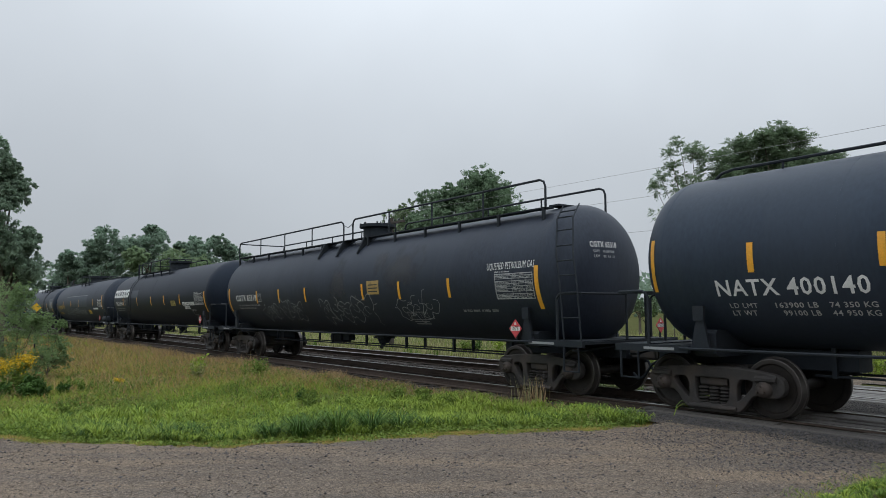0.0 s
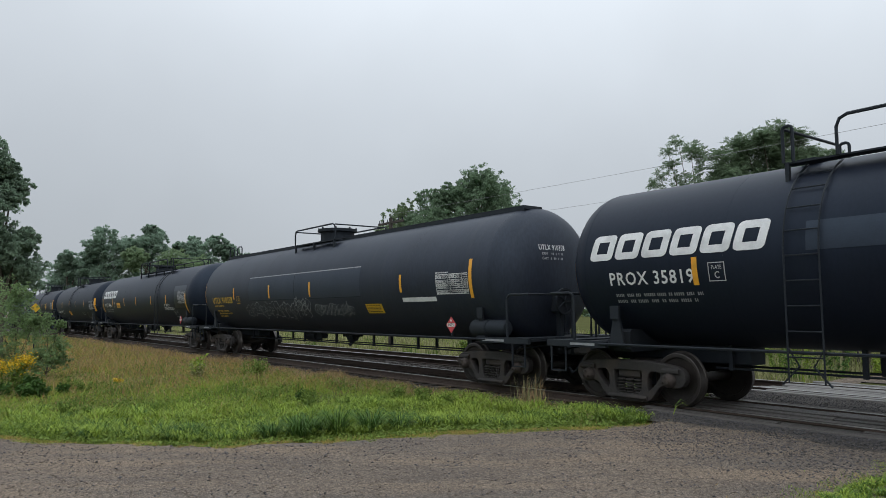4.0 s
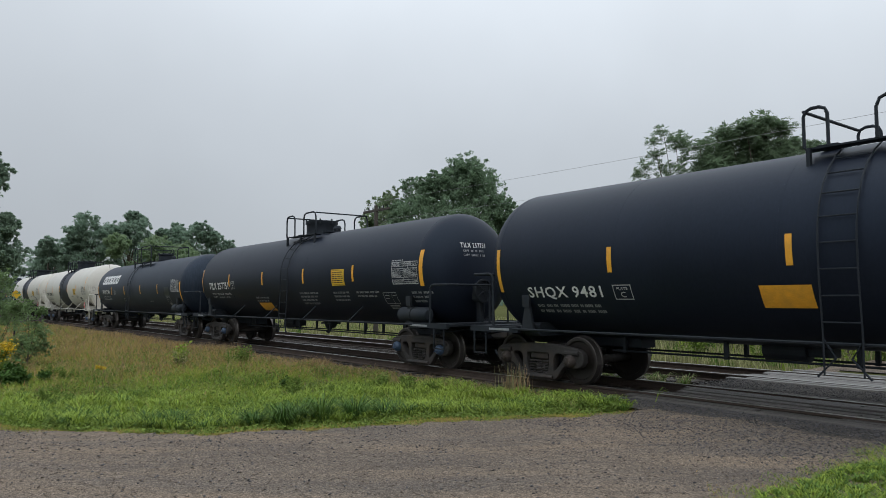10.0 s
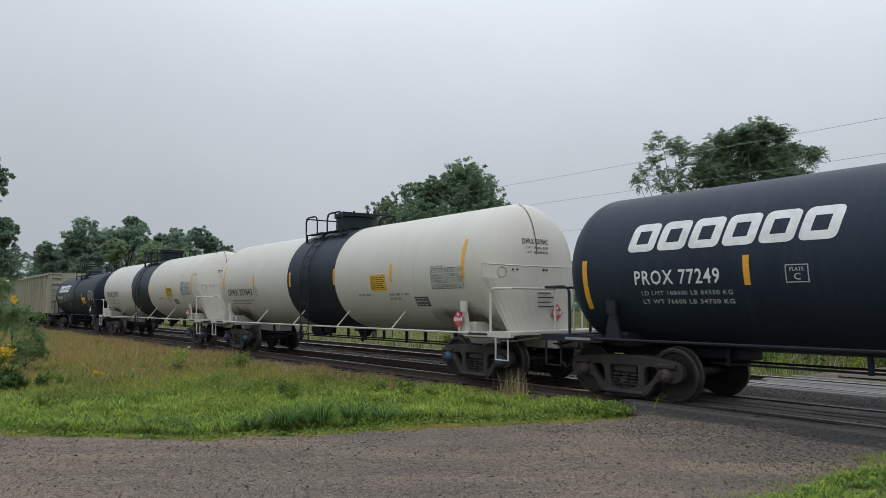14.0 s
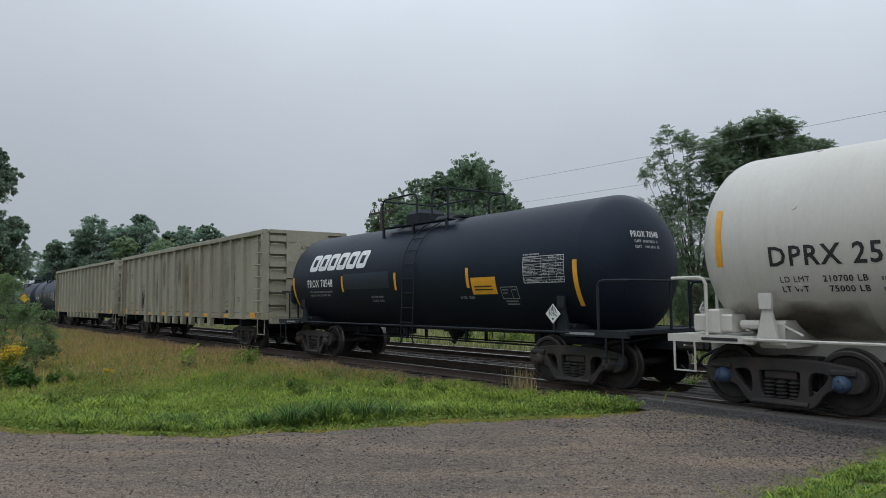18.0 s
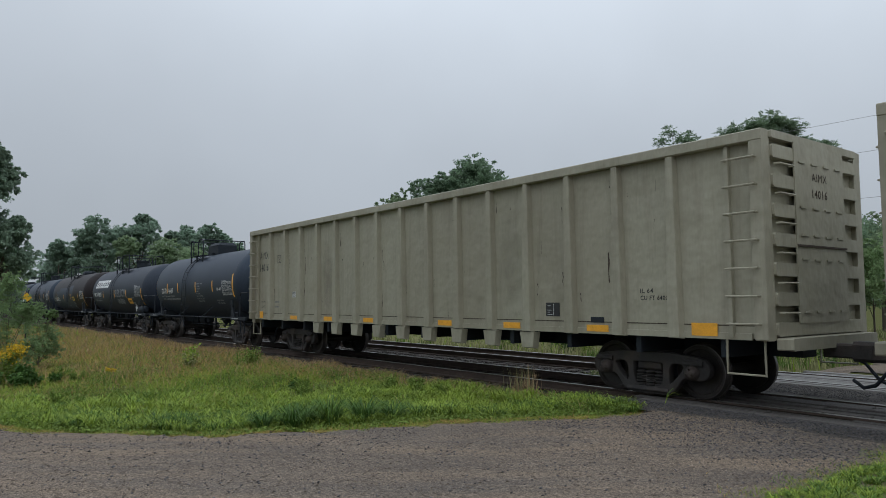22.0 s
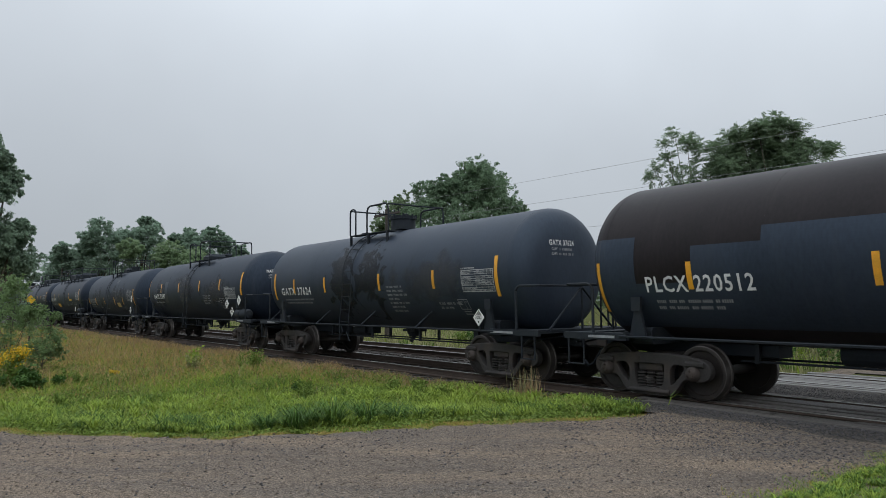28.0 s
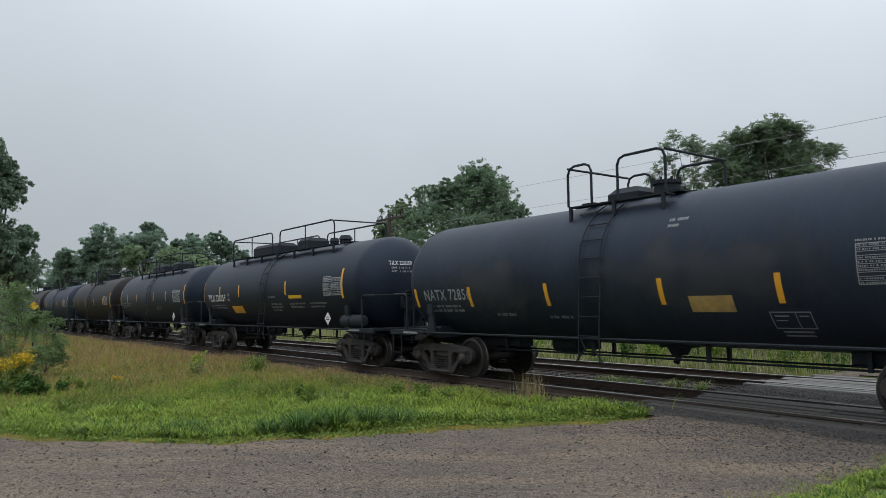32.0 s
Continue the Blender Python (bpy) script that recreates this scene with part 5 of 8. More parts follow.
class Skin:
    """The near side of a tank: places flat shapes on the round shell."""

    def __init__(self, car, radius, zc, e0, e1, depth, sharp):
        self.sharp, self.car, self.r, self.zc, self.e0, self.e1, self.depth = sharp, car, radius, zc, e0, e1, depth

    def at(self, x, z, off=0.006):
        dz = min(max(z - self.zc, -self.r * 0.98), self.r * 0.98)
        over = min(max(self.e0 - x, x - self.e1), self.depth * 0.9)
        r = self.r
        if over > 0:
            r = self.r * max(1 - (over / self.depth) ** 2, 0.02) ** (self.sharp / 2)
        y = math.sqrt(max(r * r - dz * dz, 0.0004)) + off
        return (x, -y, z)

    def lay(self, name, pts, faces, mat, label="", parent=None, off=0.006):
        s = Shape()
        s.add([self.at(x, z, off) for x, z in pts], faces)
        return part(name, s, mat, parent or self.car, label)

    def rect(self, name, x0, x1, z0, z1, mat, label="", off=0.006, n=5, slant=0.0, parent=None):
        n = max(n, int((z1 - z0) / 0.05))
        m = max(1, int((x1 - x0) / 0.12)) if x0 < self.e0 or x1 > self.e1 else 1
        pts = [(x0 + (x1 - x0) * j / m + slant * i / n, z0 + (z1 - z0) * i / n) for i in range(n + 1) for j in range(m + 1)]
        fs = [(i * (m + 1) + j, i * (m + 1) + j + 1, (i + 1) * (m + 1) + j + 1, (i + 1) * (m + 1) + j) for i in range(n) for j in range(m)]
        return self.lay(name, pts, fs, mat, label, parent, off)

    def text(self, words, x, z, h, mat, width=None, name="lettering", slant=0.0, off=0.007):
        v, f, w = text_shape(words, h)
        k = width / w if width else 1.0
        ob = self.lay(name, [(x + a * k + b * slant, z + b) for a, b in v], f, mat, "stencilled lettering", off=off)
        if name == "small_lettering":
            ob["kind"] = "stuff"

    def bars(self, x, z, widths, h, gap, mat, name="small_print", seed=0):
        """Lines of print too small to read, as runs of character-sized bars."""
        rng = random.Random(seed)
        pts, fs = [], []
        for k, w in enumerate(widths):
            a, zz = x, z - k * (h + gap)
            while a < x + w - 0.03:
                for _ in range(rng.randint(2, 6)):
                    b = a + h * rng.uniform(0.34, 0.56)
                    i = len(pts)
                    pts += [(a, zz), (b, zz), (b, zz + h), (a, zz + h)]
                    fs.append((i, i + 1, i + 2, i + 3))
                    a = b + h * 0.26
                a += h * rng.uniform(0.5, 1.2)
        ob = self.lay(name, pts, fs, mat, "rows of small stencilled print", off=0.007)
        ob["kind"] = "stuff"

    def rule(self, pts, fs, a, b, c, d):
        """One bar from a to b along and c to d in height, in short pieces that bend with the shell."""
        n, m = max(1, math.ceil((d - c) / 0.06)), max(1, math.ceil((b - a) / 0.22))
        for k in range(n):
            lo, hi = c + (d - c) * k / n, c + (d - c) * (k + 1) / n
            for q in range(m):
                i = len(pts)
                x0, x1 = a + (b - a) * q / m, a + (b - a) * (q + 1) / m
                pts.extend([(x0, lo), (x1, lo), (x1, hi), (x0, hi)])
                fs.append((i, i + 1, i + 2, i + 3))

    def outline(self, pts, fs, x, z, w, h, t):
        for a, b, c, d in ((x, x + w, z, z + t), (x, x + w, z + h - t, z + h), (x, x + t, z + t, z + h - t), (x + w - t, x + w, z + t, z + h - t)):
            self.rule(pts, fs, a, b, c, d)

    def table(self, x, z, w, h, rows, mat, seed=0):
        """A stencilled data table: an outlined grid with ruled rows, a long first column and a heading above."""
        rng = random.Random(seed)
        pts, fs = [], []
        t = 0.009
        self.outline(pts, fs, x, z, w, h, 0.014)
        for k in range(1, rows):
            zz = z + h * k / rows
            self.rule(pts, fs, x, x + w, zz - t / 2, zz + t / 2)
        for k in (0.46, 0.64, 0.82):
            self.rule(pts, fs, x + w * k - t / 2, x + w * k + t / 2, z, z + h)

        def run(a, stop, zz, hh):
            while a < stop:
                c = rng.choice((0.014, 0.018, 0.022))
                self.rule(pts, fs, a, a + c, zz, zz + hh)
                a += c + rng.choice((0.010, 0.010, 0.012, 0.030))
        for k in range(rows):
            blank = k in (2, rows - 3)
            for i, (c0, c1) in enumerate(((0.02, 0.44), (0.49, 0.61), (0.67, 0.79), (0.85, 0.97))):
                if not blank and rng.random() < 0.86:
                    run(x + w * c0, x + w * (c0 + (c1 - c0) * rng.uniform(0.65, 1)), z + h * (k + 0.30) / rows, h * 0.36 / rows)
        run(x, x + w * 0.42, z + h + 0.025, 0.03)
        self.lay("data_table", pts, fs, mat, "white stencilled data table", off=0.007)

    def notice(self, sheet, x0, x1, z0, z1, mat):
        """The ruled rim and close rows of print on a sticker or a small sign."""
        w, h, rng = x1 - x0, z1 - z0, random.Random(x0)
        pts, fs = [], []
        self.outline(pts, fs, x0 + 0.025, z0 + 0.025, w - 0.05, h - 0.05, 0.008)
        rows = 6 if h > 0.3 else 5
        for k in range(rows):
            z, a = z0 + h * (0.12 + 0.76 * (k + 0.25) / rows), x0 + 0.06
            while a < x1 - 0.12:
                b = min(a + rng.uniform(0.05, 0.16), x1 - 0.06)
                self.rule(pts, fs, a, b, z, z + h * 0.38 / rows)
                a = b + 0.025
        self.lay("notice_print", pts, fs, mat, "rows of small print", sheet, 0.009)

    def frame_mark(self, x, z, w, h, mat, t=0.016):
        """A stencilled box split by an upright rule, with two short lines of print under it."""
        pts, fs = [], []
        self.outline(pts, fs, x, z, w, h, t)
        self.rule(pts, fs, x + w * 0.62, x + w * 0.62 + t * 0.7, z, z + h)
        self.rule(pts, fs, x + w * 0.10, x + w * 0.45, z + h * 0.70, z + h * 0.78)
        self.rule(pts, fs, x + w * 0.10, x + w * 0.38, z + h * 0.45, z + h * 0.52)
        self.rule(pts, fs, x + w * 0.70, x + w * 0.92, z + h * 0.70, z + h * 0.77)
        for k in (0, 1):
            self.rule(pts, fs, x + w * 0.12, x + w * 0.85, z - 0.06 - 0.06 * k, z - 0.035 - 0.06 * k)
        self.lay("stencil_box", pts, fs, mat, "small stencilled box", off=0.007)

    def plate_mark(self, x, z, w, h, mat):
        """A stencilled clearance box: PLATE over C."""
        pts, fs = [], []
        self.outline(pts, fs, x, z, w, h, 0.015)
        self.lay("stencil_box", pts, fs, mat, "small stencilled box", off=0.007)
        self.text("PLATE", x + w * 0.2, z + h * 0.64, h * 0.2, mat, w * 0.6)
        self.text("C", x + w * 0.36, z + h * 0.16, h * 0.36, mat, w * 0.28)

    def logo(self, x, z, w, h):
        """The owner's mark as six slanted blocks with square counters, no letters."""
        n, h, sl = 6, h * 0.88, 0.20 * h
        cw = w / n
        for i in range(n):
            a, b = x + i * cw + 0.04 * cw, x + (i + 0.95) * cw
            t, r, m = 0.27 * h, 0.20 * h, 8
            pts, fs = [], []

            def side(lo, hi, zz, edge):
                """Where the rounded outline lies at a height."""
                d = min(zz - z, z + h - zz)
                k = r - math.sqrt(max(r * r - (r - d) ** 2, 0)) if d < r else 0.0
                return lo + k if edge == 0 else hi - k
            levels = sorted({z, z + t, z + h - t, z + h} | {z + h * q / m for q in range(m + 1)} | {z + r * 0.15, z + r * 0.4, z + h - r * 0.15, z + h - r * 0.4})
            for z0, z1 in zip(levels, levels[1:]):
                inside = z + t - 0.001 <= z0 and z1 <= z + h - t + 0.001
                cuts = ((0, a + 1.15 * t), (b - 1.15 * t, 1)) if inside else ((0, 1),)
                for lo, hi in cuts:
                    k = len(pts)
                    for zz in (z0, z1):
                        xa = side(a, b, zz, 0) if lo == 0 else lo
                        xb = side(a, b, zz, 1) if hi == 1 else hi
                        q = sl * (zz - z) / h
                        pts += [(xa + q, zz), (xb + q, zz)]
                    fs.append((k, k + 1, k + 3, k + 2))
            self.lay("logo_block", pts, fs, LETTER, "slanted white mark of the owner", off=0.007)

    def scrawl(self, x, z, w, h, mat, seed, strokes=9, thick=0.018):
        """Sprayed loops and strokes that spell nothing."""
        rng = random.Random(seed)
        pts, fs = [], []

        def trace(line, wide):
            for i in range(len(line) - 1):
                (x0, z0), (x1, z1) = line[i], line[i + 1]
                d = math.hypot(x1 - x0, z1 - z0) or 1
                f = wide * (0.55 + 0.45 * math.sin(math.pi * i / (len(line) - 1)))
                nx, nz = -(z1 - z0) / d * f / 2, (x1 - x0) / d * f / 2
                j = len(pts)
                pts.extend([(x0 - nx, z0 - nz), (x1 - nx, z1 - nz), (x1 + nx, z1 + nz), (x0 + nx, z0 + nz)])
                fs.append((j, j + 1, j + 2, j + 3))
        n = max(3, int(w / (0.62 * h)))
        for k in range(n):
            # a swollen outline, its counter, and a few flicks off its corners
            cx, cz = x + w * (k + 0.5) / n, z + h * rng.uniform(0.42, 0.58)
            ax, az, lean_ = 0.62 * w / n, 0.40 * h * rng.uniform(0.75, 1.1), rng.uniform(-0.2, 0.35)
            ph, lobes, deep = rng.uniform(0, 6.3), rng.choice((3, 4, 5)), rng.uniform(0.14, 0.30)
            ring = []
            for i in range(29):
                a = 2 * math.pi * i / 28 * rng.uniform(0.99, 1.01) + ph
                r = 1 + deep * math.sin(lobes * a + ph) + 0.10 * math.sin(7 * a)
                ring.append((cx + ax * r * math.cos(a) + lean_ * az * math.sin(a), cz + az * r * math.sin(a)))
            trace(ring[:rng.choice((24, 27, 29))], thick)
            a0 = rng.uniform(0, 6)
            trace([(cx + 0.35 * ax * math.cos(a0 + 0.42 * i), cz + (0.10 + 0.028 * i) * az * math.sin(a0 + 0.42 * i)) for i in range(13)], thick * 0.8)
            for _ in range(strokes // 4):
                px, pz = rng.choice(ring)
                dx, dz = (px - cx) * rng.uniform(0.15, 0.5), (pz - cz) * rng.uniform(0.1, 0.45)
                trace([(px, pz), (px + dx * 0.5 + 0.02, pz + dz * 0.5), (px + dx, pz + dz * 0.9)], thick * 0.9)
        self.lay("spray_scrawl", pts, fs, mat, "sprayed pale scrawl", off=0.008)


def placard(car, x, y, z, size, mat, digits="", rim=None, tilt=0):
    """A diamond placard on edge, with its number."""
    s = Shape().plate([(0, -size), (size, 0), (0, size), (-size, 0)], -0.006, 0.006)
    p = part("placard", s, mat, car, "diamond hazard placard", at=pose(x, y, z, 0, 0, tilt))
    if digits:
        s = Shape().plate([(-size * 0.72, -size * 0.23), (size * 0.72, -size * 0.23), (size * 0.72, size * 0.23), (-size * 0.72, size * 0.23)], -0.009, -0.007)
        part("number_panel", s, PLACARD, p)
        v, f, w = text_shape(digits, size * 0.42, 0.9)
        s = Shape().add([(a - w / 2, -0.011, b - size * 0.18) for a, b in v], f)
        part("number", s, LETTER_BLACK, p)
        if mat is PLACARD:
            s = Shape()
            for k in range(5):
                c = (k - 2) * size * 0.19
                s.box(c - size * 0.05, c + size * 0.05, -0.009, -0.007, size * 0.30, size * 0.86 - abs(c))
            part("stripe_panel", s, LETTER_BLACK, p)
            part("symbol", Shape().plate([(-size * 0.10, -size * 0.62), (size * 0.10, -size * 0.62), (size * 0.10, -size * 0.40), (-size * 0.10, -size * 0.40)], -0.009, -0.007), LETTER_BLACK, p)
        else:
            part("symbol", Shape().plate([(-size * 0.2, size * 0.42), (size * 0.2, size * 0.42), (0, size * 0.8)], -0.009, -0.007), PLACARD, p)
    else:
        s = Shape()
        for k in range(4):
            s.box(-size * 0.4 + k * size * 0.22, -size * 0.30 + k * size * 0.22, -0.009, -0.007, size * 0.08, size * 0.45 - abs(k - 1.5) * size * 0.16)
        s.box(-size * 0.45, size * 0.45, -0.009, -0.007, -size * 0.2, -size * 0.05)
        part("placard_print", s, LETTER_BLACK, p)
    return p


def rail_pipe(car, pts, r=0.022, mat=None, name="handrail"):
    return part(name, Shape().tube(pts, r, 6), mat or FRAME_BLACK, car, smooth=True)


def ladder(car, x, y_z, width, mat, name="ladder"):
    """Two stiles and rungs that follow a line of (y, z) points."""
    s = Shape()
    for sx in (-width / 2, width / 2):
        s.tube([(x + sx, y, z) for y, z in y_z], 0.014, 5)
    line = [Vector((0, y, z)) for y, z in y_z]
    total = sum((b - a).length for a, b in zip(line, line[1:]))
    for i in range(1, int(total / 0.36)):
        d = i * 0.36
        for a, b in zip(line, line[1:]):
            seg = (b - a).length
            if d <= seg:
                q = a.lerp(b, d / seg)
                s.cyl((x - width / 2, q.y, q.z), (x + width / 2, q.y, q.z), 0.012, 5)
                break
            d -= seg
    return part(name, s, mat, car, "steel rung ladder")


def tank_car(spec):
    """A tank car; spec gives its place in the train, its trucks and its fittings."""
    mid, trucks = spec["mid"], spec["trucks"]
    R, zc = spec["r"], spec["zc"]
    over, over_r = spec.get("over", 0.60), spec.get("over_r", 0.42)          # ends of the straight shell beyond the trucks
    depth = spec.get("head", 0.76)
    paint, trim = spec.get("paint", BLACK), spec.get("trim", FRAME_BLACK)
    car = tagged(new("tank_car"), spec["label"], "tank car", "cars of the train")
    xl, xr = trucks
    e0, e1 = xl - over, xr + over_r
    sharp = spec.get("sharp", 0.85)
    prof = []
    for i in range(13):
        a = math.pi / 2 * i / 12
        prof.append((e0 - depth * math.cos(a), max(R * math.sin(a) ** sharp, 0.01)))
    prof += [(e1 + (e0 - x), r) for x, r in reversed(prof)]
    part("tank", Shape().lathe(prof, "x", 72, (0, 0, zc)), paint, car, smooth=True)
    n_ring = max(3, round((e1 - e0) / 3.0))
    for i in range(n_ring + 1):
        sx = e0 + (e1 - e0) * i / n_ring
        part("weld_seam", Shape().lathe([(sx - 0.02, R - 0.01), (sx - 0.012, R + 0.0012), (sx + 0.012, R + 0.0012), (sx + 0.02, R - 0.01)], "x", 72, (0, 0, zc)), paint, car, smooth=True)
    for b0, b1, bm_ in spec.get("bands", ()):
        part("band", Shape().lathe([(b0, R - 0.01), (b0 + 0.005, R + 0.006), (b1 - 0.005, R + 0.006), (b1, R - 0.01)], "x", 72, (0, 0, zc)), bm_, car, "black painted band", smooth=True)
    white = paint is WHITE
    for k, xt in ((-1, xl), (1, xr)):
        end = xt + k * 1.62
        x0, x1 = sorted((xt - k * 1.9, end))
        part("stub_sill", Shape().box(x0, x1, -0.22, 0.22, 0.72, 1.05, c=0.02), trim, car)
        x0, x1 = sorted((xt + k * 0.15, end))
        part("end_platform", Shape().box(x0, x1, -1.45, 1.45, 1.03, 1.08).box(x0, x1, -1.48, -1.40, 0.98, 1.10).box(x0, x1, 1.40, 1.48, 0.98, 1.10), trim, car)
        if k < 0 or not spec.get("shoe"):
            part("platform_print", Shape().box(xt + k * 0.15 + 0.05, xt + k * 0.15 + 0.75, -1.492, -1.482, 1.015, 1.06) if k > 0 else Shape().box(xt - 1.0, xt - 0.4, -1.492, -1.482, 1.015, 1.06), LETTER_DIM if not white else LETTER_BLACK, car)
        for sgn in (-1, 1):
            s = Shape()
            s.plate([(xt - 0.17, 1.04), (xt + 0.17, 1.04), (xt + 0.06, 1.52), (xt - 0.06, 1.52)], sgn * 1.33 - 0.03, sgn * 1.33 + 0.03)
            s.plate([(xt - 0.09, 1.50), (xt + 0.09, 1.50), (xt + 0.10, 1.74), (xt - 0.10, 1.74)], sgn * 1.36 - 0.035, sgn * 1.36 + 0.02)
            part("saddle_bracket", s, trim, car)
        part("saddle", Shape().box(xt - 0.2, xt + 0.2, -1.22, 1.22, 0.92, zc - R + 0.30, c=0.05), trim, car)
        part("coupler", COUPLER, None, car, at=pose(end - k * 0.35, 0, 0, 0, 0, 0 if k > 0 else 180))
        part("air_hose", HOSE, None, car, at=pose(end - k * 0.35, 0, 0, 0, 0, 0 if k > 0 else 180))
        xe, zr = end - k * 0.06, spec.get("end_rail", 2.0)
        pts = [(xe - k * 0.62, -1.42, 1.05), (xe - k * 0.62, -1.42, zr - 0.10), (xe - k * 0.58, -1.42, zr - 0.03), (xe - k * 0.50, -1.42, zr), (xe, -1.40, zr), (xe, -0.1, zr), (xe, -0.1, 1.1)]
        rail_pipe(car, pts, 0.028, trim, "end_railing")
        rail_pipe(car, [(xe, 0.5, 1.1), (xe, 0.5, zr), (xe, 1.38, zr), (xe - k * 0.48, 1.40, zr), (xe - k * 0.55, 1.40, zr - 0.08), (xe - k * 0.55, 1.40, 1.05)], 0.026, trim, "end_railing")
        if spec.get("braced"):
            rail_pipe(car, [(xe, -1.1, 1.08), (xe, -0.1, zr - 0.02), (xe, 0.9, 1.08)], 0.026, trim, "end_brace")
        rail_pipe(car, [(xe - k * 0.05, -1.46, 1.0), (xe - k * 0.05, -1.46, 0.52), (xe - k * 0.42, -1.46, 0.52), (xe - k * 0.42, -1.46, 1.0)], 0.022, trim, "stirrup_step")
        part("end_grating", Shape().box(min(xt + k * 1.1, end - k * 0.05), max(xt + k * 1.1, end - k * 0.05), -1.38, 1.38, 1.085, 1.10), trim, car)
        rail_pipe(car, [(end - k * 0.20, 0.25, 1.0), (end - k * 0.10, 0.42, 0.84), (end - k * 0.02, 0.42, 0.62)], 0.03, FRAME_BLACK, "brake_pipe")
        part("angle_cock", Shape().box(min(end - k * 0.06, end + k * 0.06), max(end - k * 0.06, end + k * 0.06), 0.34, 0.50, 0.74, 0.88, c=0.02), STEEL_DARK, car)
        rail_pipe(car, [(end - k * 0.1, -0.3, 0.98), (end - k * 0.25, -1.2, 0.90), (end - k * 0.28, -1.44, 0.92)], 0.018, trim, "uncoupling_lever")
        add_truck(car, xt, spec.get("blue", False))
        if spec.get("shield") and k > 0:
            x2, x3, zs = xt + k * 0.66, xt + k * 1.22, zc + 0.02
            top, low = [], []
            for i in range(17):
                a = math.pi * (i / 16 - 0.5)
                c = math.cos(a) ** 0.8 if 0 < i < 16 else 0.0
                top.append((x2 + k * (0.56 * c), 1.42 * math.sin(a), zs + 0.06 * (1 - c)))
                low.append((xt + k * (0.96 + 0.24 * c), 0.92 * math.sin(a), 1.08))
            mid_ = [(a, b, c - 0.30) for a, b, c in top]
            front = top + mid_ + low
            back = [(a - k * 0.02, b * 0.985, c) for a, b, c in front]
            fs = []
            for r_ in (0, 17):
                fs += [(r_ + i, r_ + i + 1, r_ + 18 + i, r_ + 17 + i) for i in range(16)] + [(51 + r_ + i, 68 + r_ + i, 69 + r_ + i, 52 + r_ + i) for i in range(16)]
            fs += [(i, 51 + i, 52 + i, i + 1) for i in range(16)]
            fs += [(0, 17, 68, 51), (17, 34, 85, 68), (16, 67, 84, 33), (33, 84, 101, 50)]
            shield_ = part("head_shield", Shape().add(front + back, fs), trim, car, "white painted half-head shield")
            part("shield_rim", Shape().tube([low[0], mid_[0]] + top + [mid_[-1], low[-1]], 0.013, 5), trim, shield_)
            ring, n_ = [], 14
            for i in range(n_ + 1):
                q = 2 * math.pi * i / n_
                a_ = -1.16 + 0.09 * math.cos(q)
                ring.append((x2 + k * (0.56 * math.cos(math.asin(a_ / 1.42)) ** 0.8 + 0.015), a_, zs - 0.14 + 0.11 * math.sin(q)))
            part("lifting_eye", Shape().tube(ring, 0.007, 4), LETTER_FADED, shield_)
            for a_ in (-0.92, -0.82, -0.10, 0.0):
                bx = x2 + k * 0.56 * math.cos(math.asin(a_ / 1.42)) ** 0.8
                part("shield_bolt", Shape().cyl((bx, a_, zs - 0.08), (bx + k * 0.03, a_, zs - 0.08), 0.022, 6), STEEL_DARK, shield_)
            s = Shape()
            for q in range(4):
                s.box(x3 + 0.021, x3 + 0.024, -0.30, 0.12 + 0.1 * (q % 2), 1.90 - 0.10 * q, 1.925 - 0.10 * q)
            part("shield_print", s, LETTER_BLACK, shield_)
            placard(car, x3 + 0.03, 0.30, 1.48, 0.19, RED, "1202", tilt=90)
            xs_ = e1
            part("head_seam", Shape().lathe([(xs_ - 0.012, R - 0.01), (xs_ - 0.008, R + 0.002), (xs_ + 0.008, R + 0.002), (xs_ + 0.012, R - 0.01)], "x", 72, (0, 0, zc)), trim, car, smooth=True)
    # hand brake on the right-hand end
    if spec.get("brake", True):
        xb, yb, zk = xr + 1.36, -0.10, 1.86
        s = Shape().lathe([(-0.025, 0.25), (-0.025, 0.29), (0.025, 0.29), (0.025, 0.25), (-0.025, 0.25)], "x", 22, (xb, yb, zk))
        for a in range(5):
            q = 2 * math.pi * a / 5
            s.cyl((xb, yb, zk), (xb, yb + 0.27 * math.cos(q), zk + 0.27 * math.sin(q)), 0.014, 5)
        part("brake_wheel", s, trim, car)
        part("brake_gearbox", Shape().box(xb - 0.26, xb - 0.06, yb - 0.16, yb + 0.16, zk - 0.26, zk + 0.20, c=0.05).cyl((xb - 0.10, yb, zk), (xb, yb, zk), 0.05, 10), trim, car)
        part("brake_stand", Shape().box(xb - 0.22, xb - 0.10, yb - 0.05, yb + 0.05, 1.08, zk - 0.2, c=0.02), trim, car)
        part("brake_chain", Shape().tube([(xb - 0.12, yb + 0.08, zk - 0.2), (xb - 0.08, yb + 0.09, 1.4), (xb - 0.14, yb + 0.06, 0.95)], 0.014, 5), trim, car)
    # running rails low along both sides, on brackets
    zr = 1.05
    for sgn in (-1, 1):
        rail_pipe(car, [(xl - 0.3, sgn * 1.48, zr), (xr + 0.3, sgn * 1.48, zr)], 0.024, trim, "side_rail")
        n = max(3, int((xr - xl) / 2.4))
        for i in range(1, n):
            x = xl + (xr - xl) * i / n
            if not spec.get("brackets"):
                continue
            zk = zc - R * 0.66
            rail_pipe(car, [(x, sgn * 1.48, zr), (x + 0.16, sgn * (R * 0.77), zk)], 0.022, trim, "rail_bracket")
    # rods hung in pairs of straps below the belly
    zb = zc - R
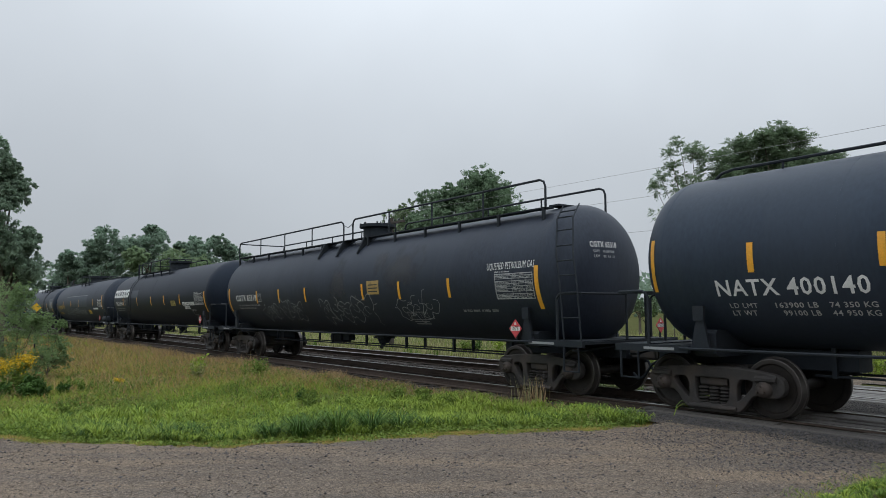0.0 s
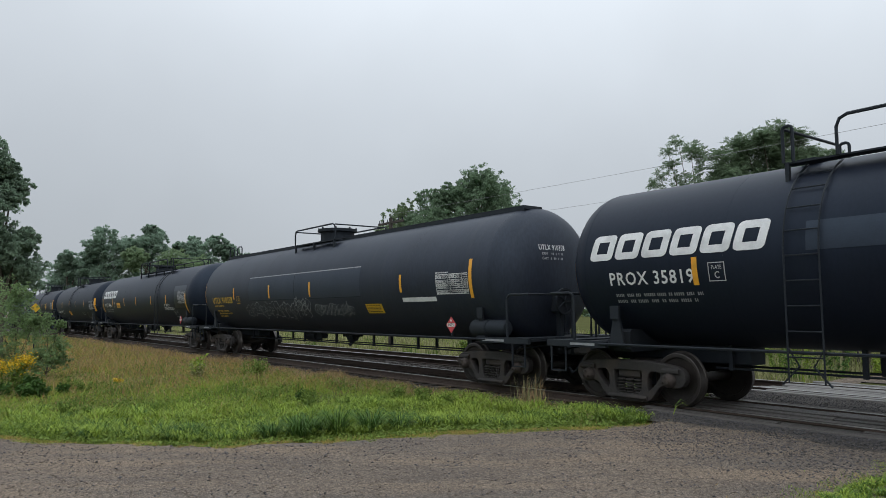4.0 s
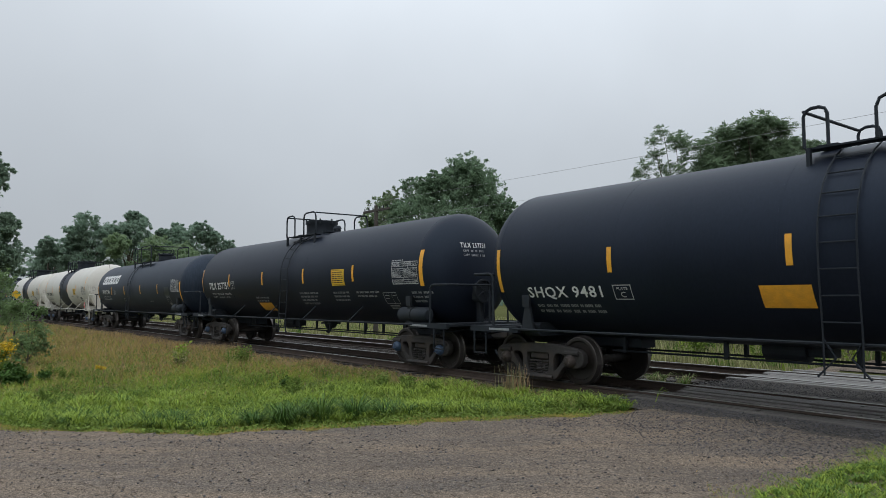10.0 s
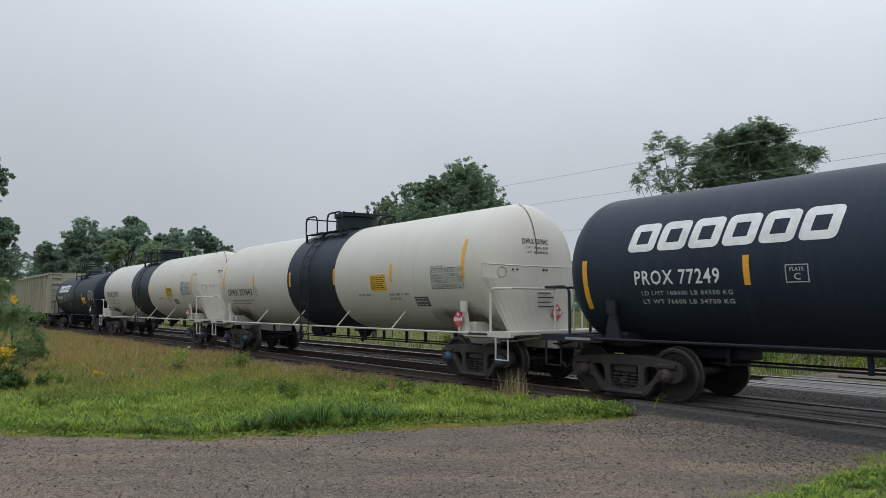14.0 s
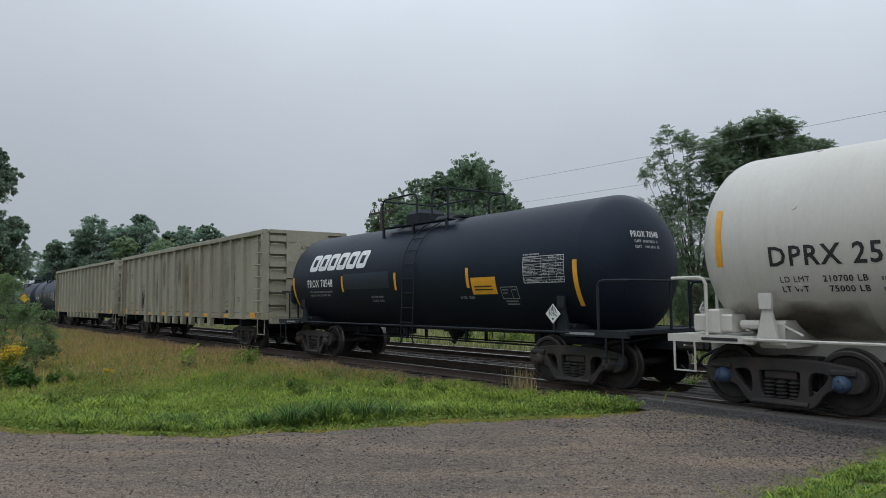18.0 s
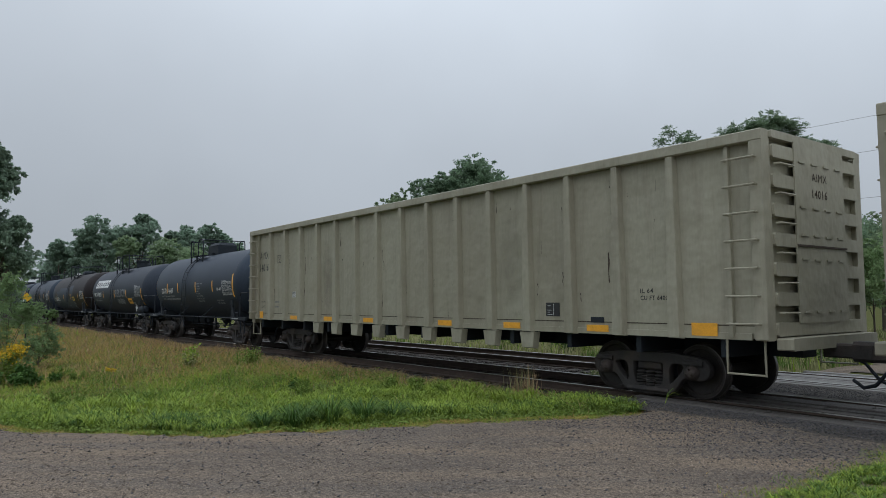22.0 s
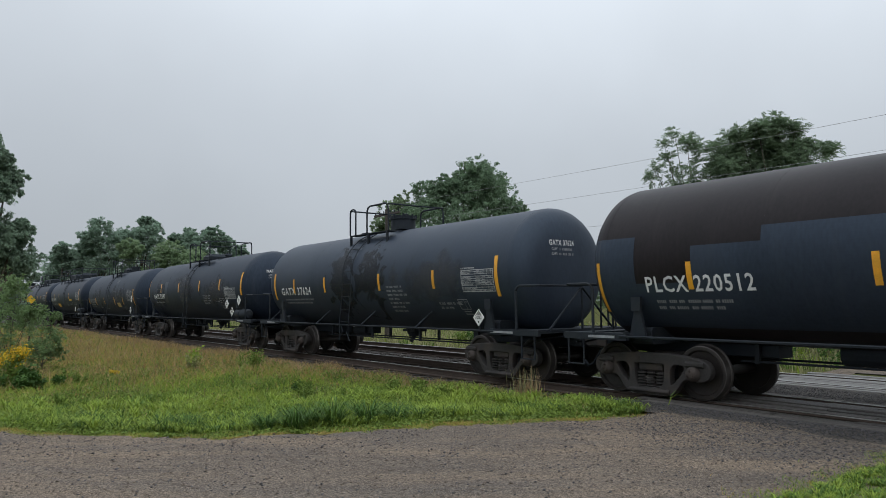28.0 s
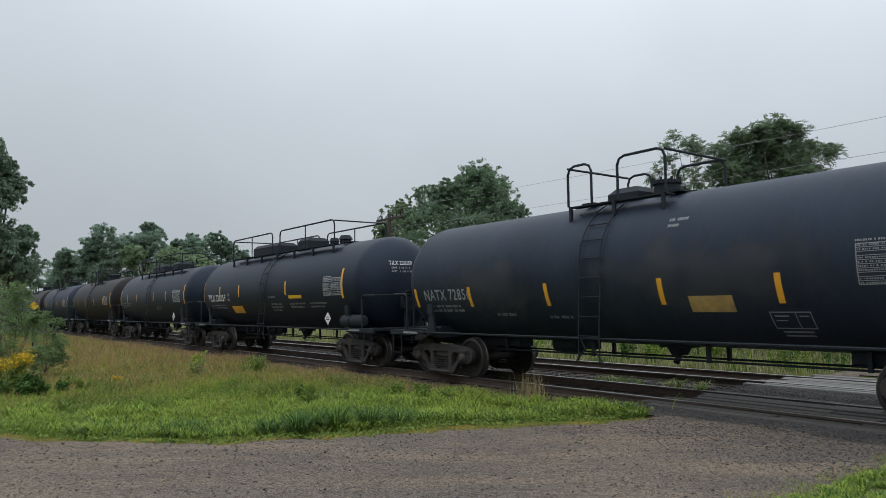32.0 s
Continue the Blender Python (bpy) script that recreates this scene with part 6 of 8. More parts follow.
    for sgn in (-1, 1):
        rail_pipe(car, [(xl + 1.3, sgn * 0.32, 0.66), (xr - 1.3, sgn * 0.32, 0.66)], 0.02, FRAME_BLACK, "brake_rod")
        n = max(3, int((xr - xl - 2) / 1.9))
        for i in range(n):
            x = xl + 1.6 + (xr - xl - 3.2) * i / (n - 1)
            part("strap", Shape().box(x - 0.035, x + 0.035, sgn * 0.32 - 0.03, sgn * 0.32 + 0.03, 0.63, zb + 0.16), FRAME_BLACK, car)
    xm = (xl + xr) / 2
    part("brake_cylinder", Shape().cyl((xm - 2.6, 0.0, 0.84), (xm - 1.9, 0.0, 0.84), 0.19, 14).box(xm - 1.9, xm - 1.5, -0.1, 0.14, 0.74, 0.98), FRAME_BLACK, car)
    part("bottom_outlet", Shape().cyl((xm + 0.5, 0, 0.72), (xm + 0.5, 0, zb + 0.1), 0.15, 12, 0.30).box(xm + 0.2, xm + 0.8, -0.2, 0.2, 0.86, 0.93), FRAME_BLACK, car)
    part("outlet_valve", Shape().cyl((xm + 0.5, -0.12, 0.58), (xm + 0.5, 0.0, 0.74), 0.06, 8), FRAME_BLACK, car)
    if spec.get("reservoir"):
        x0 = xr + spec["reservoir"]
        part("air_reservoir", Shape().lathe([(-0.60, 0.02), (-0.58, 0.13), (-0.50, 0.19), (0.50, 0.19), (0.58, 0.13), (0.60, 0.02)], "x", 18, (x0, -1.25, 1.28)), trim, car, smooth=True)
        part("reservoir_band", Shape().lathe([(-0.03, 0.19), (-0.03, 0.205), (0.03, 0.205), (0.03, 0.19)], "x", 18, (x0, -1.25, 1.28)), trim, car)
    if spec.get("shoe"):
        v, f, w = text_shape(spec["shoe"], 0.055)
        part("platform_lettering", Shape().add([(xr - 0.15 + a * 1.0 / w, -1.486, 1.012 + b) for a, b in v], f), LETTER, car, "white stencilled lettering")
    fit_top(car, spec, R, zc, spec.get("ladder_trim", trim))
    lx = spec.get("ladder", None)
    lt = spec.get("ladder_trim", trim)
    if lx is not None:
        top = [(-R * math.sin(a) - 0.05 * math.sin(a), zc + R * math.cos(a) + 0.03) for a in [0.42, 0.6, 0.8, 1.0, 1.2, 1.4, 1.57]]
        ladder(car, lx, top + [(-R - 0.05, 2.0), (-1.52, 1.15), (-1.52, 0.62)], 0.50, lt)
        rail_pipe(car, [(lx - 0.25, -1.50, 1.10), (lx - 0.10, -1.50, 0.86), (lx - 0.34, -1.52, 0.60)], 0.016, lt, "step_brace")
        rail_pipe(car, [(lx + 0.25, -1.50, 1.10), (lx + 0.10, -1.50, 0.86), (lx + 0.34, -1.52, 0.60)], 0.016, lt, "step_brace")
        ladder(car, lx, [(-y, z) for y, z in top] + [(R + 0.05, 2.0), (1.52, 1.15), (1.52, 0.62)], 0.50, lt)
    for ex in spec.get("end_ladders", ()):
        line = [(ex - 0.62, -0.80, zc + R * 0.93), (ex - 0.50, -1.12, zc + R * 0.72), (ex - 0.30, -1.36, zc + 0.35), (ex - 0.15, -1.43, zc - 0.3), (ex - 0.05, -1.45, 1.05)]
        s = Shape()
        for sx in (-0.22, 0.22):
            s.tube([(x + sx, y, z) for x, y, z in line], 0.018, 5)
        for i in range(1, 9):
            f = i / 9 * (len(line) - 1)
            a, b = Vector(line[int(f)]), Vector(line[min(int(f) + 1, len(line) - 1)])
            q = a.lerp(b, f - int(f))
            s.cyl((q.x - 0.22, q.y, q.z), (q.x + 0.22, q.y, q.z), 0.015, 5)
        part("end_ladder", s, lt, car, "steel rung ladder")
    skin = Skin(car, R, zc, e0, e1, depth, sharp)
    standard_marks(skin, spec)
    if spec.get("end_text"):
        # lettering on the right-hand head
        v, f, w = text_shape(spec["end_text"], 0.115)
        k = 0.74 / w

        def head(y, z):
            d = min(math.hypot(y, z - zc) / R, 0.985)
            return e1 + depth * math.sqrt(1 - d ** (2 / sharp)) + 0.01
        mat = LETTER_BLACK if white else LETTER
        s = Shape().add([(head(-0.60 + a * k, zc + 0.52 + b), -0.60 + a * k, zc + 0.52 + b) for a, b in v], f)
        part("end_lettering", s, mat, car, "stencilled lettering")
        rng = random.Random(spec["end_text"])
        small, s = LETTER_DIM if not white else LETTER_FADED, Shape()
        v, f, w = text_shape("CAPY", 0.055)
        for i in range(spec.get("end_rows", 2)):
            z0, y0, stop = zc + 0.41 - 0.105 * i, -0.30 + rng.uniform(-0.03, 0.03), rng.uniform(0.02, 0.14)
            if i < 2:
                row = Shape().add([(head(-0.54 + a * 0.17 / w, z0 + b), -0.54 + a * 0.17 / w, z0 + b) for a, b in v], f)
                part("end_lettering", row, LETTER_MID if not white else LETTER_FADED, car)
            else:
                y0 -= 0.24
            while y0 < stop:
                wd = rng.choice((0.020, 0.026, 0.030))
                s.add([(head(y, z), y, z) for y, z in ((y0, z0), (y0 + wd, z0), (y0 + wd, z0 + 0.05), (y0, z0 + 0.05))], [(0, 1, 2, 3)])
                y0 += wd + rng.choice((0.014, 0.014, 0.014, 0.06))
        tagged(part("end_print", s, small, car), kind="stuff")
        if white:
            zs_ = [zc + 0.28 + (R - 0.30) * i / 12 for i in range(13)]
            ys_ = [-0.24 + 0.06 * (i / 12) ** 2 for i in range(13)]
            edge = [(head(y, z), y - 0.012, z) for y, z in zip(ys_, zs_)] + [(head(y, z), y + 0.012, z) for y, z in zip(ys_, zs_)]
            part("jacket_seam", Shape().add(edge, [(i, 13 + i, 14 + i, i + 1) for i in range(12)]), LETTER_BLACK, car, "dark open jacket seam")
    if spec.get("shield"):
        # road dirt thrown up over the trucks, and the brake valves at the rear end
        for a, b in ((xr - 1.5, xr + 0.75), (xl - 0.9, xl + 1.3)):
            skin.rect("soot_stain", a, b, 1.00, 1.62, SOOT, "brown road soot over the truck", 0.004, 14)
        s = Shape().box(xl - 1.20, xl - 0.55, -1.36, -0.95, 1.14, 1.42, c=0.03).box(xl - 0.95, xl - 0.72, -1.42, -0.98, 1.12, 1.50, c=0.03).cyl((xl - 0.5, -1.16, 1.26), (xl - 0.2, -1.16, 1.26), 0.07, 10)
        part("brake_valve", s, trim, car, "white painted brake valve")
        part("valve_pipe", Shape().tube([(xl - 0.2, -1.16, 1.26), (xl + 0.2, -1.2, 1.24), (xl + 0.5, -1.3, 1.12)], 0.02, 6), trim, car)
    CARS.append((car, mid))
    return car


def fit_top(car, spec, R, zc, trim):
    """The walkway on top with its railing, and the housings over the valves."""
    zt = zc + R
    for d in spec.get("domes", ()):
        x, r, h, flare = d
        part("valve_housing", Shape().lathe([(zt - 0.15, r + 0.03), (zt + 0.05, r), (zt + h * 0.72, r), (zt + h * 0.78, r + flare), (zt + h, r + flare), (zt + h + 0.02, r * 0.6)], "z", 28, (x, 0, 0)), trim, car, "round valve housing", smooth=True)
        for a in range(8):
            q = 2 * math.pi * a / 8 + 0.2
            c, d_ = (r + flare * 0.7) * math.cos(q), (r + flare * 0.7) * math.sin(q)
            part("lid_bolt", Shape().cyl((x + c, d_, zt + h * 0.75), (x + c, d_, zt + h + 0.05), 0.028, 6), trim, car)
    for x, r, h in spec.get("vents", ()):
        part("vent", Shape().cyl((x, 0.1, zt - 0.1), (x, 0.1, zt + h * 0.6), r, 14).cyl((x, 0.1, zt + h * 0.6), (x, 0.1, zt + h), r * 1.25, 14, r * 0.8), trim, car, smooth=True)
    for x0, x1, h in spec.get("hatches", ()):
        w = 0.42
        s = Shape()
        ring = [(x0, -w), (x1, -w), (x1, w), (x0, w)]
        c = 0.12
        s.add([(x0, -w, zt - 0.12), (x1, -w, zt - 0.12), (x1, w, zt - 0.12), (x0, w, zt - 0.12), (x0, -w, zt + h - c), (x1, -w, zt + h - c), (x1, w, zt + h - c), (x0, w, zt + h - c),
               (x0 + c, -w + c, zt + h), (x1 - c, -w + c, zt + h), (x1 - c, w - c, zt + h), (x0 + c, w - c, zt + h)],
              [(0, 1, 5, 4), (1, 2, 6, 5), (2, 3, 7, 6), (3, 0, 4, 7), (4, 5, 9, 8), (5, 6, 10, 9), (6, 7, 11, 10), (7, 4, 8, 11), (8, 9, 10, 11)])
        part("fitting_box", s, trim, car, "steel box over the fittings", smooth=True)
    p = spec.get("walk")
    if p:
        x0, x1 = p
        zw = zt - 0.08
        for y0, y1 in ((-0.95, -0.70), (0.70, 0.95)):
            part("walkway", Shape().box(x0, x1, y0, y1, zw - 0.025, zw), trim, car)
        for xx in (x0, x1 - 0.3):
            part("walkway", Shape().box(xx, xx + 0.3, -0.55, 0.55, zw + 0.06, zw + 0.10), trim, car)
        nb = max(2, round((x1 - x0) / 1.4))
        for i in range(nb + 1):
            bx = x0 + 0.06 + (x1 - x0 - 0.12) * i / nb
            for y0, y1 in ((-0.98, -0.92), (0.92, 0.98)):
                part("walkway_bracket", Shape().plate([(bx - 0.03, zw), (bx + 0.03, zw), (bx + 0.03, zw - 0.42), (bx - 0.03, zw - 0.30)], y0, y1), trim, car)
        for gx in spec.get("gussets", ()):
            # deep triangular brackets under the platform round the housing
            g = [(gx - 0.03, -0.98, zw), (gx - 0.03, -0.55, zw), (gx - 0.03, -1.24, zw - 0.50), (gx - 0.03, -1.16, zw - 0.52)]
            part("gusset", Shape().add(g + [(a + 0.06, b, c) for a, b, c in g], [(0, 1, 3, 2), (4, 6, 7, 5), (0, 4, 5, 1), (1, 5, 7, 3), (3, 7, 6, 2), (2, 6, 4, 0)]), trim, car)
        hr = 4.44 - zw
        gap = spec.get("ladder")
        for sgn in (-1, 1):
            y = sgn * 0.95
            c = 0.16
            runs = [(x0, x1)]
            if gap is not None and x0 < gap < x1:
                runs = [(x0, gap - 0.32), (gap + 0.32, x1)]
            elif spec.get("rail_break"):
                a, b = spec["rail_break"]
                runs = [(x0, a), (b, x1)]
            for a, b in runs:
                if b - a < 0.1:
                    continue
                c = min(0.16, (b - a) / 3)
                pts = [(a, y, zw), (a, y, zw + hr - c), (a + c * 0.3, y, zw + hr - c * 0.3), (a + c, y, zw + hr), (b - c, y, zw + hr), (b - c * 0.3, y, zw + hr - c * 0.3), (b, y, zw + hr - c), (b, y, zw)]
                rail_pipe(car, pts, 0.026, trim, "top_railing")
                n = max(1, round((b - a) / 2.0))
                for i in range(1, n):
                    xx = a + (b - a) * i / n
                    rail_pipe(car, [(xx, y, zw), (xx, y, zw + hr)], 0.022, trim, "railing_post")
            if spec.get("chain") and len(runs) == 2:
                a, b = runs[0][1], runs[1][0]
                rail_pipe(car, [(a, y, zw + hr - 0.12), ((a + b) / 2, y, zw + hr - 0.22), (b, y, zw + hr - 0.12)], 0.01, trim, "chain")
        for xx in (x0, x1):
            if gap is not None and abs(xx - gap) < 0.44 or spec.get("open_end") and xx == x1:
                continue
            rail_pipe(car, [(xx, -0.95, zw + hr - 0.03), (xx, 0.95, zw + hr - 0.03)], 0.024, trim, "cross_rail")
    if spec.get("top_rail"):
        a, b = spec["top_rail"]
        rail_pipe(car, [(a, -0.40, zt - 0.06), (a + 0.12, -0.40, zt + 0.03), (a + 0.35, -0.40, zt + 0.07), (b - 0.2, -0.40, zt + 0.07), (b, -0.40, zt - 0.06)], 0.026, trim, "top_rail")
        for i in range(5):
            x = a + 1.2 + (b - a - 2.0) * i / 4
            rail_pipe(car, [(x, -0.40, zt - 0.07), (x, -0.40, zt + 0.07)], 0.02, trim, "rail_stanchion")
    if spec.get("spine"):
        a, b = spec["spine"]
        part("top_catwalk", Shape().box(a, b, -0.50, 0.05, zt - 0.05, zt + 0.025).box(a, b, -0.52, -0.50, zt - 0.14, zt + 0.025), trim, car)
        for x in (a + 0.1, a + 0.95):
            rail_pipe(car, [(x, -0.50, zt), (x, -0.50, zt + 0.32), (x + 0.08, -0.50, zt + 0.39), (x + 0.42, -0.50, zt + 0.39), (x + 0.5, -0.50, zt + 0.32), (x + 0.5, -0.50, zt)], 0.024, trim, "grab_loop")


CARS = []


def standard_marks(skin, spec):
    """The yellow strips, number, tables, stickers and placards of one car's near side."""
    z = spec.get("strip_z", 2.10)
    for x in spec.get("strips", ()):
        skin.rect("reflective_strip", x - 0.05, x + 0.05, z, z + 0.45, ORANGE, "yellow reflective strip", 0.0075)
    ez = spec.get("end_z", z - 0.15)
    for x in spec.get("end_strips", ()):
        skin.rect("reflective_strip", x - 0.055, x + 0.055, ez, ez + 0.88, ORANGE, "long yellow reflective strip", n=9)
    ink = spec.get("ink", LETTER)
    dim = spec.get("dim", LETTER_DIM)
    for d in spec.get("rects", ()):
        ob = skin.rect(*d)
        if d[0] in ("sticker", "sign_plate") and d[4] - d[3] > 0.2 and d[5] in (YELLOW, YELLOW_OLD, LETTER_BLACK):
            skin.notice(ob, *d[1:5], LETTER_MID if d[5] is LETTER_BLACK else LETTER_BLACK)
    for words, x, zz, h, w in spec.get("texts", ()):
        skin.text(words, x, zz, h, ink, w)
    for words, x, zz, h, w in spec.get("signs", ()):
        skin.rect("sign_plate", x - 0.03, x + w + 0.03, zz - 0.02, zz + h + 0.02, LETTER, "white sign strip with black lettering", 0.0062)
        skin.text(words, x, zz, h, LETTER_BLACK, w, "sign_lettering", 0.0, 0.0095)
    for words, x, zz, h, w in spec.get("lines", ()):
        skin.text(words, x, zz, h, ink if ink is LETTER_BLACK else LETTER_MID, w, "small_lettering")
    for d in spec.get("plates", ()):
        skin.plate_mark(*d, LETTER_MID if ink is LETTER else ink)
    for i, (x, zz, widths) in enumerate(spec.get("prints", ())):
        skin.bars(x, zz - 0.004, widths, 0.053, 0.052, dim, seed=i)
    for i, (x, zz, w, h) in enumerate(spec.get("tables", ())):
        skin.table(x, zz, w, h, 10, spec.get("table_ink", LETTER_MID if ink is LETTER else dim), i)
    for x, zz, w, h in spec.get("boxes", ()):
        # the clearance mark stands beside the number, the test box near the other end
        if x < 0:
            skin.plate_mark(x, zz, w, h, spec.get("ink", LETTER_MID))
        else:
            skin.frame_mark(x, zz, w, h, dim)
    for d in spec.get("logos", ()):
        skin.logo(*d)
    for d in spec.get("scrawls", ()):
        skin.scrawl(*d)
    for words, x, zz, h, w in spec.get("spray_words", ()):
        skin.text(words, x, zz, h, SPRAY_DIM, w, "spray_word", 0.15)
    if spec.get("studs"):
        for i in range(9):
            for a in (0.35, 1.25, 2.05):
                x = -6.6 + 1.75 * i
                if -2.2 < x < 1.3:
                    continue
                zz, y = skin.zc + skin.r * math.cos(a), -skin.r * math.sin(a)
                part("stud", Shape().cyl((x, y * 0.99, skin.zc + (zz - skin.zc) * 0.99), (x, y * 1.009, skin.zc + (zz - skin.zc) * 1.009), 0.04, 10), WHITE, skin.car)
    for i, (x, zz, mat, digits) in enumerate(spec.get("placards", ())):
        placard(skin.car, x, -1.44, zz, 0.19, mat, digits)
        if not i:
            part("placard_post", Shape().box(x - 0.025, x + 0.025, -1.43, -1.40, 1.08, zz, c=0.005), FRAME_BLACK if spec.get("paint") is not WHITE else WHITE, skin.car)
            if not spec.get("shield"):
                # its fellow on the far corner of the end platform
                placard(skin.car, spec["trucks"][1] + 1.42, 1.18, zz + 0.05, 0.16, mat, digits, tilt=90)
                part("placard_post", Shape().box(spec["trucks"][1] + 1.39, spec["trucks"][1] + 1.41, 1.16, 1.20, 1.08, zz + 0.05), FRAME_BLACK, skin.car)


def gondola(mid, trucks, x0, x1, ribs, name_mark, number, label, brake_end, stains):
    """An open gondola: ribbed sides, corrugated ends and an open top."""
    car = tagged(new("gondola_car"), label, "gondola car", "cars of the train")
    P = GONDOLA
    zb, zt = 1.08, 4.17
    part("floor", Shape().box(x0 + 0.1, x1 - 0.1, -1.40, 1.40, 1.10, 1.20), P, car)
    for sgn in (-1, 1):
        y0, y1 = sorted((sgn * 1.50, sgn * 1.506))
        part("floor_seam", Shape().box(x0 + 0.2, x1 - 0.2, y0, y1, zb + 0.185, zb + 0.200), RUST, car)
        y0, y1 = sorted((sgn * 1.46, sgn * 1.50))
        side = part("side_wall", Shape().box(x0 + 0.02, x1 - 0.02, y0, y1, zb, zt - 0.10), P, car)
        y0, y1 = sorted((sgn * 1.43, sgn * 1.64))
        part("top_chord", Shape().box(x0, x1, y0, y1, zt - 0.17, zt, c=0.015), P, car)
        y0, y1 = sorted((sgn * 1.50, sgn * 1.535))
        part("side_sill", Shape().box(x0 + 0.3, x1 - 0.3, y0, y1, zb - 0.02, zb + 0.08), P, car)
        for x in ribs:
            deep = min(abs(x - trucks[0]), abs(x - trucks[1])) > 1.7 and trucks[0] < x < trucks[1]
            z0 = zb - 0.04
            if deep:
                yo, yi = sgn * 1.60, sgn * 1.44
                q = [(x - 0.15, yi, 0.71), (x + 0.15, yi, 0.71), (x + 0.15, yo, 0.74), (x - 0.15, yo, 0.74), (x - 0.21, yi, z0), (x + 0.21, yi, z0), (x + 0.20, yo, z0), (x - 0.20, yo, z0)]
                part("rib_foot", Shape().add(q, [(0, 3, 2, 1), (4, 5, 6, 7), (0, 1, 5, 4), (1, 2, 6, 5), (2, 3, 7, 6), (3, 0, 4, 7)]), P, car)
            s = Shape()
            yo, yi = sgn * 1.62, sgn * 1.50
            wt, wb = 0.075, 0.135
            q = [(x - wb, yi, z0), (x + wb, yi, z0), (x + wb * 0.8, yo, z0 + 0.02), (x - wb * 0.8, yo, z0 + 0.02),
                 (x - wt, yi, zt - 0.12), (x + wt, yi, zt - 0.12), (x + wt * 0.8, yo, zt - 0.12), (x - wt * 0.8, yo, zt - 0.12)]
            s.add(q, [(0, 3, 2, 1), (4, 5, 6, 7), (0, 1, 5, 4), (1, 2, 6, 5), (2, 3, 7, 6), (3, 0, 4, 7)])
            part("rib", s, P, car)
        for xe in (x0, x1):
            k = 1 if xe == x0 else -1
            a, b = sorted((xe, xe + k * 0.20))
            y0, y1 = sorted((sgn * 1.40, sgn * 1.63))
            part("corner_post", Shape().box(a, b, y0, y1, zb - 0.02, zt - 0.12, c=0.02), P, car)
            for i in range(7):
                z = 1.30 + i * 0.41
                yy = sgn * 1.69
                rail_pipe(car, [(xe + k * 0.10, sgn * 1.61, z), (xe + k * 0.10, yy, z), (xe + k * 0.60, yy, z), (xe + k * 0.60, sgn * 1.50, z)], 0.018, P, "rung")
            part("ladder_stile", Shape().box(min(xe + k * 0.57, xe + k * 0.63), max(xe + k * 0.57, xe + k * 0.63), min(sgn * 1.50, sgn * 1.58), max(sgn * 1.50, sgn * 1.58), zb + 0.02, zt - 0.17), P, car)
            rail_pipe(car, [(xe + k * 0.12, sgn * 1.5, zb), (xe + k * 0.12, sgn * 1.5, 0.55), (xe + k * 0.72, sgn * 1.5, 0.55), (xe + k * 0.72, sgn * 1.5, zb)], 0.022, P, "stirrup_step")
    for xe, k in ((x0, -1), (x1, 1)):
        a, b = sorted((xe - k * 0.12, xe - k * 0.08))
        part("end_wall", Shape().box(a, b, -1.40, 1.40, zb, zt - 0.1), P, car)
        a, b = sorted((xe - k * 0.10, xe + k * 0.04))
        part("top_chord", Shape().box(a, b, -1.40, 1.40, zt - 0.12, zt, c=0.015), P, car)
        for i in range(7):
            z = 1.12 + i * 0.44
            a, b = sorted((xe - k * 0.09, xe + k * 0.04))
            part("end_rib", Shape().box(a, b, -1.40, 1.40, z, z + 0.20, c=0.03), P, car)
        a, b = sorted((xe + k * 0.03, xe + k * 0.055))
        plate_ = part("end_plate", Shape().box(a, b, -0.78, 0.85, 1.30, zt - 0.10), P, car)
        a, b = sorted((xe + k * 0.055, xe + k * 0.075))
        for z in (1.45, 2.25, 2.62, 3.05, 3.75):
            for q in range(4):
                part("lip", Shape().box(a, b, -0.66 + 0.40 * q, -0.46 + 0.40 * q, z, z + 0.035, c=0.006), P, plate_)
        part("seam", Shape().box(a, b, -0.78, 0.85, 2.46, 2.49, c=0.005), RUST, plate_)
        for i in range(6):
            z = 1.46 + i * 0.44
            rail_pipe(car, [(xe + k * 0.04, -1.36, z), (xe + k * 0.12, -1.36, z), (xe + k * 0.12, -0.92, z), (xe + k * 0.04, -0.92, z)], 0.015, P, "rung")
        part("end_sill", Shape().box(min(xe, xe + k * 0.25), max(xe, xe + k * 0.25), -1.4, 1.4, 0.92, 1.1, c=0.02), P, car)
        part("coupler", COUPLER, None, car, at=pose(xe + k * 0.05, 0, 0, 0, 0, 0 if k > 0 else 180))
        part("air_hose", HOSE, None, car, at=pose(xe + k * 0.05, 0, 0, 0, 0, 0 if k > 0 else 180))
        if k == 1:
            v, f, w = text_shape(name_mark, 0.13)
            part("end_lettering", Shape().add([(xe + 0.06, -0.25 + a * 0.50 / w, 3.50 + b) for a, b in v], f), RUST, car)
            v, f, w = text_shape(number, 0.13)
            part("end_lettering", Shape().add([(xe + 0.06, -0.25 + a * 0.5 / w, 3.24 + b) for a, b in v], f), RUST, car)
    if brake_end:
        xb = x1 + 0.34
        s = Shape().lathe([(-0.03, 0.27), (-0.03, 0.31), (0.03, 0.31), (0.03, 0.27), (-0.03, 0.27)], "x", 22, (xb, -0.35, 2.0))
        for a in range(6):
            q = 2 * math.pi * a / 6
            s.cyl((xb, -0.35, 2.0), (xb, -0.35 + 0.29 * math.cos(q), 2.0 + 0.29 * math.sin(q)), 0.014, 5)
        part("brake_wheel", s, FRAME_BLACK, car)
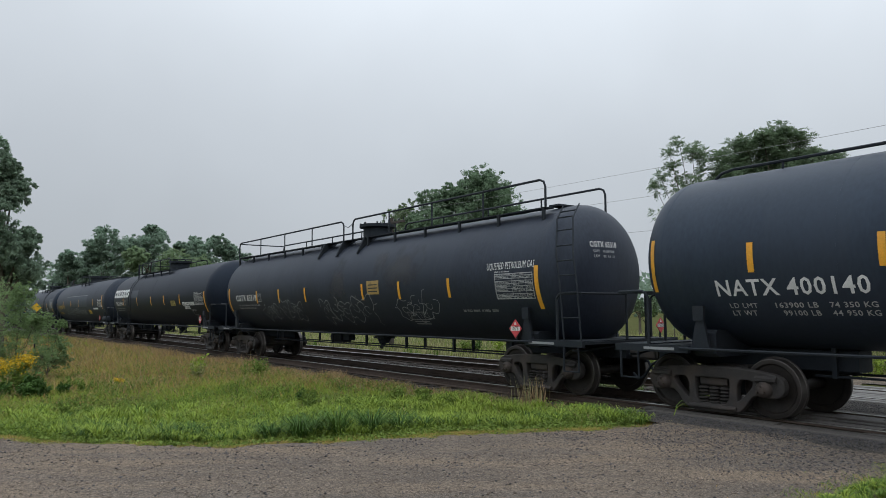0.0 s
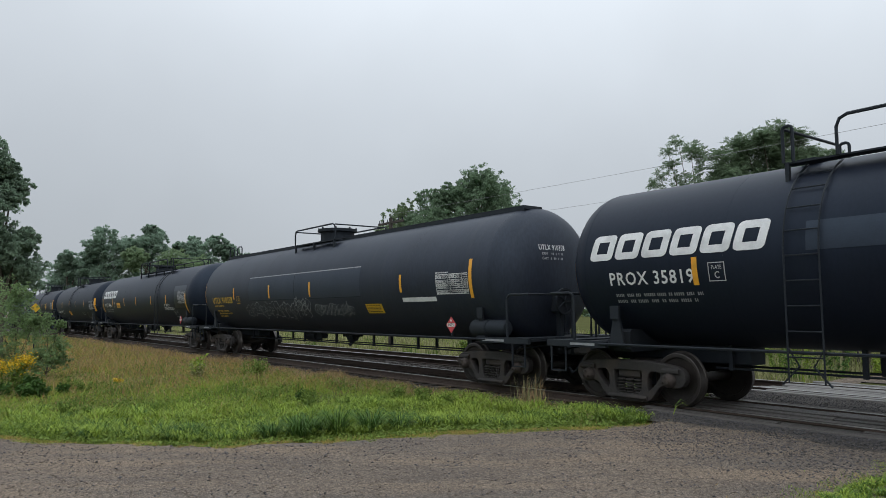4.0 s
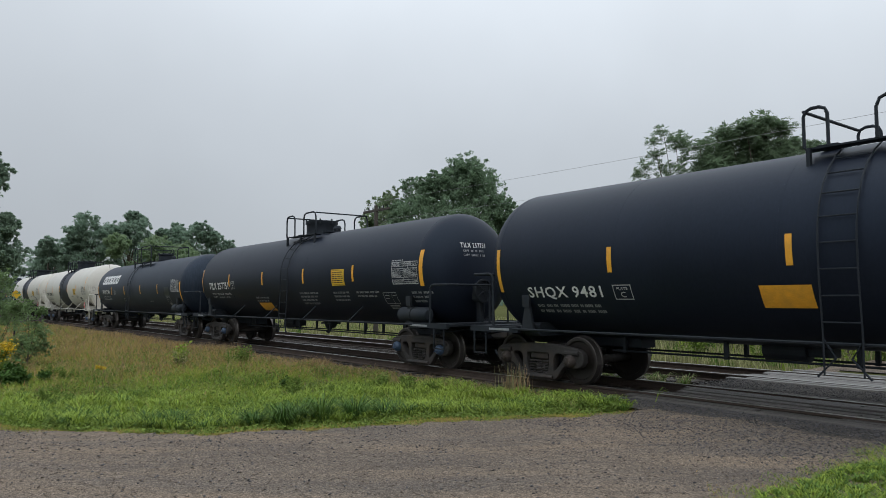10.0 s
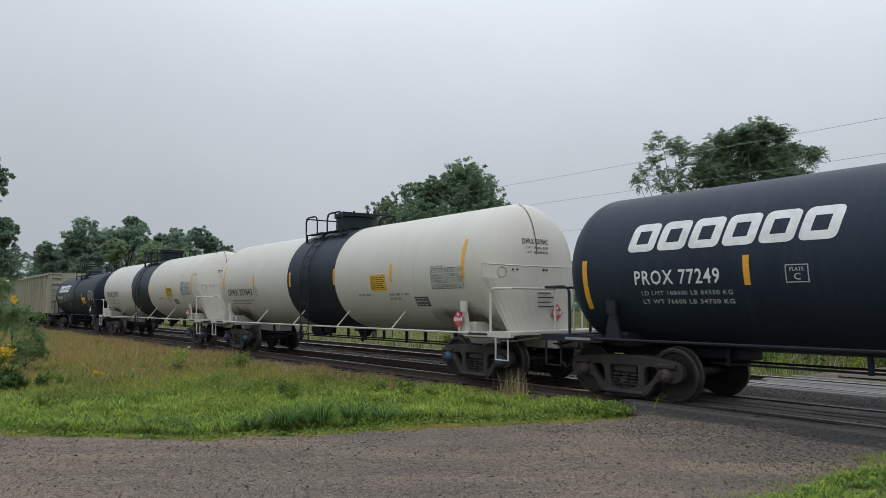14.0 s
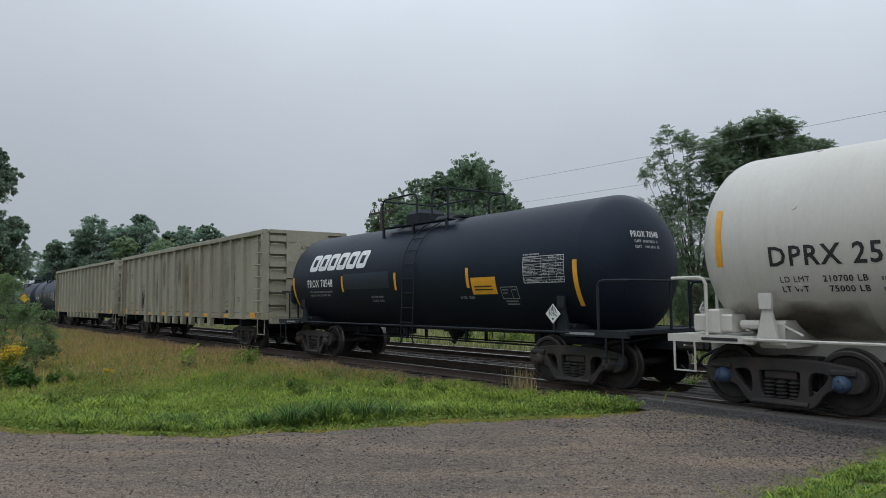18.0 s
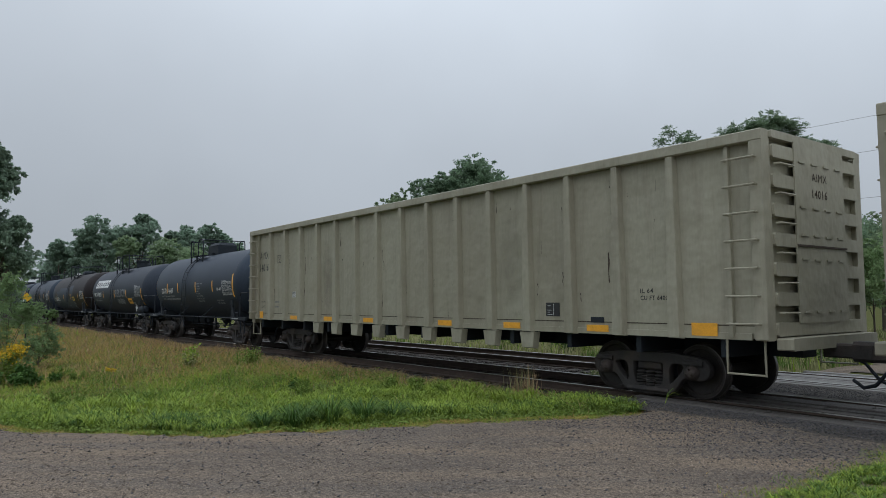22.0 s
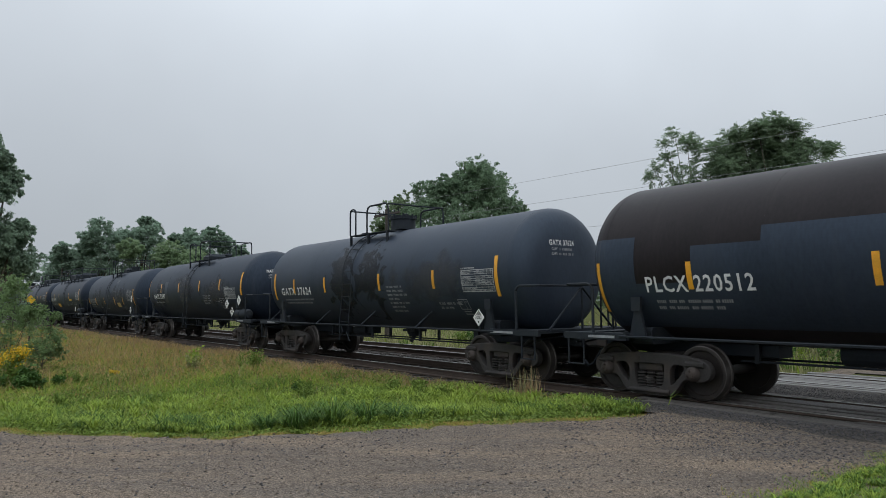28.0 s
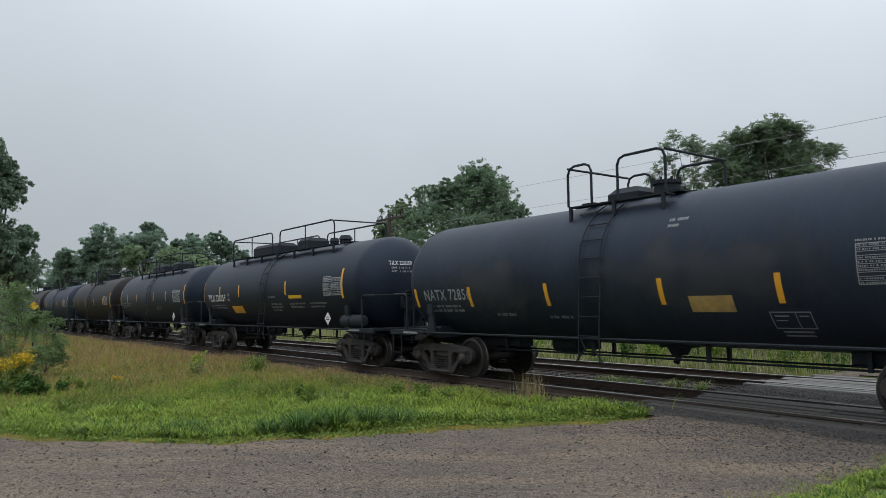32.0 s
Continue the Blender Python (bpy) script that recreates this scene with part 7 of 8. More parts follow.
        part("brake_housing", Shape().box(x1 + 0.06, x1 + 0.24, -0.6, -0.2, 1.6, 2.25, c=0.06), FRAME_BLACK, car)
        part("brake_rod", Shape().cyl((x1 + 0.2, -0.4, 1.0), (x1 + 0.2, -0.4, 1.6), 0.03, 8), FRAME_BLACK, car)
    part("centre_sill", Shape().box(x0 + 0.2, x1 - 0.2, -0.22, 0.22, 0.74, 1.12), FRAME_BLACK, car)
    for i in range(12):
        x = x0 + 0.8 + (x1 - x0 - 1.6) * i / 11
        part("cross_bearer", Shape().plate([(x - 0.05, 0.78), (x + 0.05, 0.78), (x + 0.05, 1.1), (x - 0.05, 1.1)], -1.46, 1.46), FRAME_BLACK, car)
    for xt in trucks:
        add_truck(car, xt)
    # black lettering and yellow reflectors between the ribs of the near side

    def flat(words, x, z, h, w):
        v, f, w0 = text_shape(words, h)
        part("lettering", Shape().add([(x + a * w / w0, -1.504, z + b) for a, b in v], f), LETTER_BLACK, car, "black stencilled lettering")
    bays = [(a + b) / 2 for a, b in zip([x0 + 0.2] + ribs, ribs)]
    wide = 0.54 if brake_end else 0.70
    flat(name_mark, x0 + 0.63, 3.14, 0.25, wide)
    flat(number, x0 + 0.64, 2.72, 0.25, wide + 0.01)
    flat("IL 64", ribs[13] + 0.42, 1.78, 0.075, 0.26)
    flat("CU FT 6400", ribs[13] + 0.42, 1.66, 0.075, 0.55)
    if brake_end:
        flat("EMPTY LOAD", ribs[12] + 0.36, 1.63, 0.075, 0.52)
        flat("ADJ BLOCK", ribs[12] + 0.42, 1.50, 0.075, 0.46)
    part("data_plate", Shape().box(ribs[12] + 0.45, ribs[12] + 0.75, -1.512, -1.501, 1.26, 1.36), FRAME_BLACK, car)
    flat("LD LMT", x0 + 0.80, 1.62, 0.07, 0.32)
    flat("LT WT", x0 + 0.82, 1.46, 0.07, 0.28)
    s = Shape()
    for i in range(2):
        for q in range(6):
            s.box(bays[1] - 0.34 + 0.060 * q, bays[1] - 0.308 + 0.060 * q, -1.505, -1.501, 1.63 - 0.16 * i, 1.685 - 0.16 * i)
    tagged(part("number_print", s, LETTER_FADED, car), kind="stuff")
    pr = part("data_panel", Shape().box(bays[2] - 0.14, bays[2] + 0.10, -1.504, -1.501, 1.80, 1.98), LETTER_MID, car, "pale stencilled data panel")
    s = Shape()
    for z in (1.83, 1.87, 1.91, 1.95):
        s.box(bays[2] - 0.12, bays[2] + 0.08, -1.507, -1.5045, z, z + 0.014)
    part("panel_print", s, LETTER_BLACK, pr)
    x, z = bays[1] - 0.16, 2.95
    s = Shape().box(x, x + 0.26, -1.505, -1.501, z, z + 0.018).box(x, x + 0.26, -1.505, -1.501, z + 0.25, z + 0.268)
    s.box(x, x + 0.018, -1.505, -1.501, z + 0.018, z + 0.25).box(x + 0.242, x + 0.26, -1.505, -1.501, z + 0.018, z + 0.25)
    part("stencil_box", s, LETTER_BLACK, car)
    flat("PLATE", x + 0.05, z + 0.16, 0.05, 0.16)
    flat("C", x + 0.09, z + 0.04, 0.09, 0.08)
    for i in (2, 4, 6, 9, 11, 13):
        x = bays[i] + 0.06
        part("reflector", Shape().box(x - 0.25, x + 0.25, -1.542, -1.537, 1.10, 1.22), ORANGE, car, "yellow reflector strip")
    part("reflector", Shape().box(x0 + 0.72, x0 + 1.0, -1.542, -1.537, 1.10, 1.33), ORANGE, car, "yellow reflector strip")
    part("reflector", Shape().box(x1 - 1.30, x1 - 0.85, -1.542, -1.537, 1.10, 1.30), ORANGE, car, "yellow reflector strip")
    rng = random.Random(number)
    marks, many = Shape(), 110 if brake_end else 45
    for i in range(many):
        if rng.random() < 0.55:
            x = rng.choice(ribs) + rng.choice((-1, 1)) * rng.uniform(0.14, 0.24)
            ln, wd = rng.uniform(0.06, 0.65), rng.uniform(0.002, 0.008)
        else:
            x, ln, wd = rng.uniform(x0 + 0.5, x1 - 0.5), rng.uniform(0.02, 0.18), rng.uniform(0.002, 0.008)
        if min(abs(x - q) for q in ribs) < 0.135:
            continue
        z = zb + 0.3 + (zt - zb - 0.6) * rng.random() ** 0.8
        pts = []
        for j in range(4):
            pts += [(x + 0.02 * rng.uniform(-1, 1) + wd * (j * (3 - j) * 0.4 + 0.15), -1.5025, z - ln * j / 3)]
        back = [(x + 0.02 * rng.uniform(-1, 1) - wd * (j * (3 - j) * 0.4 + 0.15), -1.5025, z - ln * j / 3) for j in range(4)]
        marks.add(pts + back, [(0, 1, 5, 4), (1, 2, 6, 5), (2, 3, 7, 6)])
    tagged(part("rust_scratching", marks, RUST, car, "dark rusty scratches and dents"), kind="stuff")
    for xs, zs, w, h, mat in stains:
        pts, fs = [], []
        drips = []
        for k in range(4):
            a, top = xs + w * (0.3 + 0.2 * k), zs + h * rng.uniform(1.1, 1.9)
            drips.append([(a + 0.03 * math.sin(2.2 * i + k) - 0.10 * i / 7, top - (top - zs - 0.5 * h) * i / 7) for i in range(8)])
        for k in range(20):
            cx, cz = xs + w * (k + 0.5) / 20, zs + h * rng.uniform(0.15, 0.75)
            ax, az, a0, da = 0.16 * rng.uniform(0.5, 1.3), 0.30 * rng.uniform(0.5, 1.2), rng.uniform(0, 6), rng.choice((2.5, 4.5, 6))
            line = drips[k] if k < 4 else [(cx + ax * math.cos(a0 + da * i / 12), cz + az * math.sin(a0 + da * i / 12 + 0.5)) for i in range(13)]
            for (xa, za), (xb_, zb_) in zip(line, line[1:]):
                d = math.hypot(xb_ - xa, zb_ - za) or 1
                nx, nz = -(zb_ - za) / d * 0.02, (xb_ - xa) / d * 0.02
                j = len(pts)
                pts += [(xa - nx, -1.506, za - nz), (xb_ - nx, -1.506, zb_ - nz), (xb_ + nx, -1.506, zb_ + nz), (xa + nx, -1.506, za + nz)]
                fs.append((j, j + 1, j + 2, j + 3))
        part("spray_scrawl", Shape().add(pts, fs), mat, car, "sprayed black scrawl")
    blooms = [(8, 1.15, 2.5, BLOOM), (4, 1.12, 2.1, STREAK), (5, 2.0, 2.0, STREAK), (7, 2.3, 1.6, STREAK), (9, 1.3, 2.3, SMEAR), (12, 1.5, 2.2, SMEAR)] if brake_end else [(3, 1.3, 2.2, SMEAR), (10, 1.3, 2.4, SMEAR)]
    for i, z, h, mat in blooms:
        part("stain", Shape().add([(ribs[i] + 0.13, -1.5015, z), (ribs[i + 1] - 0.13, -1.5015, z), (ribs[i + 1] - 0.13, -1.5015, min(z + h, 3.9)), (ribs[i] + 0.13, -1.5015, min(z + h, 3.9))], [(0, 1, 2, 3)]), mat, car, "brown rust stain")
    # scratches and drips: ragged dark slivers on the sheets and along the ribs
    pts, fs = [], []
    for k in range(60 if brake_end else 20):
        bay = rng.randrange(14)
        near = rng.random() < 0.45
        cx = (ribs[bay] + rng.choice((0.12, -0.14)) + rng.uniform(-0.02, 0.02)) if near else rng.uniform(ribs[bay] + 0.15, ribs[bay + 1] - 0.15)
        cz, hh = rng.uniform(1.4, 3.8), rng.uniform(0.04, 0.32) * (1.0 if near else 0.8)
        ww, m = rng.uniform(0.002, 0.009) * (1.6 if rng.random() < 0.15 else 1.0), 6
        left = [(cx - ww * rng.uniform(0.1, 1.0), cz + hh * (q / m - 0.5)) for q in range(m + 1)]
        right = [(cx + ww * rng.uniform(0.1, 1.0), cz + hh * (q / m - 0.5)) for q in range(m + 1)]
        j = len(pts)
        pts += [(a, -1.503, b) for a, b in left + right]
        fs += [(j + q, j + m + 1 + q, j + m + 2 + q, j + q + 1) for q in range(m)]
    tagged(part("scratches", Shape().add(pts, fs), GRIME, car, "dark scratches and drips"), kind="stuff")
    if not brake_end:
        panel = part("black_panel", Shape().box(4.98, 5.34, -1.507, -1.501, 1.36, 1.62), LETTER_BLACK, car, "small black stencil panel")
        part("panel_print", Shape().box(5.18, 5.188, -1.5095, -1.5072, 1.38, 1.60).box(5.02, 5.15, -1.5095, -1.5072, 1.385, 1.392), LETTER_MID, panel)
        part("panel_print", Shape().box(5.03, 5.10, -1.5095, -1.5072, 1.55, 1.565).box(5.03, 5.13, -1.5095, -1.5072, 1.47, 1.48).box(5.03, 5.08, -1.5095, -1.5072, 1.43, 1.44), LETTER_MID, panel)
    CARS.append((car, mid))
    return car


# ---- the train, car by car ----
# places along a car are in metres from its own middle; forward is positive


def car_spec(mid, left, right, r, zc, label, **more):
    return dict(mid=mid, trucks=(left - mid, right - mid), r=r, zc=zc, label=label, **more)


LPG = "LIQUEFIED PETROLEUM GAS"
NOT_ODORIZED = "NOT ODORIZED"
MODELS = [
    car_spec(4.97, -1.48, 11.61, 1.47, 2.518, 'long black tank car with large white numbers', paint=SLATE,
             strips=[-5.48, -3.66, 0.2, 3.13], end_strips=[-7.27, 7.14], strip_z=2.232, end_z=1.978, texts=[('NATX 400140', -6.11, 1.89, 0.24, 2.25)],
             prints=[], lines=[('LD LMT', -5.96, 1.70, 0.075, 0.45), ('163900 LB', -5.23, 1.70, 0.075, 0.62), ('74 350 KG', -4.45, 1.70, 0.075, 0.62), ('LT WT', -5.96, 1.585, 0.075, 0.40), ('99100 LB', -5.15, 1.585, 0.075, 0.54), ('44 950 KG', -4.45, 1.585, 0.075, 0.62)], top_rail=(-6.66, 6.2), domes=[(0.29, 0.5, 0.42, 0.1)],
             walk=(-1.5, 1.5), ladder=-0.6),
    car_spec(-13.34, -21.80, -5.5, 1.49, 2.439, 'long black pressure tank car with white scrawls',
             strips=[-6.17, -4.25, -2.23, 1.37, 3.23, 5.35], end_strips=[-8.92, 8.28], strip_z=1.988, end_z=1.704,
             texts=[('CGTX 65318', -8.18, 2.086, 0.22, 1.96), (LPG, 6.76, 2.555, 0.15, 1.47)], prints=[(-8.02, 1.9, [1.9, 1.6]), (5.69, 1.656, [1.2])],
             boxes=[(-6.08, 2.047, 0.29, 0.28), (3.32, 1.46, 0.88, 0.2)], tables=[(7.01, 1.92, 1.17, 0.54)],
             rects=[('dust_stain', -0.6, 0.6, 1.9, 3.4, DUST, 'pale dust stain', 0.004), ('dust_stain', 1.6, 4.6, 2.2, 3.5, DUST, 'pale dust stain', 0.004), ('sticker', 1.64, 2.26, 2.135, 2.506, STICKER_WORN, 'weathered yellow sticker'), ('sticker_print', 1.72, 2.18, 2.38, 2.41, LETTER_BLACK, '', 0.009, 1), ('sticker_print', 1.72, 2.18, 2.29, 2.32, LETTER_BLACK, '', 0.009, 1), ('sticker_print', 1.72, 2.18, 2.2, 2.23, LETTER_BLACK, '', 0.009, 1)],
             scrawls=[(-5.77, 1.411, 1.27, 0.6, SPRAY, 1, 8), (-4.25, 1.382, 1.66, 0.7, SPRAY, 2, 10), (-1.37, 1.313, 3.13, 0.85, SPRAY, 3, 9), (3.03, 1.362, 1.66, 0.8, SPRAY, 4, 10)],
             placards=[(7.6, 1.304, RED, '1075')], walk=(-9.3, 8.05), open_end=True, domes=[(-0.2, 0.45, 0.42, 0.12)], end_ladders=[9.25], rail_break=(-0.65, -0.09), gussets=[-1.83, -0.62, 0.63], brake=False, paint=DUSTY_BLACK, end_text='CGTX 65318',
             chain=True),
    car_spec(-33.38, -41.54, -25.61, 1.47, 2.488, "long black pressure tank car with white owner's mark", paint=CLEAN_BLACK,
             strips=[-6.45, -3.32, -0.47, 1.91, 4.5], end_strips=[-9.21, 8.02], strip_z=2.056, end_z=1.685, logos=[(-8.66, 2.555, 3.42, 0.52)],
             texts=[('PROX 35819', -8.19, 2.105, 0.22, 1.71), ], signs=[(LPG, 4.89, 2.008, 0.115, 1.66), (NOT_ODORIZED, 5.09, 1.856, 0.082, 0.68)],
             prints=[(-8.12, 1.9, [1.7, 1.7])], boxes=[(-6.21, 2.105, 0.29, 0.3), (5.93, 1.558, 0.59, 0.26)], tables=[(6.65, 2.008, 1.19, 0.51)],
             rects=[('sticker', 3.03, 3.77, 1.998, 2.232, YELLOW_OLD, 'faded yellow sticker'), ('faded_patch', -4.66, -3.15, 2.487, 2.907, PATCH_GREY, 'faded grey patch')],
             placards=[(7.51, 1.362, RED, '1075')], walk=(-5.18, 1.08), ladder=-4.71, domes=[(-0.41, 0.48, 0.45, 0.12)], end_text='PROX 35819'),
    car_spec(-53.99, -62.48, -45.32, 1.548, 2.469, 'long black insulated tank car with yellow lettering', paint=DUSTY_BLACK,
             strips=[-5.95, -2.6, 0.54, 5.71], end_strips=[-9.2, 8.54], strip_z=2.144, end_z=1.949, ink=LETTER_YELLOW, dim=LETTER_YELLOW, table_ink=LETTER,
             texts=[('UTLX 910358', -8.32, 2.027, 0.24, 2.15)], prints=[(-8.27, 1.9, [0.95]), (-8.12, 1.704, [1.3, 1.5, 0.8])], boxes=[(-5.7, 1.998, 0.33, 0.26)],
             tables=[(7.24, 2.056, 1.21, 0.47)],
             rects=[('jacket_seam', -4.48, -4.45, 2.075, 2.93, GREY_BLACK, 'pale jacket seam', 0.0062, 9), ('jacket_seam', 3.65, 3.68, 2.075, 2.93, GREY_BLACK, 'pale jacket seam', 0.0062, 9), ('jacket_seam', -0.60, -0.57, 2.09, 2.90, FRAME_BLACK, 'dark jacket seam', 0.0064, 9), ('jacket_seam', -4.45, 3.65, 2.90, 2.93, LETTER_DIM, 'pale jacket seam', 0.0062, 1), ('jacket_panel', -4.45, 3.65, 2.09, 2.90, SLATE, 'raised jacket panel', 0.0052, 16), ('jacket_seam', -4.45, 3.65, 2.075, 2.09, FRAME_BLACK, 'dark jacket seam', 0.0062, 1), ('sticker', 3.78, 4.63, 1.616, 1.871, YELLOW, 'yellow sticker'), ('stencil_bar', 5.71, 7.17, 1.9, 2.008, LETTER, 'white stencilled bar', 0.007, 2)],
             scrawls=[(-4.89, 1.411, 5.08, 0.65, SPRAY, 7, 15, 0.018), (0.68, 1.558, 2.35, 0.35, SPRAY, 8, 12, 0.018), (-0.49, 1.656, 0.88, 0.45, SPRAY, 9, 6, 0.02)],
             placards=[(7.7, 1.343, RED, '1075')], reservoir=0.2, walk=(-1.76, 1.12), domes=[(-0.49, 0.56, 0.42, 0.1)], spine=(-9.32, 9.23),
             end_text='UTLX 910358'),
    car_spec(-74.28, -83.07, -66.2, 1.499, 2.459, "long black pressure tank car with white owner's mark",
             strips=[-6.34, -3.42, -0.76, 2.3, 5.04], end_strips=[-8.98, 8.12], shoe='2 INCH HF COMP SHOE', strip_z=2.076, end_z=1.665, logos=[(-8.80, 2.565, 3.32, 0.52)],
             texts=[('PROX 34566', -8.37, 2.037, 0.23, 1.61), (NOT_ODORIZED, 4.65, 1.978, 0.12, 0.85), (LPG, 4.63, 1.812, 0.12, 1.56)],
             prints=[(-8.16, 1.851, [1.7, 1.6])], boxes=[(-5.96, 2.037, 0.24, 0.28), (5.86, 1.48, 0.55, 0.27)], tables=[(6.96, 2.105, 1.11, 0.52)],
             rects=[('sticker', -5.3, -4.48, 1.988, 2.272, ORANGE, 'orange sticker'), ('sticker_print', -5.2, -4.6, 2.11, 2.135, LETTER_BLACK, '', 0.009, 1), ('sticker_print', -5.2, -4.6, 2.05, 2.075, LETTER_BLACK, '', 0.009, 1), ('faded_patch', 6.4, 8.21, 2.682, 2.927, PATCH_GREY, 'faded grey patch'), ('dark_patch', 6.4, 8.31, 1.9, 2.682, PATCH_BLACK, 'fresh black patch', 0.004)],
             placards=[(7.38, 1.343, RED, '1075')], reservoir=0.05, walk=(-1.92, 4.3), ladder=3.57, domes=[(-0.66, 0.46, 0.36, 0.1)], end_text='PROX 34566',
             chain=True),
    car_spec(-93.63, -100.79, -87.12, 1.529, 2.41, 'clean black tank car with white data table', paint=CLEAN_BLACK,
             strips=[-4.94, -1.77, 0.75, 4.09], end_strips=[-7.82, 7.16], brake=False, over_r=0.32, strip_z=2.125, end_z=1.802, texts=[('SHQX 9481', -7.07, 1.695, 0.2, 1.86)],
             prints=[(-6.94, 1.509, [1.6, 1.6]), (2.84, 1.656, [0.9, 0.9]), (6.55, 2.477, [0.5])], boxes=[(-4.95, 1.646, 0.39, 0.26), (4.37, 1.382, 0.78, 0.31)],
             tables=[(5.88, 1.939, 1.22, 0.53)], rects=[('sticker', -2.28, -1.52, 1.519, 1.851, ORANGE, 'orange sticker')], walk=(-1.76, 0.64), ladder=-1.1,
             domes=[(0.22, 0.52, 0.36, 0.05)], end_text='SHQX 9481', end_rail=2.2),
    car_spec(-111.38, -118.61, -104.89, 1.431, 2.4, 'black tank car with yellow sticker and blue bearing caps', paint=CLEAN_BLACK,
             strips=[-5.09, -2.12, 0.91, 3.89], end_strips=[-7.92, 7.04], brackets=True, strip_z=2.154, end_z=1.978, blue=True, texts=[('TILX 257751', -7.16, 2.066, 0.25, 1.96)],
             lines=[('LD LMT', -7.0, 1.845, 0.075, 0.44), ('205100 LB', -6.44, 1.845, 0.075, 0.62), ('93000 KG', -5.68, 1.845, 0.075, 0.60), ('LT WT', -6.97, 1.73, 0.075, 0.40)], prints=[(-6.35, 1.735, [0.55]), (-5.62, 1.735, [0.35]), (0.54, 1.832, [1.2, 1.0, 0.9, 0.8]), (3.95, 1.832, [1.1, 1.0]), (2.66, 1.832, [0.8, 0.8, 0.7]), (-2.93, 1.704, [1.1, 0.9]), (6.55, 1.802, [0.6, 0.6, 0.5])],
             plates=[(-4.93, 2.056, 0.31, 0.28)], boxes=[(5.23, 1.538, 0.61, 0.3)], tables=[(5.82, 2.037, 1.11, 0.56)],
             rects=[('sticker', 2.69, 3.42, 2.056, 2.516, YELLOW, 'bright yellow sticker'), ('sticker', -2.91, -1.91, 1.284, 1.558, ORANGE, 'orange sticker')],
             reservoir=0.1, walk=(-1.22, 0.83), ladder=-0.31, domes=[(-0.55, 0.50, 0.46, 0.02)], vents=[(0.34, 0.12, 0.25)], end_text='TILX 257751'),
    car_spec(-129.3, -136.78, -122.62, 1.421, 2.292, "faded blue-black tank car with white owner's mark",
             strips=[-4.92, -2.17, 0.9, 3.79], end_strips=[-8.03, 7.1], strip_z=1.949, end_z=1.577, paint=GREY_BLACK, logos=[(-7.12, 2.555, 3.52, 0.55)],
             texts=[('PROX 77249', -6.94, 1.998, 0.23, 1.58)], lines=[('LD LMT 188400 LB 84550 KG', -6.84, 1.815, 0.07, 1.66), ('LT WT 76600 LB 34750 KG', -6.84, 1.675, 0.07, 1.66)], prints=[(-2.54, 1.704, [0.4, 0.4]), (2.15, 1.558, [0.5])],
             plates=[(-4.34, 1.968, 0.33, 0.26)], boxes=[(4.99, 1.548, 0.53, 0.29)], tables=[(5.8, 2.017, 1.12, 0.52)],
             rects=[('dark_patch', 4.84, 5.52, 1.851, 2.242, PATCH_BLACK, 'fresh black patch')], over=0.62, reservoir=-0.1, walk=(-1.96, 1.06), ladder=-1.08,
             domes=[(0.29, 0.34, 0.36, 0.03)], vents=[(1.37, 0.09, 0.2)], end_text='PROX 77249', end_rows=6),
    car_spec(-147.42, -154.49, -140.87, 1.499, 2.479, 'white tank car with a black band and placards', brake=False,
             strips=[-4.66, -1.85, 0.94, 3.82], end_strips=[-7.38, 6.67], brackets=True, strip_z=2.232, end_z=2.242, paint=WHITE, trim=WHITE, ladder_trim=FRAME_BLACK, blue=True,
             ink=LETTER_BLACK, dim=LETTER_FADED, shield=True, bands=[(-2.04, 0.97, BLACK)], texts=[('DPRX 259842', -7.0, 2.008, 0.23, 2.15)],
             prints=[(-6.84, 1.802, [1.9, 1.6]), (2.15, 1.9, [0.7]), (3.62, 1.9, [0.8, 0.5])], tables=[(5.49, 2.027, 1.17, 0.48)],
             boxes=[(-4.69, 1.998, 0.24, 0.26)],
             rects=[('sticker', 2.84, 3.57, 2.027, 2.438, YELLOW, 'bright yellow sticker'), ('sign_plate', 4.66, 5.21, 1.626, 1.851, LETTER_BLACK, 'small black sign')],
             placards=[(6.44, 1.343, RED, '1202')], walk=(-1.84, 0.44), ladder=-0.78, domes=[(-0.42, 0.58, 0.5, 0.04)], end_text='DPRX 259842'),
    car_spec(-165.68, -172.77, -158.89, 1.47, 2.498, 'white tank car with a black band and rivets', brake=False,
             strips=[-1.91, 1.08, 3.72], end_strips=[-7.76, 7.14], brackets=True, strip_z=2.144, end_z=2.144, paint=WHITE, trim=WHITE, ladder_trim=FRAME_BLACK, blue=True,
             ink=LETTER_BLACK, dim=LETTER_FADED, shield=True, bands=[(-1.98, 1.08, BLACK)], texts=[('DPRX 259789', -6.97, 2.125, 0.28, 2.35)],
             lines=[('LD LMT', -6.86, 1.885, 0.085, 0.42), ('210700 LB', -6.26, 1.885, 0.085, 0.58), ('LT WT', -6.86, 1.745, 0.085, 0.38), ('75000 LB', -6.20, 1.745, 0.085, 0.52)], prints=[(-5.52, 1.89, [0.55]), (-5.52, 1.75, [0.55]), (2.54, 1.949, [0.7]), (3.81, 1.949, [0.8, 0.5])], tables=[(5.79, 2.096, 1.13, 0.52)],
             rects=[('sticker', 3.8, 4.57, 2.037, 2.438, YELLOW, 'bright yellow sticker'), ('sign_plate', 4.6, 5.13, 1.714, 1.929, LETTER_BLACK, 'small black sign')],
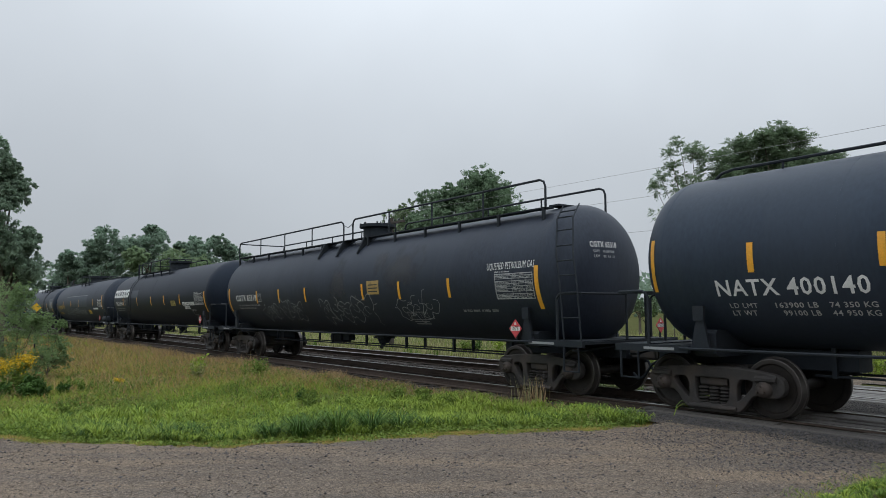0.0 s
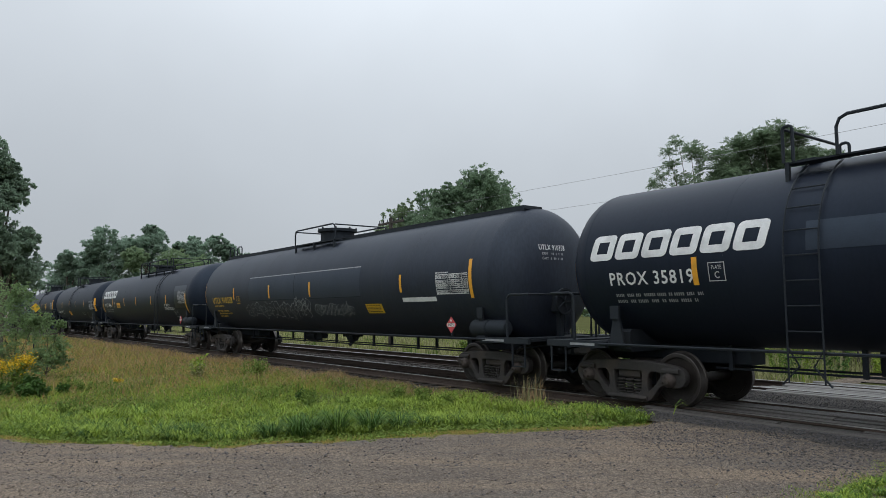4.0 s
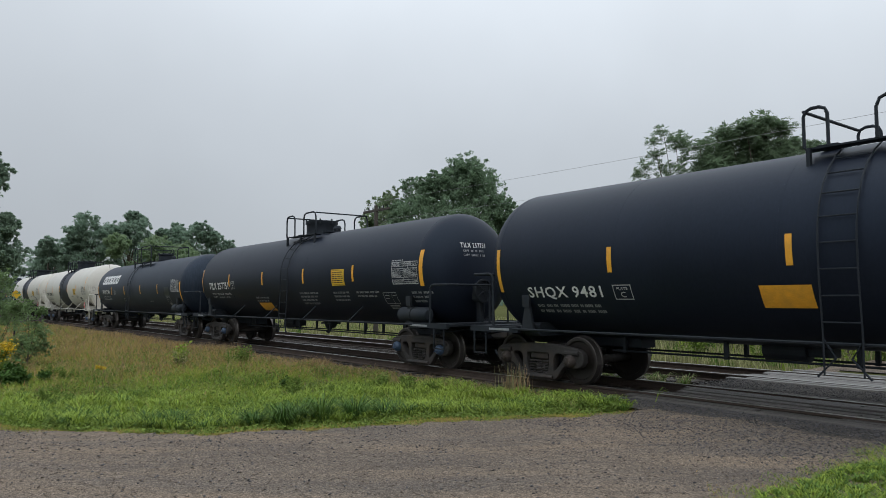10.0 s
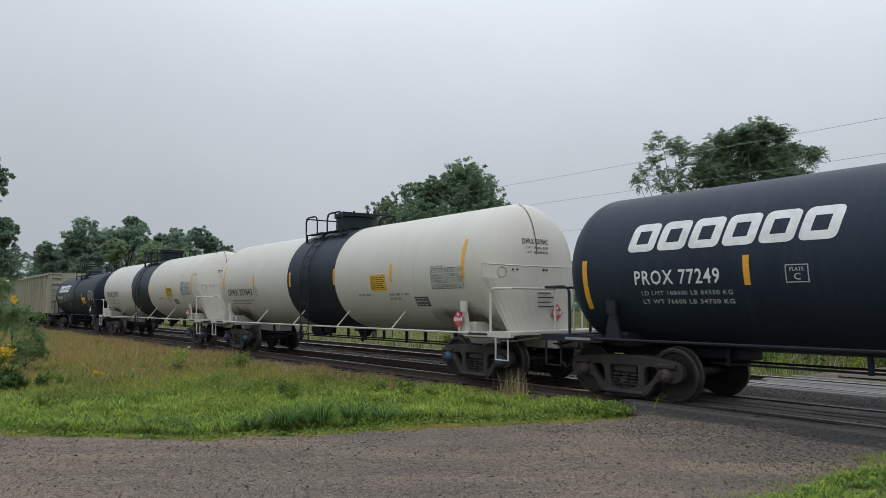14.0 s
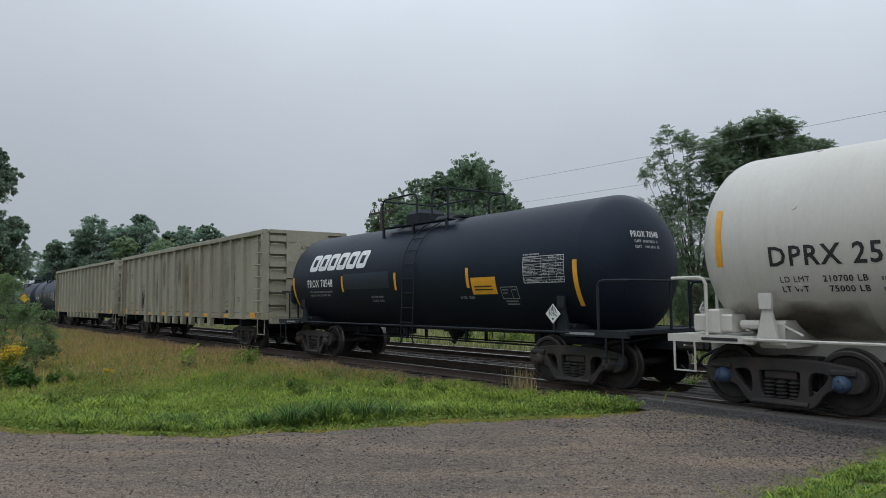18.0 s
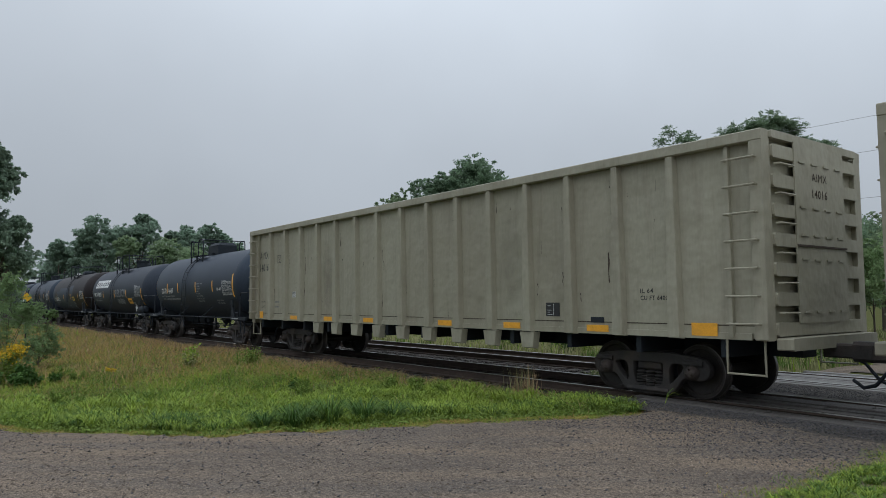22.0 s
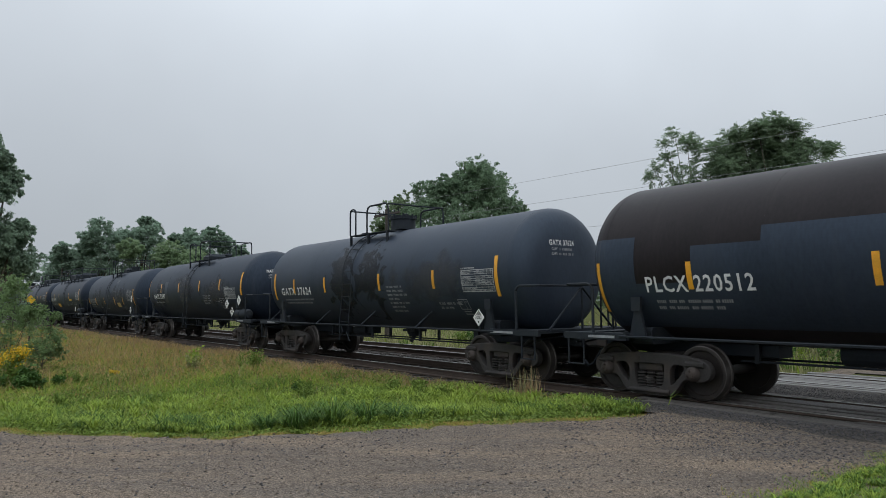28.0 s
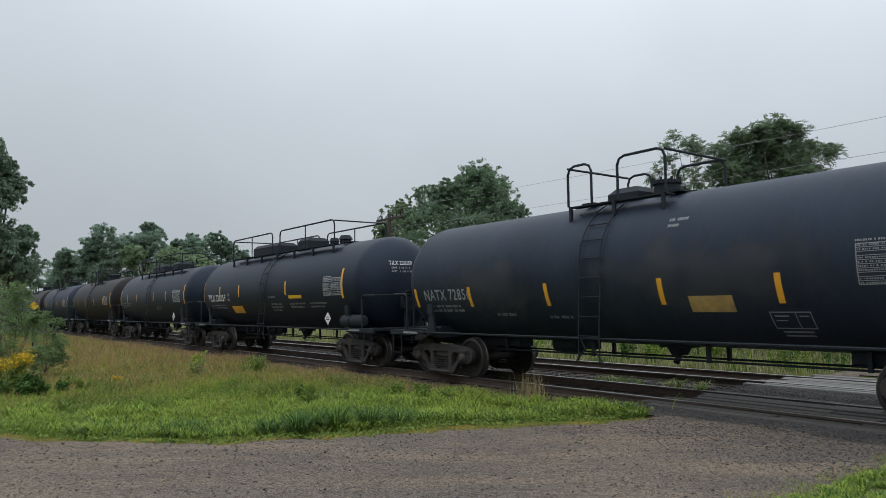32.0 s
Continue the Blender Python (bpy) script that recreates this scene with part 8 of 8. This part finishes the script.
             placards=[(6.73, 1.343, RED, '1202')], walk=(-1.54, 0.59), ladder=-0.7, domes=[(-0.22, 0.55, 0.46, 0.04)], end_text='DPRX 259789', studs=True),
    car_spec(-181.94, -187.72, -176.83, 1.431, 2.322, "short black tank car with white owner's mark", paint=CLEAN_BLACK, brake=False,
             strips=[-3.3, -0.58, 2.33], end_strips=[-6.4, 5.52], strip_z=1.939, end_z=1.538, logos=[(-5.38, 2.575, 3.32, 0.56)],
             texts=[('PROX 70548', -5.43, 2.096, 0.22, 1.56)], prints=[(-5.33, 1.929, [1.3, 1.2]), (-1.86, 1.753, [0.5, 0.5]), (1.96, 1.704, [0.5])],
             boxes=[(3.38, 1.685, 0.51, 0.26)], tables=[(4.12, 1.998, 1.13, 0.54)],
             rects=[('sticker', 2.44, 3.26, 1.792, 2.164, ORANGE, 'orange sticker'), ('sticker_print', 2.54, 3.13, 1.949, 1.978, LETTER_BLACK, '', 0.009, 1), ('sticker_print', 2.54, 3.13, 1.88, 1.91, LETTER_BLACK, '', 0.009, 1), ('faded_patch', -3.23, -0.88, 1.998, 2.438, PATCH_GREY, 'repainted patch', 0.004)],
             placards=[(4.95, 1.392, PLACARD, '3082')], walk=(-1.88, 1.06), ladder=0.08, hatches=[(-1.47, -0.83, 0.4), (-0.29, 0.49, 0.12)], end_text='PROX 70548'),
    car_spec(-237.31, -241.82, -232.56, 1.421, 2.4, 'short grey-black tank car with rounded hatch', brake=False,
             strips=[-3.42, -1.85, 0.58, 2.66], end_strips=[-5.34, 4.88], brackets=True, over_r=0.25, strip_z=2.086, end_z=1.861, paint=SLATE,
             texts=[('GATX 4487', -4.34, 2.076, 0.24, 1.78), ('FRA APP', 3.16, 2.125, 0.11, 0.48)],
             lines=[('LD LMT 201100 LBS 91200 KGS', -4.38, 1.915, 0.065, 1.95), ('LT WT 61900 LBS 28100 KGS NEW 05-90', -4.38, 1.78, 0.065, 2.75)], prints=[(0.59, 2.418, [0.7, 0.5, 0.5, 0.4, 0.6, 0.8, 0.8, 0.7]), (2.84, 1.704, [0.7, 0.7])],
             braced=True, tables=[(3.74, 1.93, 1.02, 0.54)], walk=(-1.49, 0.15), ladder=-0.81, hatches=[(-0.73, 0.54, 0.48)], end_text='GATX 4487'),
    car_spec(-250.93, -256.59, -245.83, 1.401, 2.341, 'short black tank car with pale painted scrawl', paint=DUSTY_BLACK,
             strips=[-3.3, -0.44, 2.23], end_strips=[-6.36, 5.43], strip_z=1.929, end_z=1.519, logos=[(-5.48, 2.565, 3.42, 0.55)],
             texts=[('PROX 70533', -5.72, 2.047, 0.24, 1.86)], prints=[(-5.62, 1.871, [1.5, 1.5])], boxes=[(3.32, 1.646, 0.51, 0.29)],
             tables=[(4.07, 1.988, 1.17, 0.54)],
             rects=[('sticker', 2.49, 3.31, 1.597, 1.9, ORANGE, 'orange sticker'), ('sticker_print', 2.59, 3.21, 1.753, 1.783, LETTER_BLACK, '', 0.009, 1), ('sticker_print', 2.59, 3.21, 1.685, 1.714, LETTER_BLACK, '', 0.009, 1), ('faded_patch', -0.49, 5.18, 1.509, 2.555, GREY_BLACK, 'faded lower shell', 0.004)],
             spray_words=[('RELIC!!', -0.29, 1.998, 0.42, 2.35)], scrawls=[(0.1, 1.577, 1.47, 0.3, SPRAY_DIM, 12, 6, 0.06)], placards=[(4.86, 1.382, PLACARD, '3082')],
             reservoir=0.2, walk=(-1.86, 1.06), ladder=-0.86, domes=[(0.27, 0.34, 0.4, 0.02)], vents=[(1.35, 0.08, 0.2)], end_text='PROX 70533'),
    car_spec(-265.8, -271.45, -260.59, 1.45, 2.361, 'brown-black tank car with blue-black repainted patches',
             strips=[-4.55, -1.76, 1.03, 3.72], end_strips=[-6.45, 5.61], strip_z=1.851, end_z=1.48, paint=BROWN_BLACK,
             texts=[('PLCX 220512', -5.42, 1.822, 0.26, 1.96)],
             prints=[(-5.28, 1.636, [1.3, 1.3]), (-0.98, 1.656, [0.4]), (-0.59, 1.411, [0.4, 0.4]), (1.61, 1.675, [0.7, 0.6, 0.5]), (1.27, 1.362, [0.5, 0.5])],
             tables=[(4.34, 1.949, 1.17, 0.5)],
             rects=[('sticker', 1.55, 2.39, 1.812, 2.096, YELLOW, 'bright yellow sticker'), ('sticker_print', 1.71, 2.25, 1.929, 1.978, LETTER_BLACK, '', 0.009, 1), ('repaint', -4.5, -3.32, 1.968, 2.555, SLATE, 'blue-black repainted patch', 0.004), ('repaint', -3.32, 0.2, 1.968, 2.79, SLATE, 'blue-black repainted patch', 0.004), ('repaint', -5.62, 1.86, 1.216, 1.968, SLATE, 'blue-black repainted patch', 0.0035), ('repaint', 0.68, 1.86, 1.968, 2.927, SLATE, 'blue-black repainted patch', 0.004), ('repaint', -6.75, -5.62, 1.216, 2.78, SLATE, 'blue-black repainted patch', 0.004)],
             walk=(-1.62, 1.0), ladder=0.13, vents=[(-1.17, 0.24, 0.2), (1.08, 0.09, 0.22)], hatches=[(-0.24, 0.49, 0.25)], end_text='PLCX 220512'),
    car_spec(-280.38, -285.94, -275.39, 1.392, 2.361, 'short grey tank car with braced end railing', brake=False, head=0.50, over=0.84, over_r=0.64,
             strips=[-4.67, -2.58, 0.52, 2.98], end_strips=[-6.16, 5.28], brackets=True, strip_z=1.998, end_z=1.792, paint=SLATE, braced=True, sharp=0.45,
             texts=[('GATX 37624', -5.66, 1.949, 0.23, 2.15)], prints=[(-5.48, 1.773, [1.9, 1.9]), (0.86, 2.06, [0.75, 0.6, 0.9, 0.5, 0.9, 0.6, 0.5]), (3.0, 1.62, [0.8, 0.5])], boxes=[(3.75, 1.50, 0.36, 0.24)],
             tables=[(4.07, 1.9, 1.12, 0.5)], rects=[('spill_stain', -2.5, -0.75, 1.2, 3.35, SPILL, 'black spill stain', 0.004), ('spill_stain', -1.0, 0.95, 1.2, 3.45, SPILL, 'black spill stain', 0.004), ('dust_stain', 1.0, 4.6, 1.5, 3.0, DUST, 'pale dust stain', 0.004)],
             placards=[(4.75, 1.333, PLACARD, '3082')], walk=(-1.76, 0.34), ladder=-1.12, domes=[(-0.34, 0.36, 0.42, 0.02)], end_text='GATX 37624'),
    car_spec(-295.58, -301.55, -290.04, 1.392, 2.322, 'short weathered black tank car with diamond placards',
             strips=[-4.53, -1.76, 1.12, 3.6], end_strips=[-6.64, 5.9], over_r=0.30, strip_z=2.223, end_z=1.998, paint=GREY_BLACK,
             texts=[('NATX 72697', -5.74, 1.939, 0.23, 1.81)], prints=[(-5.59, 1.753, [1.4]), (1.56, 1.998, [0.8, 0.8, 0.8, 0.7]), (2.93, 1.753, [0.4])],
             boxes=[(3.43, 1.587, 0.59, 0.3)], tables=[(4.15, 1.871, 1.17, 0.42)],
             rects=[('faded_patch', -3.95, -3.50, 1.75, 2.75, PATCH_GREY, 'faded grey patch', 0.004), ('dust_stain', -2.6, 0.6, 1.6, 3.2, DUST, 'pale dust stain', 0.004), ('dust_stain', 0.8, 5.2, 1.4, 2.9, DUST, 'pale dust stain', 0.004), ('dust_stain', -6.2, -3.6, 1.3, 2.9, DUST, 'pale dust stain', 0.004)],
             placards=[(5.18, 1.372, PLACARD, '3082'), (4.64, 1.675, PLACARD, ''), (5.87, 1.802, PLACARD, '')], reservoir=0.3, walk=(-1.53, 1.17), ladder=-0.39,
             hatches=[(-1.27, -0.29, 0.25)], vents=[(0.59, 0.14, 0.22)], end_text='NATX 72697'),
    car_spec(-311.19, -316.66, -305.62, 1.411, 2.302, 'dusty grey-brown tank car with faded lettering',
             strips=[-6.06, -3.96, -1.54, 1.16, 3.21], end_strips=[-6.55, 5.72], brake=False, strip_z=1.656, end_z=1.636, paint=GREY_BLACK, ink=LETTER_DIM,
             texts=[('NATX 72856', -5.7, 1.822, 0.25, 1.76)],
             prints=[(-5.57, 1.656, [1.2, 1.2]), (-3.23, 1.46, [0.5]), (-1.66, 1.411, [0.6]), (1.27, 3.073, [0.35, 0.3])], boxes=[(2.95, 1.274, 0.62, 0.26)],
             tables=[(4.31, 1.89, 1.08, 0.56)], rects=[('dust_stain', -5.5, -1.0, 1.2, 2.8, DUST, 'pale dust stain', 0.004), ('dust_stain', -0.5, 4.5, 1.3, 3.0, DUST, 'pale dust stain', 0.004), ('sticker', 1.66, 2.44, 1.529, 1.792, STICKER_WORN, 'faded dirty yellow sticker')],
             placards=[(5.40, 1.34, PLACARD, '3082'), (5.55, 1.98, PLACARD, '')], walk=(-1.25, 1.06), ladder=-0.32, hatches=[(-0.68, 0.05, 0.25)], domes=[(0.41, 0.24, 0.3, 0.03)],
             vents=[(-0.93, 0.1, 0.2)], end_text='NATX 72856'),
    car_spec(-326.6, -332.45, -320.78, 1.401, 2.361, 'black tank car with steel boxes on top',
             strips=[-4.6, -2.54, 1.66], end_strips=[-6.55, 5.57], strip_z=2.125, end_z=1.949, texts=[('TILX 220259', -5.96, 1.998, 0.26, 1.96)],
             prints=[(-5.77, 1.802, [1.5, 1.5]), (0.2, 2.047, [0.6]), (0.29, 1.802, [0.9, 0.8, 0.7]), (1.86, 1.802, [1.0, 0.9]), (3.32, 1.802, [1.0, 0.9])],
             tables=[(4.4, 2.047, 1.12, 0.53)], boxes=[(-3.81, 1.998, 0.24, 0.28)],
             rects=[('sticker', -3.52, -2.44, 1.509, 1.792, ORANGE, 'orange sticker'), ('sticker', 1.86, 2.84, 1.998, 2.105, YELLOW, 'yellow sticker')],
             placards=[(4.79, 1.352, PLACARD, '')], reservoir=0.2, walk=(-4.3, 4.3), ladder=-0.1, hatches=[(-3.52, -1.17, 0.42), (0.59, 1.37, 0.4)],
             vents=[(2.35, 0.15, 0.3), (3.13, 0.2, 0.32)], end_text='TILX 220259'),
    car_spec(-341.81, -347.41, -336.31, 1.401, 2.361, 'black tank car with steel boxes on top',
             strips=[-4.6, -2.54, 0.78, 2.93], end_strips=[-6.16, 5.87], strip_z=2.125, end_z=1.949,
             prints=[(-5.77, 2.047, [1.8, 1.6, 1.4]), (0.98, 1.802, [0.9, 0.8])], tables=[(4.11, 2.047, 1.12, 0.53)], placards=[(4.5, 1.352, PLACARD, '')],
             walk=(-3.32, 4.11), ladder=-0.1, hatches=[(-2.84, -0.98, 0.4), (0.78, 1.56, 0.4)], end_text=''),
    car_spec(-356.77, -362.37, -351.17, 1.431, 2.381, 'weathered brown-black tank car',
             paint=BROWN_BLACK, strips=[-4.4, -1.76, 1.17, 3.91], end_strips=[-6.26, 5.96], tables=[(4.11, 2.047, 1.12, 0.5)], walk=(-2.15, 1.37), ladder=-0.39,
             domes=[(0.39, 0.4, 0.35, 0.05)], strip_z=2.047, end_z=1.9),
    car_spec(-371.73, -377.33, -366.13, 1.431, 2.381, 'weathered grey-black tank car far down the train',
             paint=GREY_BLACK, strips=[-4.4, -1.76, 1.17, 3.91], end_strips=[-6.26, 5.96], tables=[(4.11, 2.047, 1.12, 0.5)], walk=(-2.15, 1.37), ladder=-0.39,
             domes=[(0.39, 0.4, 0.35, 0.05)], strip_z=2.047, end_z=1.9),
    car_spec(-386.69, -392.29, -381.09, 1.431, 2.381, 'weathered brown-black tank car far down the train',
             paint=BROWN_BLACK, strips=[-4.4, -1.76, 1.17, 3.91], end_strips=[-6.26, 5.96], walk=(-2.15, 1.37), ladder=-0.39, domes=[(0.39, 0.4, 0.35, 0.05)],
             strip_z=2.047, end_z=1.9),
    car_spec(-401.65, -407.25, -396.05, 1.431, 2.381, 'black tank car far down the train',
             strips=[-4.4, -1.76, 1.17, 3.91], end_strips=[-6.26, 5.96], walk=(-2.15, 1.37), ladder=-0.39, domes=[(0.39, 0.4, 0.35, 0.05)], strip_z=2.047,
             end_z=1.9),
    car_spec(-416.6, -422.2, -411.0, 1.431, 2.381, 'black tank car at the tail in sight',
             strips=[-4.4, -1.76, 1.17, 3.91], end_strips=[-6.26, 5.96], walk=(-2.15, 1.37), ladder=-0.39, domes=[(0.39, 0.4, 0.35, 0.05)], strip_z=2.047,
             end_z=1.9),
]
for spec in MODELS:
    tank_car(spec)
gondola(-200.13, (-6.75, 6.88), -9.52, 9.80, [-8.13 + 1.144 * i for i in range(15)], "AIMX", "15205", "dirty beige ribbed gondola car with stained sides", True, [(-5.98, 1.45, 0.92, 0.8, LETTER_BLACK)])
gondola(-220.70, (-6.8, 7.0), -9.52, 9.50, [-7.85 + 1.126 * i for i in range(15)], "AIMX", "14016", "beige ribbed gondola car with dented end", False, [])

# ---- what moves ----


def rolled(t):
    """How far the train has come at t seconds."""
    return float(np.interp(t, [r[0] for r in ROLLED], [r[1] for r in ROLLED]))


def motions():
    """The train rolls past; every wheelset turns with it."""
    for car, mid in CARS:
        walk(car, [(t, pose(mid + s, TRACK_Y, 0)) for t, s in ROLLED])
    for ws, x in WHEELSETS:
        rows = []
        for i in range(0, 481):
            t = i / 15
            rows.append((t, pose(x, 0, WHEEL_R, 0, math.degrees(rolled(t) / WHEEL_R) % 360, 0)))
        walk(ws, rows)


motions()
